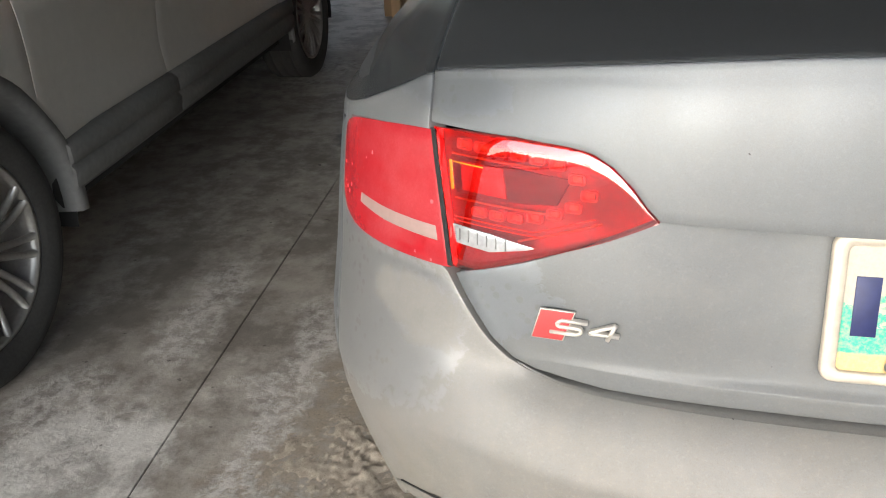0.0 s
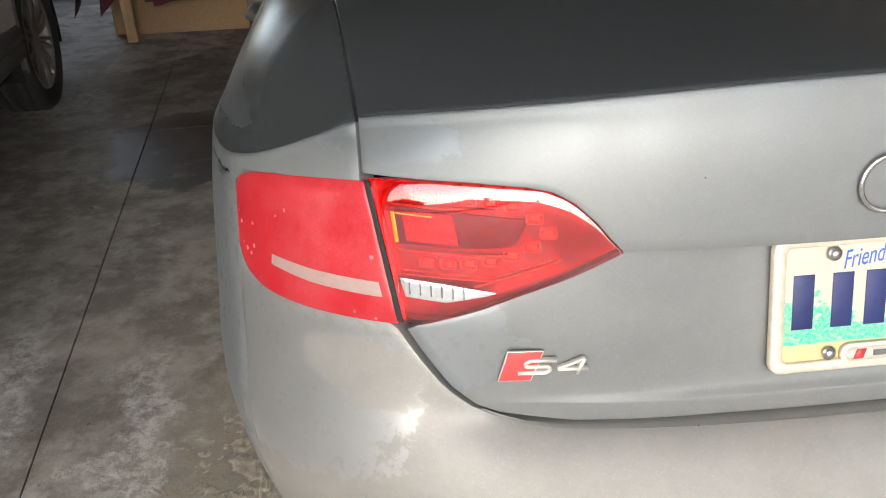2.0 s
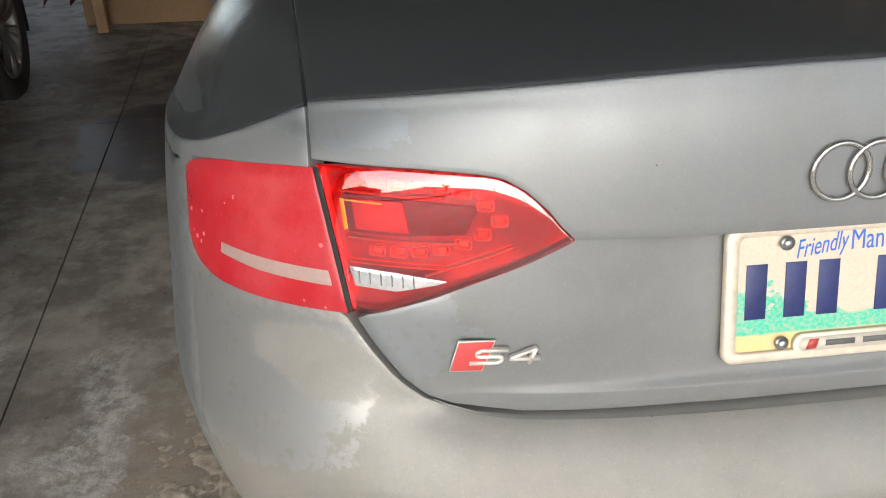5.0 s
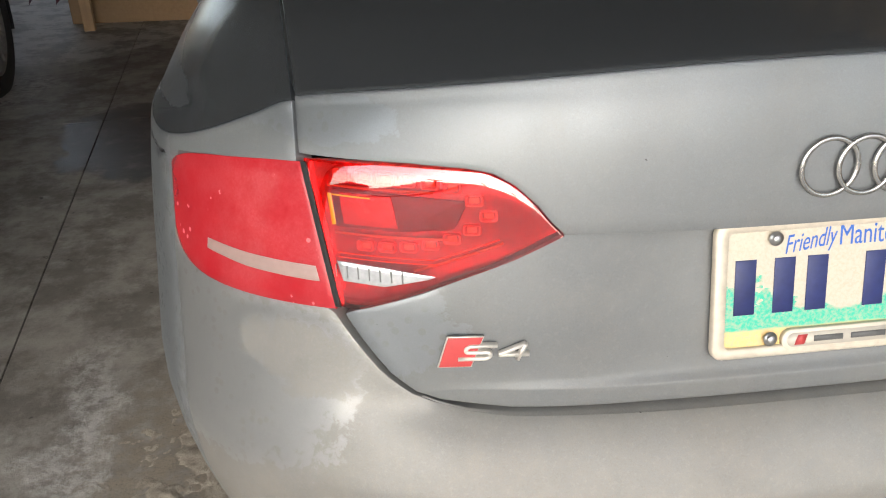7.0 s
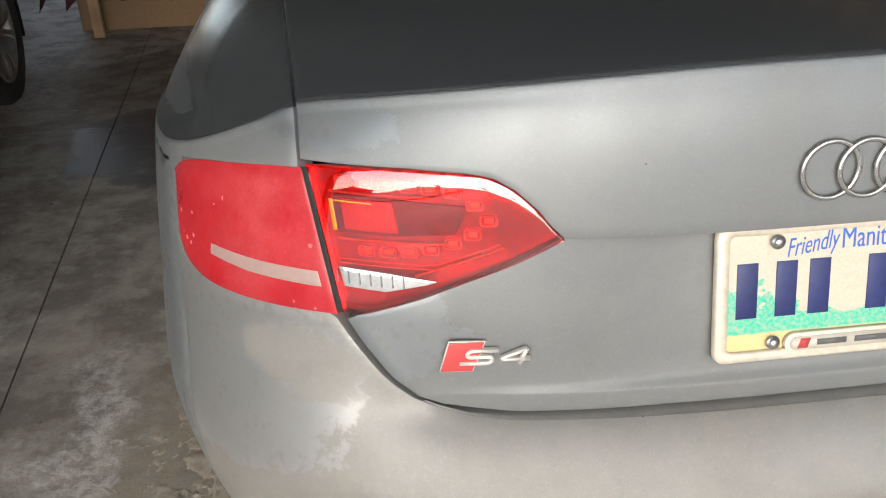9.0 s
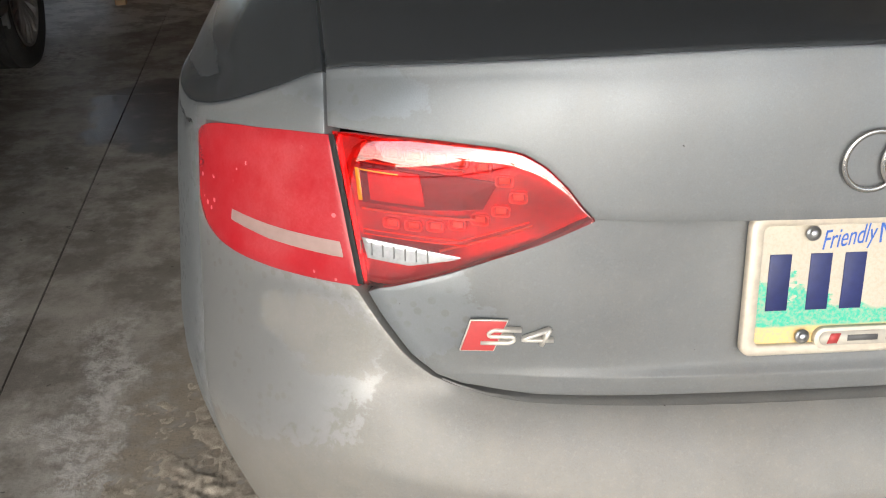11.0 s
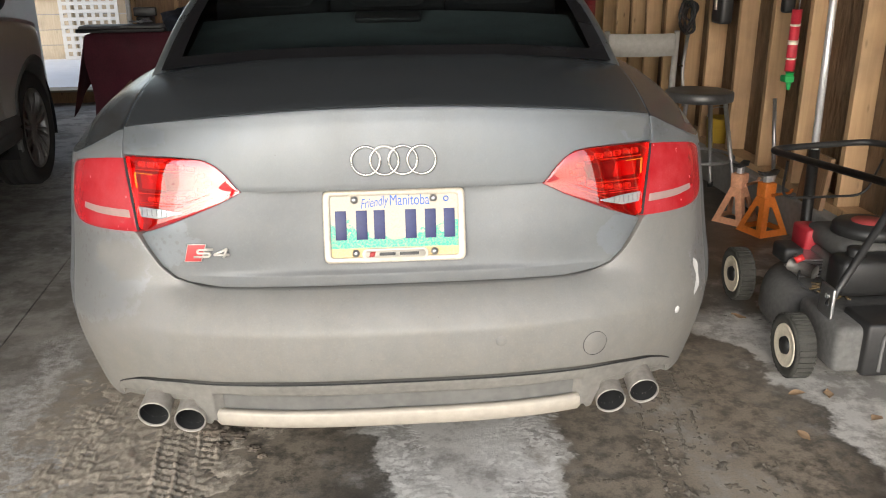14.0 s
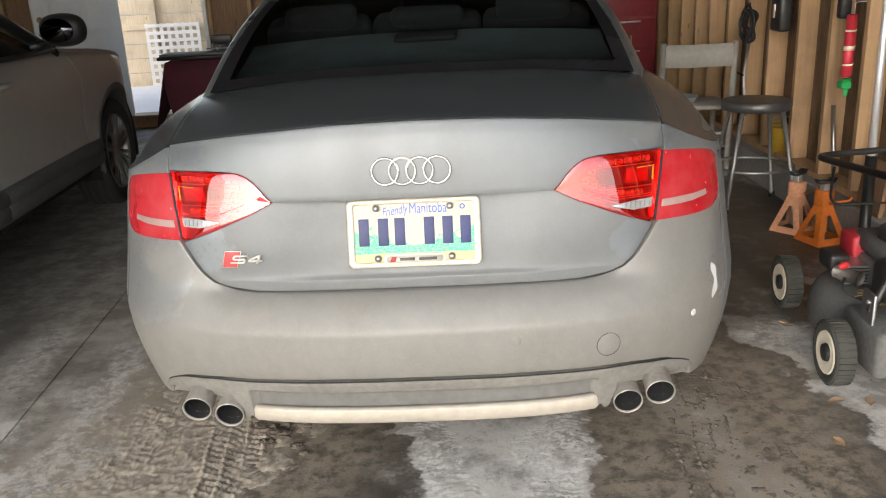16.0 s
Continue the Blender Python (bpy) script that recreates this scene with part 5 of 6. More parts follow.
for k in range(8):
    part("slat", box(0.1 * k, 0, 0, 0.1 * k + 0.045, 0.012, 0.85, bevel=0.002), LATT, lattice, smooth=False)
for k in range(9):
    part("slat", box(0, -0.013, 0.1 * k, 0.745, -0.001, 0.1 * k + 0.045, bevel=0.002), LATT, lattice, smooth=False)

# the house over the road, mirrored in the lamps and paint
SIDING = plain("grey_siding", (0.34, 0.34, 0.33), 0.7, vary=0.15, scale=2)
# Unseen street, added as a dark band for the lamp lenses to mirror.
road = part("road", box(-60, -26, -0.159, 60, -16.02, -0.06, bevel=0.01), plain("wet_asphalt", (0.06, 0.058, 0.056), 0.6, vary=0.4, scale=8, bump=0.4), smooth=False)
built(road, "unseen dark asphalt street, added for the lamp lenses to mirror", "road")
house = thing("house_over_road", pose(-62, -52, -0.16, 0, 0, -50), "low grey house with a dark gabled roof over the road", "house")
part("house_wall", box(-8, -5, 0, 8, 5, 1.9), SIDING, house, smooth=False)
bm = prism([(-9.0, 1.75), (9.0, 1.75), (0, 4.2)], 11, Matrix.Translation((0, 5.5, 0)) @ pose(0, 0, 0, 90))
part("roof", bm, plain("dark_shingle", (0.07, 0.065, 0.06), 0.8), house, smooth=False)
part("chimney", box(-1.2, -3.0, 3.4, -0.5, -2.3, 4.9, bevel=0.01), SIDING, house, smooth=False)
for x in (-4.5, 0.2, 4.4):
    w = part("window", box(x - 0.8, 4.99, 0.6, x + 0.8, 5.06, 1.6, bevel=0.01), WHITE, house)
    part("pane", box(x - 0.72, 5.01, 0.68, x + 0.72, 5.075, 1.52), plain("dark_pane", (0.03, 0.035, 0.04), 0.08, bump=0), w, smooth=False)

# bare winter trees along the street
BARK_GREY = plain("bare_tree_bark", (0.07, 0.06, 0.05), 0.85, vary=0.3, scale=12)


def bare_tree(x, y, height, seed):
    rng = random.Random(seed)
    tree = thing("bare_tree", pose(x, y, -0.17), "bare grey winter tree across the street", "tree", "street trees")
    part("trunk", tube([(0, 0, 0), (0.05, 0.03, height * 0.25), (0.0, 0.08, height * 0.55)], [0.22, 0.17, 0.09], 9), BARK_GREY, tree)
    bm = bmesh.new()
    for k in range(16):
        a, z0 = rng.uniform(0, 6.28), height * rng.uniform(0.22, 0.55)
        reach, up = height * rng.uniform(0.15, 0.32), height * rng.uniform(0.18, 0.42)
        mid = Vector((math.cos(a) * reach * 0.5, math.sin(a) * reach * 0.5, z0 + up * 0.4))
        end = Vector((math.cos(a) * reach, math.sin(a) * reach, z0 + up))
        tube_into(bm, [(0, 0.03, z0), mid, end], [0.07, 0.04, 0.012], 5)
        for q in range(7):
            b, r = rng.uniform(0, 6.28), height * rng.uniform(0.06, 0.14)
            p = mid.lerp(end, rng.uniform(0.0, 0.9))
            tip = p + Vector((math.cos(b) * r, math.sin(b) * r, r * rng.uniform(0.4, 1.2)))
            tube_into(bm, [p, tip], [0.018, 0.005], 4)
            for w in range(3):
                c, r2 = rng.uniform(0, 6.28), r * rng.uniform(0.3, 0.6)
                o = p.lerp(tip, rng.uniform(0.3, 1.0))
                tube_into(bm, [o, o + Vector((math.cos(c) * r2, math.sin(c) * r2, r2))], [0.008, 0.003], 3)
    part("branches", bm, BARK_GREY, tree)


for k, (x, y, h) in enumerate(((-15, -27, 4.2), (-9, -30, 5.0), (-3, -31, 4.4), (4, -30, 5.2), (11, -28, 4.6), (-26, -13, 5.5))):
    bare_tree(x, y, h, 20 + k)

# ---- wet sand dragged in on the tyres ----
def sand_patch(cx, cy, half_x, half_y, tracks, seed, sunk=0.0):
    """Grit heaped on the slab, with broken tyre prints pressed into it."""
    rows = []
    n = 190
    for i in range(n + 1):
        row = []
        for j in range(n + 1):
            x, y = -half_x + 2 * half_x * i / n, -half_y + 2 * half_y * j / n
            p = Vector((x + cx, y + cy, 0))
            edge = 1 - (x / half_x) ** 2 - (y / half_y) ** 2 + 0.75 * noise.noise(p * 4 + Vector((seed, 0, 0))) + 0.35 * noise.noise(p * 13 + Vector((seed, 4, 0)))
            lumps = noise.noise(p * 14) * 0.45 + noise.noise(p * 38) * 0.4 + noise.noise(p * 90) * 0.35
            live = max(min(edge + 0.2, 1), 0)
            h = 0.007 * min(max(edge, -1), 0.7) + 0.011 * lumps * live
            for at, wide, lean, deep in tracks:
                u = (x - at + lean * y + 0.012 * noise.noise(Vector((y * 5, seed, 1)))) / wide
                if abs(u) < 1:
                    fade = min(max(noise.noise(p * 5 + Vector((0, 0, seed))) * 2.2 + 0.75, 0), 1) * min((1 - abs(u)) * 4, 1)
                    rib = abs(u) % 0.5
                    groove = 1 if 0.20 < rib < 0.30 else 0
                    bars = math.sin((y + 0.4 * u * wide) * 2 * math.pi / 0.031 + 2.0 * noise.noise(p * 6) + (1.6 if u > 0 else 0))
                    h += deep * (0.010 * groove + (0.005 if bars > 0.3 else -0.004)) * fade * live
            row.append(Vector((x + cx, y + cy, h - 0.0025 - sunk)))
        rows.append(row)
    return grid(rows)


def sand_material(name, k):
    n = Nodes(name)
    grit, mid = n.noise(420, 4, 0.7), n.noise(30, 5, 0.6)
    col = n.mix(n.ramp(mid, [(0.3, 0.0), (0.7, 1.0)]), tuple(k * c for c in (0.22, 0.185, 0.145)), tuple(k * c for c in (0.43, 0.375, 0.30)))
    col = n.mix(n.ramp(grit, [(0.35, 0.6), (0.5, 0.0)]), col, (0.09, 0.075, 0.06))
    col = n.mix(n.ramp(grit, [(0.62, 0.0), (0.75, 0.6)]), col, tuple(k * c for c in (0.52, 0.46, 0.38)))
    n.bump(n.math("ADD", grit, mid), 0.7, 0.004)
    return n.set(Base_Color=col, Roughness=0.75)


for args in ((-0.72, 0.34, 0.44, 0.66, ((0.10, 0.115, 0.15, 0.8), (-0.22, 0.08, 0.1, 0.25)), 3.0), (0.84, 0.36, 0.36, 0.72, ((-0.02, 0.11, -0.1, 0.6), (0.2, 0.07, 0.0, 0.3)), 9.0, 0.005)):
    name, k, label = ("wet_sand", 1.25, "damp brown sand with tyre prints on the floor") if args[0] < 0 else ("soaked_sand", 0.52, "dark soaked sand with worn tyre prints")
    tagged(part("wet_sand", sand_patch(*args), sand_material(name, k)), label, "sand", kind="stuff")


def heap(cx, cy, r, seed):
    bm = bmesh.new()
    bmesh.ops.create_icosphere(bm, subdivisions=4, radius=r)
    for v in bm.verts:
        q = v.co.normalized()
        k = 1 + 0.45 * noise.noise(q * 2.2 + Vector((seed, 0, 0))) + 0.35 * noise.noise(q * 6 + Vector((seed, 3, 0))) + 0.28 * noise.noise(q * 15)
        v.co = Vector((v.co.x * k * 1.3, v.co.y * k, max(v.co.z * k * 0.55, -0.01)))
    bmesh.ops.translate(bm, vec=(cx, cy, 0.004), verts=bm.verts)
    return bm


MUD = plain("dark_mud", (0.10, 0.08, 0.06), 0.85, vary=0.5, scale=60, bump=0.8)
for k, (x, y, r) in enumerate(((-0.52, 0.50, 0.05), (-0.46, 0.53, 0.038), (-0.55, 0.44, 0.032), (-0.50, 0.41, 0.028), (-0.44, 0.47, 0.024), (-0.575, 0.50, 0.026), (-0.53, 0.36, 0.02), (-0.43, 0.34, 0.014), (-0.40, 0.30, 0.01))):
    tagged(part("mud_clod", heap(x, y, r, 7.0 * k), MUD), "dark clod of wet mud on the floor", "mud", "mud clods")

# ---- the champagne SUV beside it ----
suv = thing("parked_suv", pose(-1.925, 0.60, 0, 0, 0, 6.3), "champagne-beige SUV with grey lower cladding parked beside the saloon", "car")
SIDE = smooth_table([(0.52, -0.014), (0.64, -0.022), (0.78, -0.006), (0.89, 0.0), (0.98, -0.02), (1.07, -0.07)], 5)
REAR_WHEEL, FRONT_WHEEL, AXLE_Z, ARCH = 0.05, 3.07, 0.36, 0.445


def side_x(y, z):
    x = interp(SIDE, z)
    x -= 0.35 * max(0, (y - 3.13) / 0.9) ** 2.2 + 0.25 * max(0, (-0.35 - y) / 0.6) ** 2
    bulge = max(0, 1 - abs(math.hypot(y - FRONT_WHEEL, z - AXLE_Z) - 0.45) / 0.2) * 0.02 + max(0, 1 - abs(math.hypot(y - REAR_WHEEL, z - AXLE_Z) - 0.45) / 0.2) * 0.02
    return x + bulge


def shoulder(y):
    return interp([(-0.95, 1.10), (2.2, 1.085), (2.5, 1.065), (3.0, 1.03), (3.35, 0.985), (3.72, 0.90), (3.98, 0.78)], y)


def suv_side(y0, y1, ny, flip_x=False):
    """The side's sheet between two seams, wheel openings rounded out of it."""
    rows = []
    for i in range(ny + 1):
        y = y0 + (y1 - y0) * i / ny
        rows.append([Vector((side_x(y, 0.52 + (shoulder(y) - 0.52) * j / 16), y, 0.52 + (shoulder(y) - 0.52) * j / 16)) for j in range(17)])
    bm = grid(rows)
    for c in (REAR_WHEEL, FRONT_WHEEL):
        dead = [v for v in bm.verts if math.hypot(v.co.y - c, v.co.z - AXLE_Z) < ARCH - 0.03]
        bmesh.ops.delete(bm, geom=dead, context="VERTS")
        for v in bm.verts:
            d = math.hypot(v.co.y - c, v.co.z - AXLE_Z)
            if d < ARCH + 0.02:
                k = ARCH / d
                v.co.y, v.co.z = c + (v.co.y - c) * k, AXLE_Z + (v.co.z - AXLE_Z) * k
    return bm


def mirrored(bm):
    """The same sheet for the SUV's far side."""
    for v in bm.verts:
        v.co.x = -1.86 - v.co.x
    bmesh.ops.reverse_faces(bm, faces=bm.faces)
    return bm


for name, y0, y1, ny, word in (("rear_wing", -0.95, 0.42, 30, "rear wing"), ("rear_door", 0.426, 1.210, 22, "rear door"), ("front_door", 1.216, 2.487, 30, "front door"), ("front_wing", 2.493, 3.98, 34, "front wing")):
    part(name, rim(suv_side(y0, y1, ny), 0.02, 0.003), SUV_PAINT, suv, "dusty champagne " + word)
    part(name, rim(mirrored(suv_side(y0, y1, ny)), 0.02, 0.003), SUV_PAINT, suv)
for far in (False, True):
    for y0, y1 in ((0.47, 1.210), (1.216, 2.64)):
        prof = [(0.345, -0.09), (0.352, -0.01), (0.375, 0.016), (0.43, 0.022), (0.440, 0.012), (0.447, 0.012), (0.455, 0.024), (0.500, 0.022), (0.516, 0.0), (0.516, -0.04)]
        bm = grid([[Vector((x, y0 + (y1 - y0) * i / 6, z)) for z, x in prof] for i in range(7)])
        part("sill_cladding", rim(mirrored(bm) if far else bm, 0.015), CLADDING, suv, "grey ribbed sill cladding")
    for c in (REAR_WHEEL, FRONT_WHEEL):
        rows = []
        for i in range(33):
            a = radians(-8 + 196 * i / 32)
            rows.append([Vector((x + (side_x(c + r * math.cos(a), AXLE_Z + r * math.sin(a)) if r > 0.36 else 0), c + r * math.cos(a), AXLE_Z + r * math.sin(a))) for r, x in ((0.39, -0.22), (0.418, -0.01), (0.424, 0.006), (0.455, 0.008), (0.462, 0.0))])
        bm = grid(rows)
        part("arch_trim", mirrored(bm) if far else bm, CLADDING, suv, "dark grey wheel arch trim")
        rows = [[Vector((x, c + 0.44 * math.cos(a), AXLE_Z + 0.44 * math.sin(a))) for x in (-0.02, -0.45)] for a in [radians(-15 + 210 * i / 24) for i in range(25)]]
        bm = grid(rows)
        part("wheel_arch", mirrored(bm) if far else bm, DARK, suv)
for c in (REAR_WHEEL, FRONT_WHEEL):
    wheel(suv, pose(-0.125, c, 0.36, 0, 90, 0), 0.36, 0.235, 0.25, 10)
    wheel(suv, pose(-1.735, c, 0.36, 0, -90, 0), 0.36, 0.235, 0.25, 10)
rows = []
for i in range(21):
    y = 2.42 + 1.56 * i / 20
    w0 = side_x(y, shoulder(y))
    rows.append([Vector((w0 + (-1.86 - 2 * w0) * j / 12, y - 0.1 * math.sin(math.pi * j / 12) * (y < 2.52), shoulder(y) + 0.055 * math.sin(math.pi * j / 12) ** 0.5)) for j in range(13)])
part("bonnet", rim(grid(rows, flip=True), 0.02), SUV_PAINT, suv, "champagne bonnet")
rows = [[Vector((w, y, z)) for z, y in ((0.25, 3.98), (0.4, 4.08), (0.55, 4.09), (0.7, 4.04), (0.77, 3.97))] for w in [-0.36 - 1.14 * j / 8 for j in range(9)]]
part("front_bumper", grid(rows), SUV_PAINT, suv)
part("grille", box(-1.35, 4.05, 0.45, -0.51, 4.11, 0.68, bevel=0.02), BLACK, suv)
rows = [[Vector((w, y, z)) for z, y in ((0.3, -0.95), (0.5, -1.05), (0.8, -1.03), (1.05, -0.97), (1.3, -0.85), (1.58, -0.62))] for w in [-0.2 - 1.46 * j / 8 for j in range(9)]]
part("tailgate", grid(rows, flip=True), SUV_PAINT, suv)
bm = box(-1.62, -0.95, 0.25, -0.24, 3.93, 0.5, bevel=0.03)
box_into(bm, -1.82, 0.46, 0.315, -0.04, 2.52, 0.55)
part("underbody", bm, DARK, suv)


def house_x(z, y=1.0):
    return interp([(1.06, -0.075), (1.2, -0.125), (1.4, -0.21), (1.56, -0.30)], z)


BACK_L, FRONT_L = [(1.07, -0.9), (1.3, -0.78), (1.5, -0.55), (1.58, -0.4)], [(1.065, 2.36), (1.15, 2.18), (1.31, 1.84), (1.48, 1.46), (1.565, 1.22)]
SUV_GLASS = glass_material("suv_glass", (0.42, 0.46, 0.46), 0.01)
for far in (False, True):
    for y0, y1, sl in ((-0.55, 0.45, 0.25), (0.52, 1.16, 0.0), (1.26, 2.3, 0.0)):
        rows = []
        for i in range(13):
            t = i / 12
            col = []
            for z in (1.08, 1.13, 1.2, 1.3, 1.4, 1.47, 1.52):
                hi = min(y1, interp(FRONT_L, z) - 0.09)
                lo = max(y0, interp(BACK_L, z) + 0.12)
                col.append(Vector((house_x(z) - 0.004, lo + (max(hi, lo + 0.01) - lo) * t, z)))
            rows.append(col)
        bm = grid(rows)
        ob = part("side_window", mirrored(bm) if far else bm, SUV_GLASS, suv)
        ob.visible_shadow = False
    # trim of the side windows
    rows = []
    bm = bmesh.new()
    outline = [(interp(BACK_L, z), z) for z in (1.07, 1.2, 1.35, 1.5, 1.575)] + [(0.4, 1.60), (1.0, 1.60)] + [(interp(FRONT_L, z), z) for z in (1.575, 1.48, 1.31, 1.15, 1.065)]
    pts = [Vector((house_x(min(z, 1.56)), y, z)) for y, z in outline]
    tube_into(bm, bent([p for p in pts], 0.05, 3), 0.032, 8)
    for y in (0.485, 1.21):
        tube_into(bm, [(house_x(1.05) - 0.006, y, 1.05), (house_x(1.3) - 0.006, y, 1.3), (house_x(1.55), y - 0.03, 1.55)], 0.035, 8)
    part("window_frame", mirrored(bm) if far else bm, BLACK, suv)
    bm = box(-0.085, -0.55, 1.078, -0.045, 2.30, 1.10, bevel=0.006)
    part("window_strip", mirrored(bm) if far else bm, BLACK, suv)
rows = [[Vector((house_x(1.56) * (1 - t) + (-1.86 - house_x(1.56)) * t, y - 0.12, 1.585 + 0.05 * math.sin(math.pi * t) - 0.05 * max(0, (y - 1.0) / 0.4) ** 2 * 0.5)) for t in [j / 10 for j in range(11)]] for y in (-0.62, -0.4, 0.0, 0.6, 1.0, 1.2, 1.4)]
part("roof", rim(grid(rows, flip=True), 0.02), SUV_PAINT, suv)
rows = []
for z, y in FRONT_L:
    a = house_x(min(z, 1.56)) - 0.03
    rows.append([Vector((a + (-1.86 - 2 * a) * j / 10, y + 0.10 * math.sin(math.pi * j / 10), z)) for j in range(11)])
ob = part("windscreen", grid(rows), SUV_GLASS, suv)
ob.visible_shadow = False
for x in (-0.55, -1.3):
    part("front_seat", box(x - 0.25, 1.15, 0.5, x + 0.25, 1.3, 1.15, bevel=0.07), CLOTH, suv)
    part("headrest", box(x - 0.13, 1.17, 1.16, x + 0.13, 1.27, 1.36, bevel=0.04), CLOTH, suv)
    part("rear_seat", box(x - 0.3, 0.35, 0.5, x + 0.3, 0.5, 1.1, bevel=0.07), CLOTH, suv)
part("dashboard", box(-1.75, 1.8, 0.7, -0.12, 2.25, 1.06, bevel=0.06), BLACK, suv)
part("steering_wheel", turned([(0.17, 0.0), (0.185, 0.012), (0.20, 0.0), (0.185, -0.012)], 28, pose(-1.3, 1.82, 1.0, 65, 0, 0), close=True), BLACK, suv)
# mirror, handles, seam bead
for far in (False, True):
    m = pose(0.10, 2.07, 1.205, 0, 0, -8)
    rows = []
    for k in range(15):
        t = -1 + 2 * k / 14
        f = max(1 - abs(t) ** 2.6, 0.0) ** 0.5
        rows.append([m @ Vector((0.125 * f * math.copysign(abs(math.cos(a)) ** 0.8, math.cos(a)), 0.075 * t, 0.088 * f * math.copysign(abs(math.sin(a)) ** 0.8, math.sin(a)))) for a in [2 * math.pi * q / 28 for q in range(28)]])
    bm = grid(rows, close_v=True)
    bmesh.ops.remove_doubles(bm, verts=bm.verts, dist=1e-5)
    bmesh.ops.recalc_face_normals(bm, faces=bm.faces)
    mir = part("door_mirror", mirrored(bm) if far else bm, BLACK, suv, "rounded black door mirror housing")
    bm = turned([(0, 0.0), (0.062, 0.0), (0.064, -0.006), (0, -0.006)], 28, m @ pose(0, -0.077, 0, 90) @ Matrix.Diagonal((1.45, 1.0, 1.0, 1.0)))
    # Near-black base colour puts the mirror's dark reflection in.
    part("mirror_glass", mirrored(bm) if far else bm, plain("dark_reflection_mirror", (0.05, 0.05, 0.055), 0.08, 1.0, vary=0.05, bump=0), mir)
    bm = tube([(-0.09, 2.10, 1.12), (0.03, 2.08, 1.14)], 0.03, 8)
    part("mirror_arm", mirrored(bm) if far else bm, BLACK, mir)
    for y in (0.60, 1.40):
        bm = tube([(-0.03, y - 0.09, 0.975), (0.022, y - 0.06, 0.98), (0.024, y + 0.06, 0.98), (-0.03, y + 0.09, 0.975)], [0.014, 0.017, 0.017, 0.014], 8)
        part("door_handle", mirrored(bm) if far else bm, SUV_PAINT, suv)

# ---- bench, boxes and cabinet at the back ----
CLOTH_RED = plain("maroon_cloth", (0.085, 0.012, 0.022), 0.85, vary=0.35, scale=30, bump=0.3)
bench = thing("covered_bench", G @ pose(0, 0, 0), "workbench under a hanging dark maroon cloth", "bench")
part("top", box(-1.80, 5.18, 0.78, -0.55, 5.95, 0.83, bevel=0.005), STUD, bench, smooth=False)
for x in (-1.72, -0.66):
    for y in (5.26, 5.86):
        part("leg", box(x, y, 0, x + 0.07, y + 0.07, 0.779, bevel=0.004), STUD, bench, smooth=False)
rows = []
for i in range(31):
    t = i / 30
    x = -1.84 + 1.32 * t
    drop = 0.28 + 0.30 * abs(math.sin(1.1 + 2.6 * t)) if t > 0.25 else 0.62 - 1.25 * t
    fold = 0.012 * math.sin(t * 40)
    rows.append([Vector((x, 5.97, 0.836)), Vector((x, 5.5, 0.838)), Vector((x, 5.17, 0.836))] + [Vector((x - 0.02 * math.sin(k), 5.15 + fold * k / 6 - 0.01 * k / 6, 0.825 - drop * k / 6)) for k in range(1, 7)])
part("cloth_front", grid(rows), CLOTH_RED, bench)
rows = []
for i in range(15):
    y = 5.15 + 0.82 * i / 14
    drop = 0.62 * (1 - 0.75 * i / 14)
    rows.append([Vector((-1.80, y, 0.838))] + [Vector((-1.84 - 0.16 * (1 - i / 14) * k / 6 + 0.01 * math.sin(i), y, 0.825 - drop * k / 6)) for k in range(0, 7)])
part("cloth_side", grid(rows), CLOTH_RED, bench)
tray = thing("black_tray", G @ pose(-1.62, 5.45, 0.842), "flat black plastic tray on the covered bench", "tray")
part("tray_base", box(-0.32, -0.14, 0, 0.36, 0.16, 0.03, bevel=0.01), BLACK, tray)
part("tray_edge", box(-0.30, -0.12, 0.0305, 0.34, 0.14, 0.05, bevel=0.008), CLADDING, tray)
vise = thing("bench_vise", G @ pose(-1.47, 5.78, 0.842), "dark iron bench vise on the bench", "vise")
part("vise_body", box(-0.06, -0.12, 0.0, 0.06, 0.1, 0.10, bevel=0.012), BLACK, vise)
part("vise_jaw", box(-0.09, -0.03, 0.1, 0.09, 0.03, 0.17, bevel=0.006), BLACK, vise)
part("vise_screw", tube([(0, -0.26, 0.07), (0, -0.1, 0.07)], 0.014, 10), STEEL, vise)
part("vise_bar", tube([(-0.09, -0.25, 0.07), (0.09, -0.25, 0.07)], 0.007, 8), STEEL, vise)
rag = thing("dark_rag", G @ pose(-1.02, 5.55, 0.84), "dark blue crumpled jacket on the bench", "jacket")
bm = bmesh.new()
bmesh.ops.create_icosphere(bm, subdivisions=4, radius=0.2)
for v in bm.verts:
    k = 1 + 0.4 * noise.noise(v.co * 9) + 0.15 * noise.noise(v.co * 25)
    v.co = Vector((v.co.x * k * 1.3, v.co.y * k, max(v.co.z * k * 0.7 + 0.06, 0)))
part("jacket_body", bm, plain("navy_cloth", (0.02, 0.025, 0.04), 0.9, vary=0.4), rag)

CARDBOARD = plain("brown_cardboard", (0.30, 0.195, 0.105), 0.8, vary=0.18, scale=14)
carton = thing("cardboard_box", pose(-1.87, 5.38, 0, 0, 0, 1), "large brown cardboard box with a dark printed band", "box")
part("box_body", box(-0.52, -0.07, 0, 0.42, 0.6, 0.52, bevel=0.006), CARDBOARD, carton, smooth=False)
part("box_flap", box(-0.53, -0.08, 0.521, 0.43, 0.26, 0.527, bevel=0.002, m=None), CARDBOARD, carton, smooth=False)
PRINT = plain("dark_print", (0.05, 0.035, 0.02), 0.8)
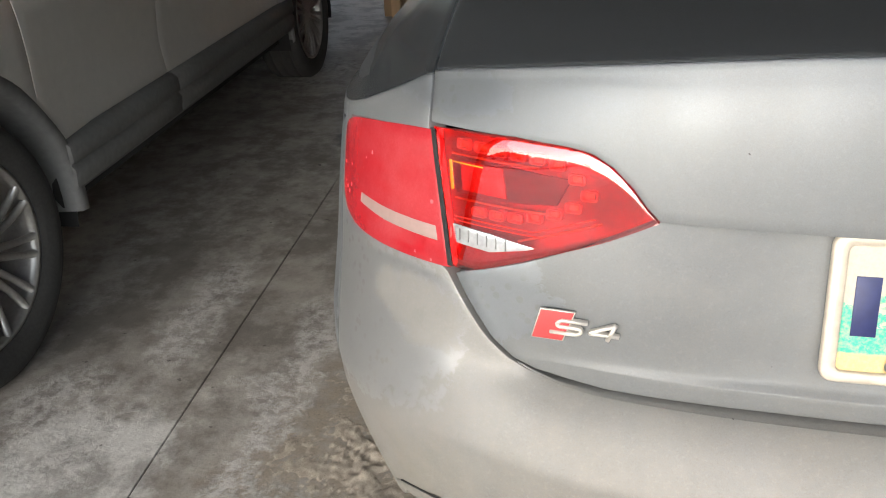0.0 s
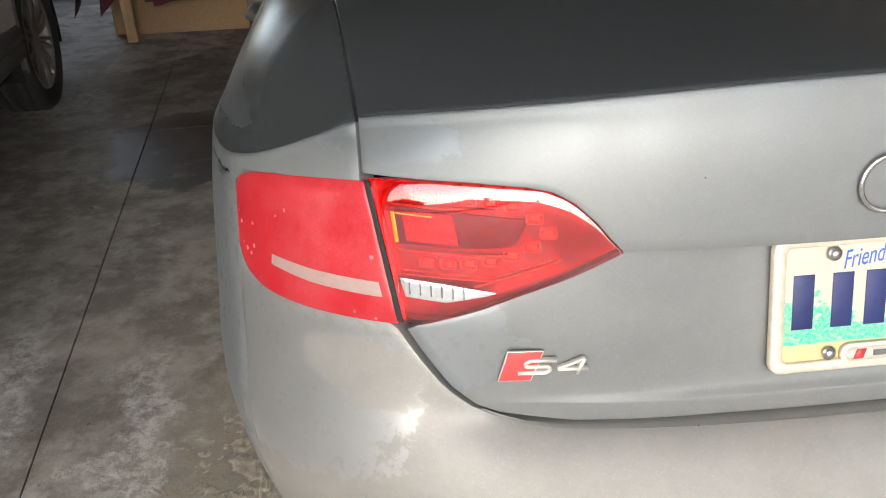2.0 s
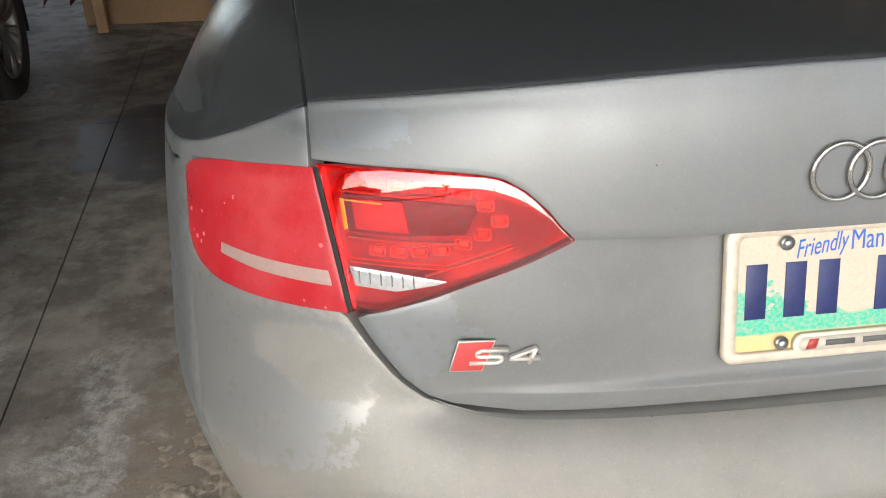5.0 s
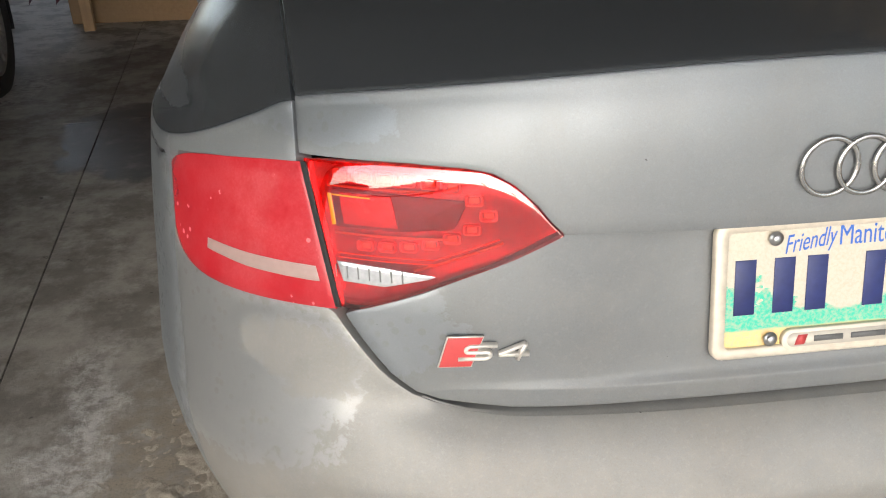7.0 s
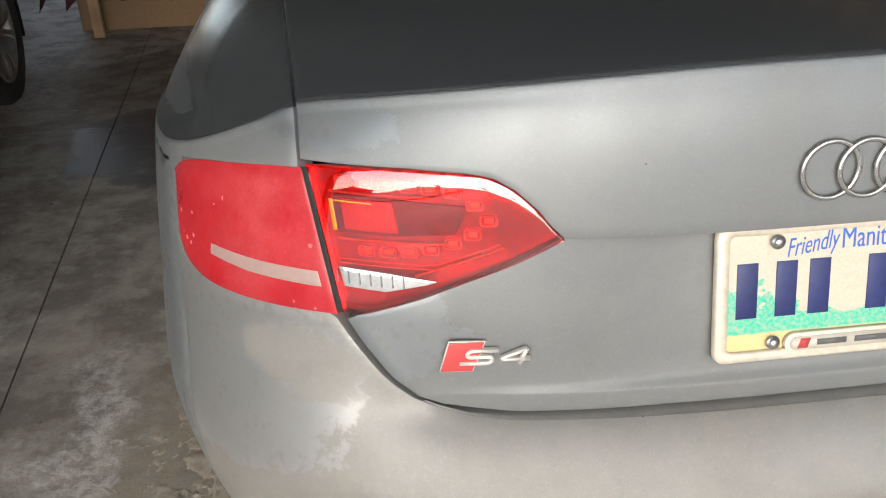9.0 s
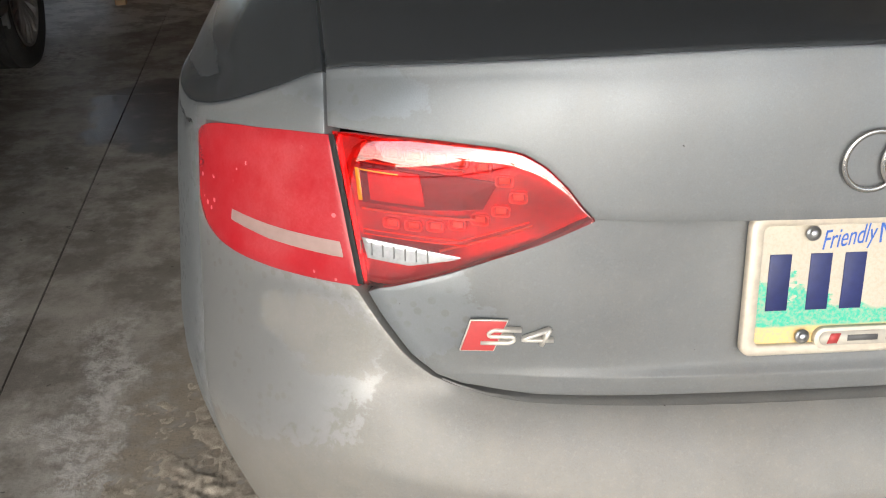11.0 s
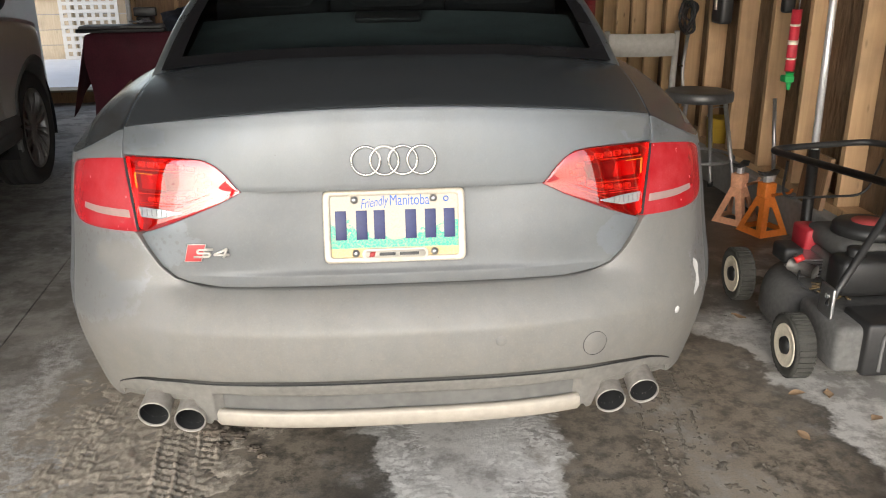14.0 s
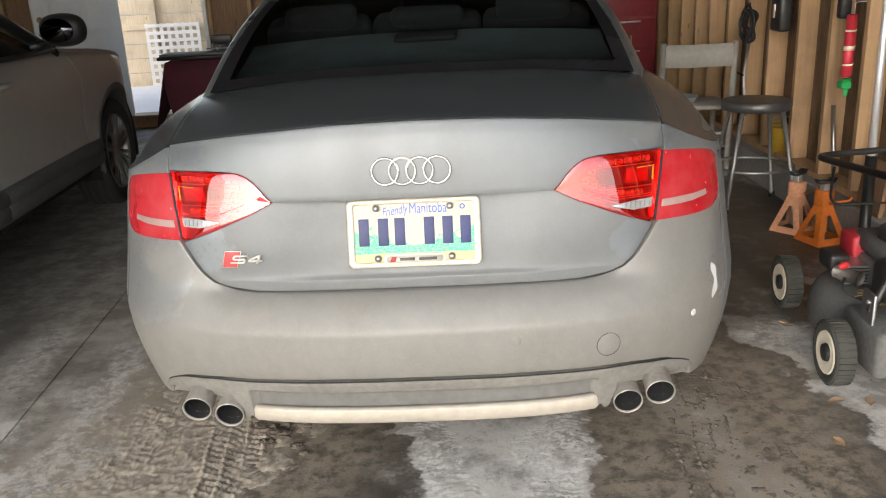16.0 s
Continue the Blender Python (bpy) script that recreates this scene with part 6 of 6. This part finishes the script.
part("printed_band", box(-0.28, -0.0725, 0.22, 0.14, -0.0705, 0.265), PRINT, carton, "dark printed band", smooth=False)
for k in range(3):
    part("printed_line", box(-0.27, -0.0725, 0.33 + 0.035 * k, 0.12 - 0.05 * k, -0.0705, 0.342 + 0.035 * k), plain("faded_print", (0.19, 0.12, 0.06), 0.8), carton, smooth=False)
bag = thing("grey_paper_sack", pose(-1.36, 5.42, 0), "slumped grey paper sack before the boxes", "sack")
bm = bmesh.new()
bmesh.ops.create_icosphere(bm, subdivisions=4, radius=0.17)
for v in bm.verts:
    k = 1 + 0.12 * noise.noise(v.co * 12)
    v.co = Vector((v.co.x * k, v.co.y * k * 0.6, max(v.co.z * 1.5 + 0.24, 0) * k))
part("sack_body", bm, plain("grey_paper", (0.20, 0.17, 0.14), 0.85, vary=0.2), bag)

RED_TOOL = plain("dull_red_enamel", (0.13, 0.010, 0.014), 0.45, vary=0.25, scale=10)
cab = thing("red_tool_cabinet", G @ pose(1.52, 4.95, 0), "tall dull red steel tool cabinet at the back", "cabinet")
part("carcass", box(0, 0, 0.06, 0.70, 0.5, 1.55, bevel=0.008), RED_TOOL, cab, smooth=False)
for k in range(6):
    d = part("drawer", box(0.02, -0.018, 0.09 + 0.235 * k, 0.68, -0.001, 0.31 + 0.235 * k, bevel=0.005), RED_TOOL, cab)
    part("handle", tube([(0.15, -0.035, 0.285 + 0.235 * k), (0.55, -0.035, 0.285 + 0.235 * k)], 0.007, 8), STEEL, d)
part("sticker", box(0.36, -0.0215, 0.80, 0.44, -0.0185, 0.85), STEEL, cab, "small pale sticker")
for x in (0.05, 0.65):
    for y in (0.05, 0.45):
        part("foot", box(x - 0.03, y - 0.03, 0, x + 0.03, y + 0.03, 0.06), BLACK, cab)


# ---- chair, stool, pail ----
GREY_WOOD = plain("worn_grey_white_paint", (0.31, 0.30, 0.275), 0.6, vary=0.2, scale=14)
chair = thing("wooden_chair", pose(1.42, 3.70, 0, 0, 0, 0) @ Matrix.Diagonal((1.10, 1, 1.08, 1)), "old grey-white painted wooden chair by the wall", "chair")
for x in (0.0, 0.425):
    part("back_leg", tube([(x, 0.03, 0), (x, 0.0, 0.44), (x, -0.03, 0.85)], [0.017, 0.021, 0.018], 8), GREY_WOOD, chair)
    part("front_leg", tube([(x, 0.42, 0), (x, 0.40, 0.43)], [0.016, 0.02], 8), GREY_WOOD, chair)
rows = [[Vector((0.425 * i / 10, -0.032 - 0.03 * math.sin(math.pi * i / 10) + dy, z)) for dy, z in ((0.0, 0.70), (-0.006, 0.835), (0.012, 0.835), (0.018, 0.70))] for i in range(11)]
part("top_rail", grid(rows, close_v=True), GREY_WOOD, chair)
part("seat", box(-0.015, 0.0, 0.43, 0.44, 0.43, 0.46, bevel=0.01), GREY_WOOD, chair)
for y, z in ((0.02, 0.20), (0.41, 0.2), (0.02, 0.28)):
    part("stretcher", tube([(0.0, y, z), (0.425, y, z)], 0.011, 8), GREY_WOOD, chair)
for x in (0.0, 0.425):
    part("stretcher", tube([(x, 0.03, 0.16), (x, 0.41, 0.16)], 0.011, 8), GREY_WOOD, chair)
tub = thing("plastic_tub", pose(1.60, 3.92, 0.498), "shallow pale plastic tub on the chair seat", "tub")
part("tub_body", turned([(0.0, 0.0), (0.10, 0.0), (0.12, 0.035), (0.125, 0.04), (0.118, 0.04), (0.095, 0.006), (0, 0.006)], 28), plain("pale_plastic", (0.36, 0.37, 0.38), 0.5), tub)

STOOL_MAT = plain("grey_stool_steel", (0.30, 0.30, 0.30), 0.42, 0.75, vary=0.25)
stool = thing("metal_stool", pose(1.80, 2.95, 0) @ Matrix.Diagonal((1.03, 1.03, 1.055, 1)), "round grey metal workshop stool", "stool")
part("seat", turned([(0, 0.598), (0.10, 0.598), (0.178, 0.602), (0.188, 0.596), (0.19, 0.575), (0.188, 0.552), (0.180, 0.548), (0.175, 0.57), (0, 0.572)], 40), plain("dark_stool_top", (0.10, 0.10, 0.10), 0.4, 0.5, vary=0.3), stool)
for k in range(4):
    a = radians(45 + 90 * k)
    leg = part("leg", tube([(0.150 * math.cos(a), 0.150 * math.sin(a), 0.58), (0.275 * math.cos(a), 0.275 * math.sin(a), 0.0)], 0.0125, 10), STOOL_MAT, stool)
    part("rubber_foot", turned([(0.0, 0.0), (0.018, 0.0), (0.017, 0.03), (0.013, 0.032)], 12, pose(0.275 * math.cos(a), 0.275 * math.sin(a), 0)), BLACK, leg)
part("foot_ring", turned([(0.222 + 0.009 * math.cos(a), 0.235 + 0.009 * math.sin(a)) for a in [2 * math.pi * i / 8 for i in range(8)]], 40, close=True), STOOL_MAT, stool)

pail = thing("yellow_pail", pose(2.135, 3.43, 0.191) @ Matrix.Scale(0.8, 4), "small yellow plastic pail by the wall foot", "pail")
part("pail_body", turned([(0, 0), (0.085, 0), (0.105, 0.24), (0.11, 0.245), (0.105, 0.25), (0.1, 0.24), (0.08, 0.01), (0, 0.01)], 28), plain("yellow_plastic", (0.40, 0.26, 0.03), 0.45), pail)
part("bail", tube([(0.106 * math.cos(a), 0.106 * math.sin(a) * 0.3, 0.235 + 0.09 * math.sin(a)) for a in [math.pi * i / 14 for i in range(15)]], 0.003, 6), STEEL, pail)

# ---- jack stands ----
ORANGE = plain("orange_enamel", (0.62, 0.17, 0.025), 0.5, vary=0.25, scale=24)


def jack_stand(m, label, coat):
    st = thing("jack_stand", m, label, "jack stand", "jack stands")
    for k in range(4):
        a, b = radians(45 + 90 * k), radians(135 + 90 * k)
        p = [Vector((0.125 * math.cos(a), 0.125 * math.sin(a), 0)), Vector((0.125 * math.cos(b), 0.125 * math.sin(b), 0)), Vector((0.042 * math.cos(b), 0.042 * math.sin(b), 0.20)), Vector((0.042 * math.cos(a), 0.042 * math.sin(a), 0.20))]

        def at(u, v):
            return p[0].lerp(p[1], u).lerp(p[3].lerp(p[2], u), v)
        hole = [(0.22, 0.17), (0.78, 0.17), (0.60, 0.74), (0.40, 0.74)]
        n = (p[1] - p[0]).cross(p[3] - p[0]).normalized() * 0.003
        bm = bmesh.new()
        outer, inner = [(0, 0), (1, 0), (1, 1), (0, 1)], hole
        for off, flip in ((n * 0, False), (n, True)):
            o = [bm.verts.new(at(*q) - off) for q in outer]
            i_ = [bm.verts.new(at(*q) - off) for q in inner]
            for c in range(4):
                f = [o[c], o[(c + 1) % 4], i_[(c + 1) % 4], i_[c]]
                bm.faces.new(f if not flip else list(reversed(f)))
        bm.verts.ensure_lookup_table()
        for base in (0, 4):
            for c in range(4):
                bm.faces.new([bm.verts[base + c], bm.verts[base + (c + 1) % 4], bm.verts[8 + base + (c + 1) % 4], bm.verts[8 + base + c]])
        bmesh.ops.recalc_face_normals(bm, faces=bm.faces)
        part("side_plate", bm, coat, st, smooth=False)
    part("collar", box(-0.034, -0.034, 0.195, 0.034, 0.034, 0.275, bevel=0.006), coat, st)
    post = part("ratchet_post", box(-0.018, -0.014, 0.04, 0.018, 0.014, 0.315, bevel=0.003), plain("zinc_post", (0.42, 0.42, 0.42), 0.5, 0.6), st)
    for k in range(10):
        part("tooth", box(0.0182, -0.012, 0.05 + 0.02 * k, 0.025, 0.012, 0.062 + 0.02 * k), STEEL, post)
    bm = bmesh.new()
    prism_into(bm, [(-0.055, 0.02), (-0.04, -0.005), (0.04, -0.005), (0.055, 0.02), (0.025, 0.008), (-0.025, 0.008)], 0.04, Matrix.Translation((0, 0.02, 0.318)) @ pose(0, 0, 0, 90))
    part("saddle", bm, BLACK, st)
    part("lever", tube(bent([(0.0, -0.04, 0.215), (0.11, -0.045, 0.215), (0.125, -0.045, 0.235)], 0.02), 0.008, 8), coat, st)
    return st


jack_stand(pose(1.925, 2.22, 0, 0, 0, 18) @ Matrix.Diagonal((1.02, 1.02, 0.98, 1)), "bright orange steel jack stand with a grey ratchet post", ORANGE)
jack_stand(pose(1.865, 2.42, 0, 0, 0, 38) @ Matrix.Diagonal((1.02, 1.02, 0.98, 1)), "faded orange steel jack stand behind its twin", plain("faded_orange_enamel", (0.60, 0.30, 0.17), 0.6, vary=0.35, scale=20))

# ---- lawn mower ----
MOWER_RED = plain("mower_red", (0.36, 0.02, 0.03), 0.45, vary=0.3)
MOWER_DECK = plain("mower_deck_grey", (0.115, 0.113, 0.108), 0.7, 0.1, vary=0.45, scale=20)
CREAM = plain("dirty_cream_plastic", (0.72, 0.65, 0.52), 0.6, vary=0.25, scale=30)
TYRE = plain("grassy_tyre", (0.045, 0.044, 0.038), 0.9, vary=0.6, scale=90, bump=0.8)
mower = thing("lawn_mower", pose(1.396, 0.677, 0, 0, 0, -1.3) @ Matrix.Scale(1.065, 4), "old black and red push lawn mower, dusty", "lawn mower")
for x, y in ((-0.05, 0), (0.02, 0.64), (0.56, 0), (0.54, 0.64)):
    m = pose(x, y, 0.102, 0, -90 if x < 0.3 else 90, 0)
    w = part("wheel", turned([(0.070, -0.026), (0.092, -0.032), (0.10, -0.027), (0.102, 0), (0.10, 0.027), (0.092, 0.032), (0.070, 0.026)], 40, m, close=True), TYRE, mower, "grass-flecked rubber tyre")
    part("wheel_disc", turned([(0.0715, 0.024), (0.069, 0.031), (0.064, 0.030), (0.034, 0.021), (0.030, 0.024), (0, 0.024)], 28, m), CREAM, w, "dirty cream wheel disc")
    part("hub_cap", turned([(0.030, 0.0245), (0.027, 0.034), (0, 0.036)], 18, m), BLACK, w)
    for k in range(32):
        a = 2 * math.pi * k / 32
        part("lug", box(0.100, -0.006, -0.027, 0.105, 0.006, 0.027, m=m @ pose(0, 0, 0, 0, 0, math.degrees(a))), TYRE, w, smooth=False) if x < 0.3 else None
rows = []
for k in range(64):
    a = 2 * math.pi * k / 64
    ca, sa = math.cos(a), math.sin(a)
    rx, ry = 0.268, 0.31
    sx, sy = math.copysign(abs(ca) ** 0.9, ca), math.copysign(abs(sa) ** 0.9, sa)
    rows.append([Vector((0.29 + rx * f * sx, 0.335 + ry * f * sy, z)) for f, z in ((1.0, 0.035), (1.012, 0.037), (1.015, 0.06), (1.01, 0.10), (0.985, 0.135), (0.94, 0.163), (0.87, 0.183), (0.76, 0.194), (0.6, 0.199), (0.3, 0.20), (0.05, 0.20))])
part("deck", grid(rows, close_u=True), MOWER_DECK, mower, "dusty dark steel mower deck")
part("deck_back", box(0.03, -0.105, 0.05, 0.55, 0.16, 0.205, bevel=0.02), MOWER_DECK, mower, "squared back of the mower deck")
rnd = random.Random(5)
for k in range(14):
    x, y = 0.10 + 0.12 * rnd.random(), 0.10 + 0.16 * rnd.random()
    part("dry_leaf", box(-0.012, -0.006, 0, 0.012, 0.006, 0.004, bevel=0.001, m=pose(x, y, 0.2065 + 0.004 * rnd.random(), 20 * rnd.random(), 15 * rnd.random(), 360 * rnd.random())), plain("dry_leaf_litter", (0.16, 0.11, 0.05), 0.8, vary=0.4), mower, smooth=False)
part("rear_door", box(0.11, -0.13, 0.05, 0.50, 0.03, 0.225, bevel=0.012), BLACK, mower, "black rear discharge flap")
part("flap_rib", tube(bent([(0.16, -0.133, 0.07), (0.16, -0.133, 0.2), (0.45, -0.133, 0.21)], 0.03), 0.005, 6), CLADDING, mower)
for x in (0.045, 0.53):
    b = part("height_bracket", box(x - 0.006, -0.03, 0.07, x + 0.006, 0.05, 0.30, bevel=0.004), STEEL, mower, "rusty steel height bracket")
    for z in (0.10, 0.16, 0.27):
        part("bolt", turned([(0.009, -0.012), (0.009, 0.012), (0, 0.012)], 8, pose(x, 0.0, z, 0, 90, 0)), STEEL, b)
eng = part("engine_block", box(0.17, 0.20, 0.20, 0.43, 0.48, 0.30, bevel=0.02), plain("cast_aluminium", (0.22, 0.21, 0.20), 0.5, 0.6, vary=0.3), mower)
for k in range(6):
    part("cooling_fin", box(0.09, 0.30, 0.215 + 0.012 * k, 0.169, 0.42, 0.221 + 0.012 * k), STEEL, eng, smooth=False)
part("fuel_tank", box(0.13, 0.10, 0.215, 0.42, 0.215, 0.345, bevel=0.025), BLACK, mower, "black plastic fuel tank")
part("fuel_cap", turned([(0.032, 0), (0.032, 0.022), (0.028, 0.027), (0, 0.028)], 20, pose(0.20, 0.155, 0.346)), BLACK, mower)
part("engine_shroud", box(0.17, 0.20, 0.30, 0.47, 0.47, 0.375, bevel=0.03), plain("dusty_shroud_plastic", (0.07, 0.068, 0.064), 0.6, vary=0.4, scale=18), mower, "dusty black engine shroud")
part("red_side_cover", box(0.15, 0.40, 0.26, 0.225, 0.52, 0.355, bevel=0.012), MOWER_RED, mower, "faded red engine side cover")
part("recoil_cover", turned([(0.0, 0.04), (0.06, 0.04), (0.062, 0.036), (0.105, 0.036), (0.115, 0.028), (0.118, 0.0), (0.1, 0.0)], 32, pose(0.31, 0.30, 0.376)), BLACK, mower, "round black recoil starter cover")
part("recoil_badge", turned([(0.058, 0.0), (0.055, 0.003), (0, 0.004)], 24, pose(0.31, 0.30, 0.4165)), plain("faded_red_plastic", (0.35, 0.05, 0.05), 0.5), mower)
part("air_filter", box(0.06, 0.36, 0.24, 0.13, 0.47, 0.30, bevel=0.012), BLACK, mower)
part("carburettor", tube([(0.07, 0.33, 0.255), (0.12, 0.25, 0.25)], 0.024, 12), plain("grimy_alloy", (0.16, 0.15, 0.14), 0.55, 0.5, vary=0.4), mower)
part("primer_lever", tube([(0.06, 0.28, 0.285), (0.085, 0.275, 0.30)], 0.012, 8), plain("red_plastic", (0.55, 0.03, 0.03), 0.4), mower)
part("spark_lead", tube(bent([(0.10, 0.30, 0.27), (0.05, 0.24, 0.22), (0.12, 0.2, 0.19)], 0.04), 0.004, 6), BLACK, mower)
part("handle_low", tube(bent([(0.045, 0.0, 0.24), (0.10, -0.10, 0.52), (0.12, -0.16, 0.66)], 0.05), 0.0115, 10), BLACK, mower, "black lower handle tube")
part("handle_low", tube(bent([(0.53, 0.0, 0.24), (0.53, -0.10, 0.52), (0.53, -0.16, 0.66)], 0.05), 0.0115, 10), BLACK, mower)
part("handle_top", tube(bent([(0.12, -0.16, 0.66), (0.11, 0.72, 0.58), (0.53, 0.74, 0.60), (0.53, -0.16, 0.66)], 0.09, 8), 0.0125, 10), BLACK, mower, "black folded handlebar")
part("brake_bar", tube(bent([(0.14, 0.6, 0.56), (0.16, 0.66, 0.40), (0.50, 0.68, 0.40), (0.50, 0.6, 0.56)], 0.06, 6), 0.005, 8), BLACK, mower)

# ---- what leans and hangs on the stud wall ----
pole = thing("telescopic_pole", pose(2.015, 1.98, -0.06), "silver telescopic pole with a black lower sleeve against the wall", "pole")
part("sleeve", tube([(0, -0.03, 0.061), (0.006, 0, 0.55)], 0.026, 16), BLACK, pole, "black plastic sleeve")
part("shaft", tube([(0.006, 0, 0.551), (0.024, 0.07, 1.65)], 0.017, 16), plain("bright_aluminium", (0.75, 0.75, 0.75), 0.35, 0.5, vary=0.15), pole)
part("cap", tube([(0.024, 0.07, 1.651), (0.025, 0.073, 1.70)], 0.02, 12), BLACK, pole)
bar = thing("wheel_brace", pose(2.03, 2.47, 0.118), "grey steel wheel brace leaning on a stud", "tool")
part("shank", tube([(0.045, 0.0, 0.10), (0.055, 0.12, 0.52)], 0.010, 10), STEEL, bar)
part("socket", tube([(0.035, 0.0, 0.072), (0.05, 0.0, 0.15)], 0.016, 12), STEEL, bar)
board = thing("offcut_board", pose(2.075, 2.06, 0.191, 0, 6, 0), "brown offcut board leaning at the wall foot", "board")
part("offcut", box(-0.012, -0.12, 0.0, 0.012, 0.12, 0.26, bevel=0.003), BOARD, board, smooth=False)
tubes = thing("caulking_tube", pose(2.085, 2.385, 0.115), "red and white sealant tube with green nozzle", "sealant tube")
RED_LABEL = plain("red_label", (0.50, 0.03, 0.05), 0.45, vary=0.25, scale=40)
for dx, dy in ((0, 0.035), (-0.03, -0.02)):
    t = part("tube_body", tube([(dx - 0.02, dy, 0.70), (dx - 0.02, dy, 1.00)], 0.024, 18), RED_LABEL, tubes, "red printed sealant tube")
    for z0, z1 in ((0.755, 0.765), (0.83, 0.852), (0.92, 0.93)):
        part("white_band", tube([(dx - 0.02, dy, z0), (dx - 0.02, dy, z1)], 0.0247, 18), CREAM, t)
part("nozzle", tube([(-0.035, 0.0, 0.69), (-0.035, 0.0, 0.66), (-0.035, 0.0, 0.60)], [0.022, 0.016, 0.008], 12), plain("green_plastic", (0.02, 0.42, 0.10), 0.45), tubes, "bright green nozzle")
part("nozzle_wing", box(-0.07, -0.03, 0.64, -0.02, 0.035, 0.675, bevel=0.008), plain("green_plastic_dark", (0.02, 0.36, 0.09), 0.45), tubes)
part("hook", tube(bent([(0.024, 0.0, 1.06), (-0.03, 0.0, 1.06), (-0.03, 0.0, 1.0)], 0.015), 0.003, 6), STEEL, tubes)
coil = thing("black_cable_coil", pose(2.02, 3.86, 0.05), "tangled coil of black cable hung on the wall", "cable")
for k in range(7):
    r = 0.085 + 0.012 * (k % 3)
    cz = 0.93 - 0.02 * (k % 4)
    pts = [Vector((0.02 + 0.012 * math.sin(3 * a + k) - 0.006 * k, r * math.cos(a) * 1.1, cz + 0.05 + r * math.sin(a) * (0.8 + 0.08 * k))) for a in [2 * math.pi * i / 30 for i in range(31)]]
    part("loop", tube(pts, 0.007, 6, False), BLACK, coil)
part("hanging_end", tube(bent([(0.02, 0.02, 0.88), (0.0, 0.03, 0.6), (0.02, 0.0, 0.34)], 0.05), 0.012, 8), STEEL, coil, "grey hanging tool shank")
part("latch", tube([(-0.02, -0.02, 0.62), (-0.03, 0.09, 0.63)], 0.006, 8), CHROME, coil)
part("nail", tube([(0.058, 0.0, 1.03), (-0.02, 0.0, 1.035)], 0.003, 6), STEEL, coil)
bagb = thing("black_tool_pouch", pose(2.05, 3.34, 0.985), "black tool pouch hung on a stud", "pouch")
part("pouch", box(-0.05, -0.09, 0.0, 0.03, 0.07, 0.22, bevel=0.02), BLACK, bagb)
part("pouch_label", box(-0.0535, -0.02, 0.08, -0.0505, 0.02, 0.16), CREAM, bagb)
bagc = thing("black_grip_tool", pose(2.075, 2.53, 1.09), "black tool with red grip hung on a stud", "tool")
part("grip", box(-0.04, -0.03, 0.0, 0.02, 0.03, 0.26, bevel=0.015), BLACK, bagc)
part("red_grip", box(-0.045, -0.035, 0.27, 0.02, 0.035, 0.42, bevel=0.015), RED_LABEL, bagc)
# dry leaves by the mower
LEAF = plain("dry_leaf", (0.36, 0.24, 0.14), 0.8, vary=0.3)
for k, (x, y) in enumerate(((1.30, 0.53), (1.40, 0.52), (1.36, 1.15), (1.47, 0.36), (1.20, 0.28))):
    rows = []
    for i in range(9):
        t = i / 8
        w = 0.016 * math.sin(math.pi * min(t * 1.1, 1)) ** 0.7
        rows.append([Vector((-0.03 + 0.06 * t, w * s, 0.004 + 0.006 * s * s * math.sin(3 * t + k) ** 2 + 0.004 * t)) for s in (-1, -0.5, 0, 0.5, 1)])
    leaf = tagged(part("dry_leaf", grid(rows), LEAF), "curled dry brown leaf on the concrete", "leaf", "dry leaves")
    leaf.matrix_world = pose(x, y, 0.001, 0, 0, 70 * k)
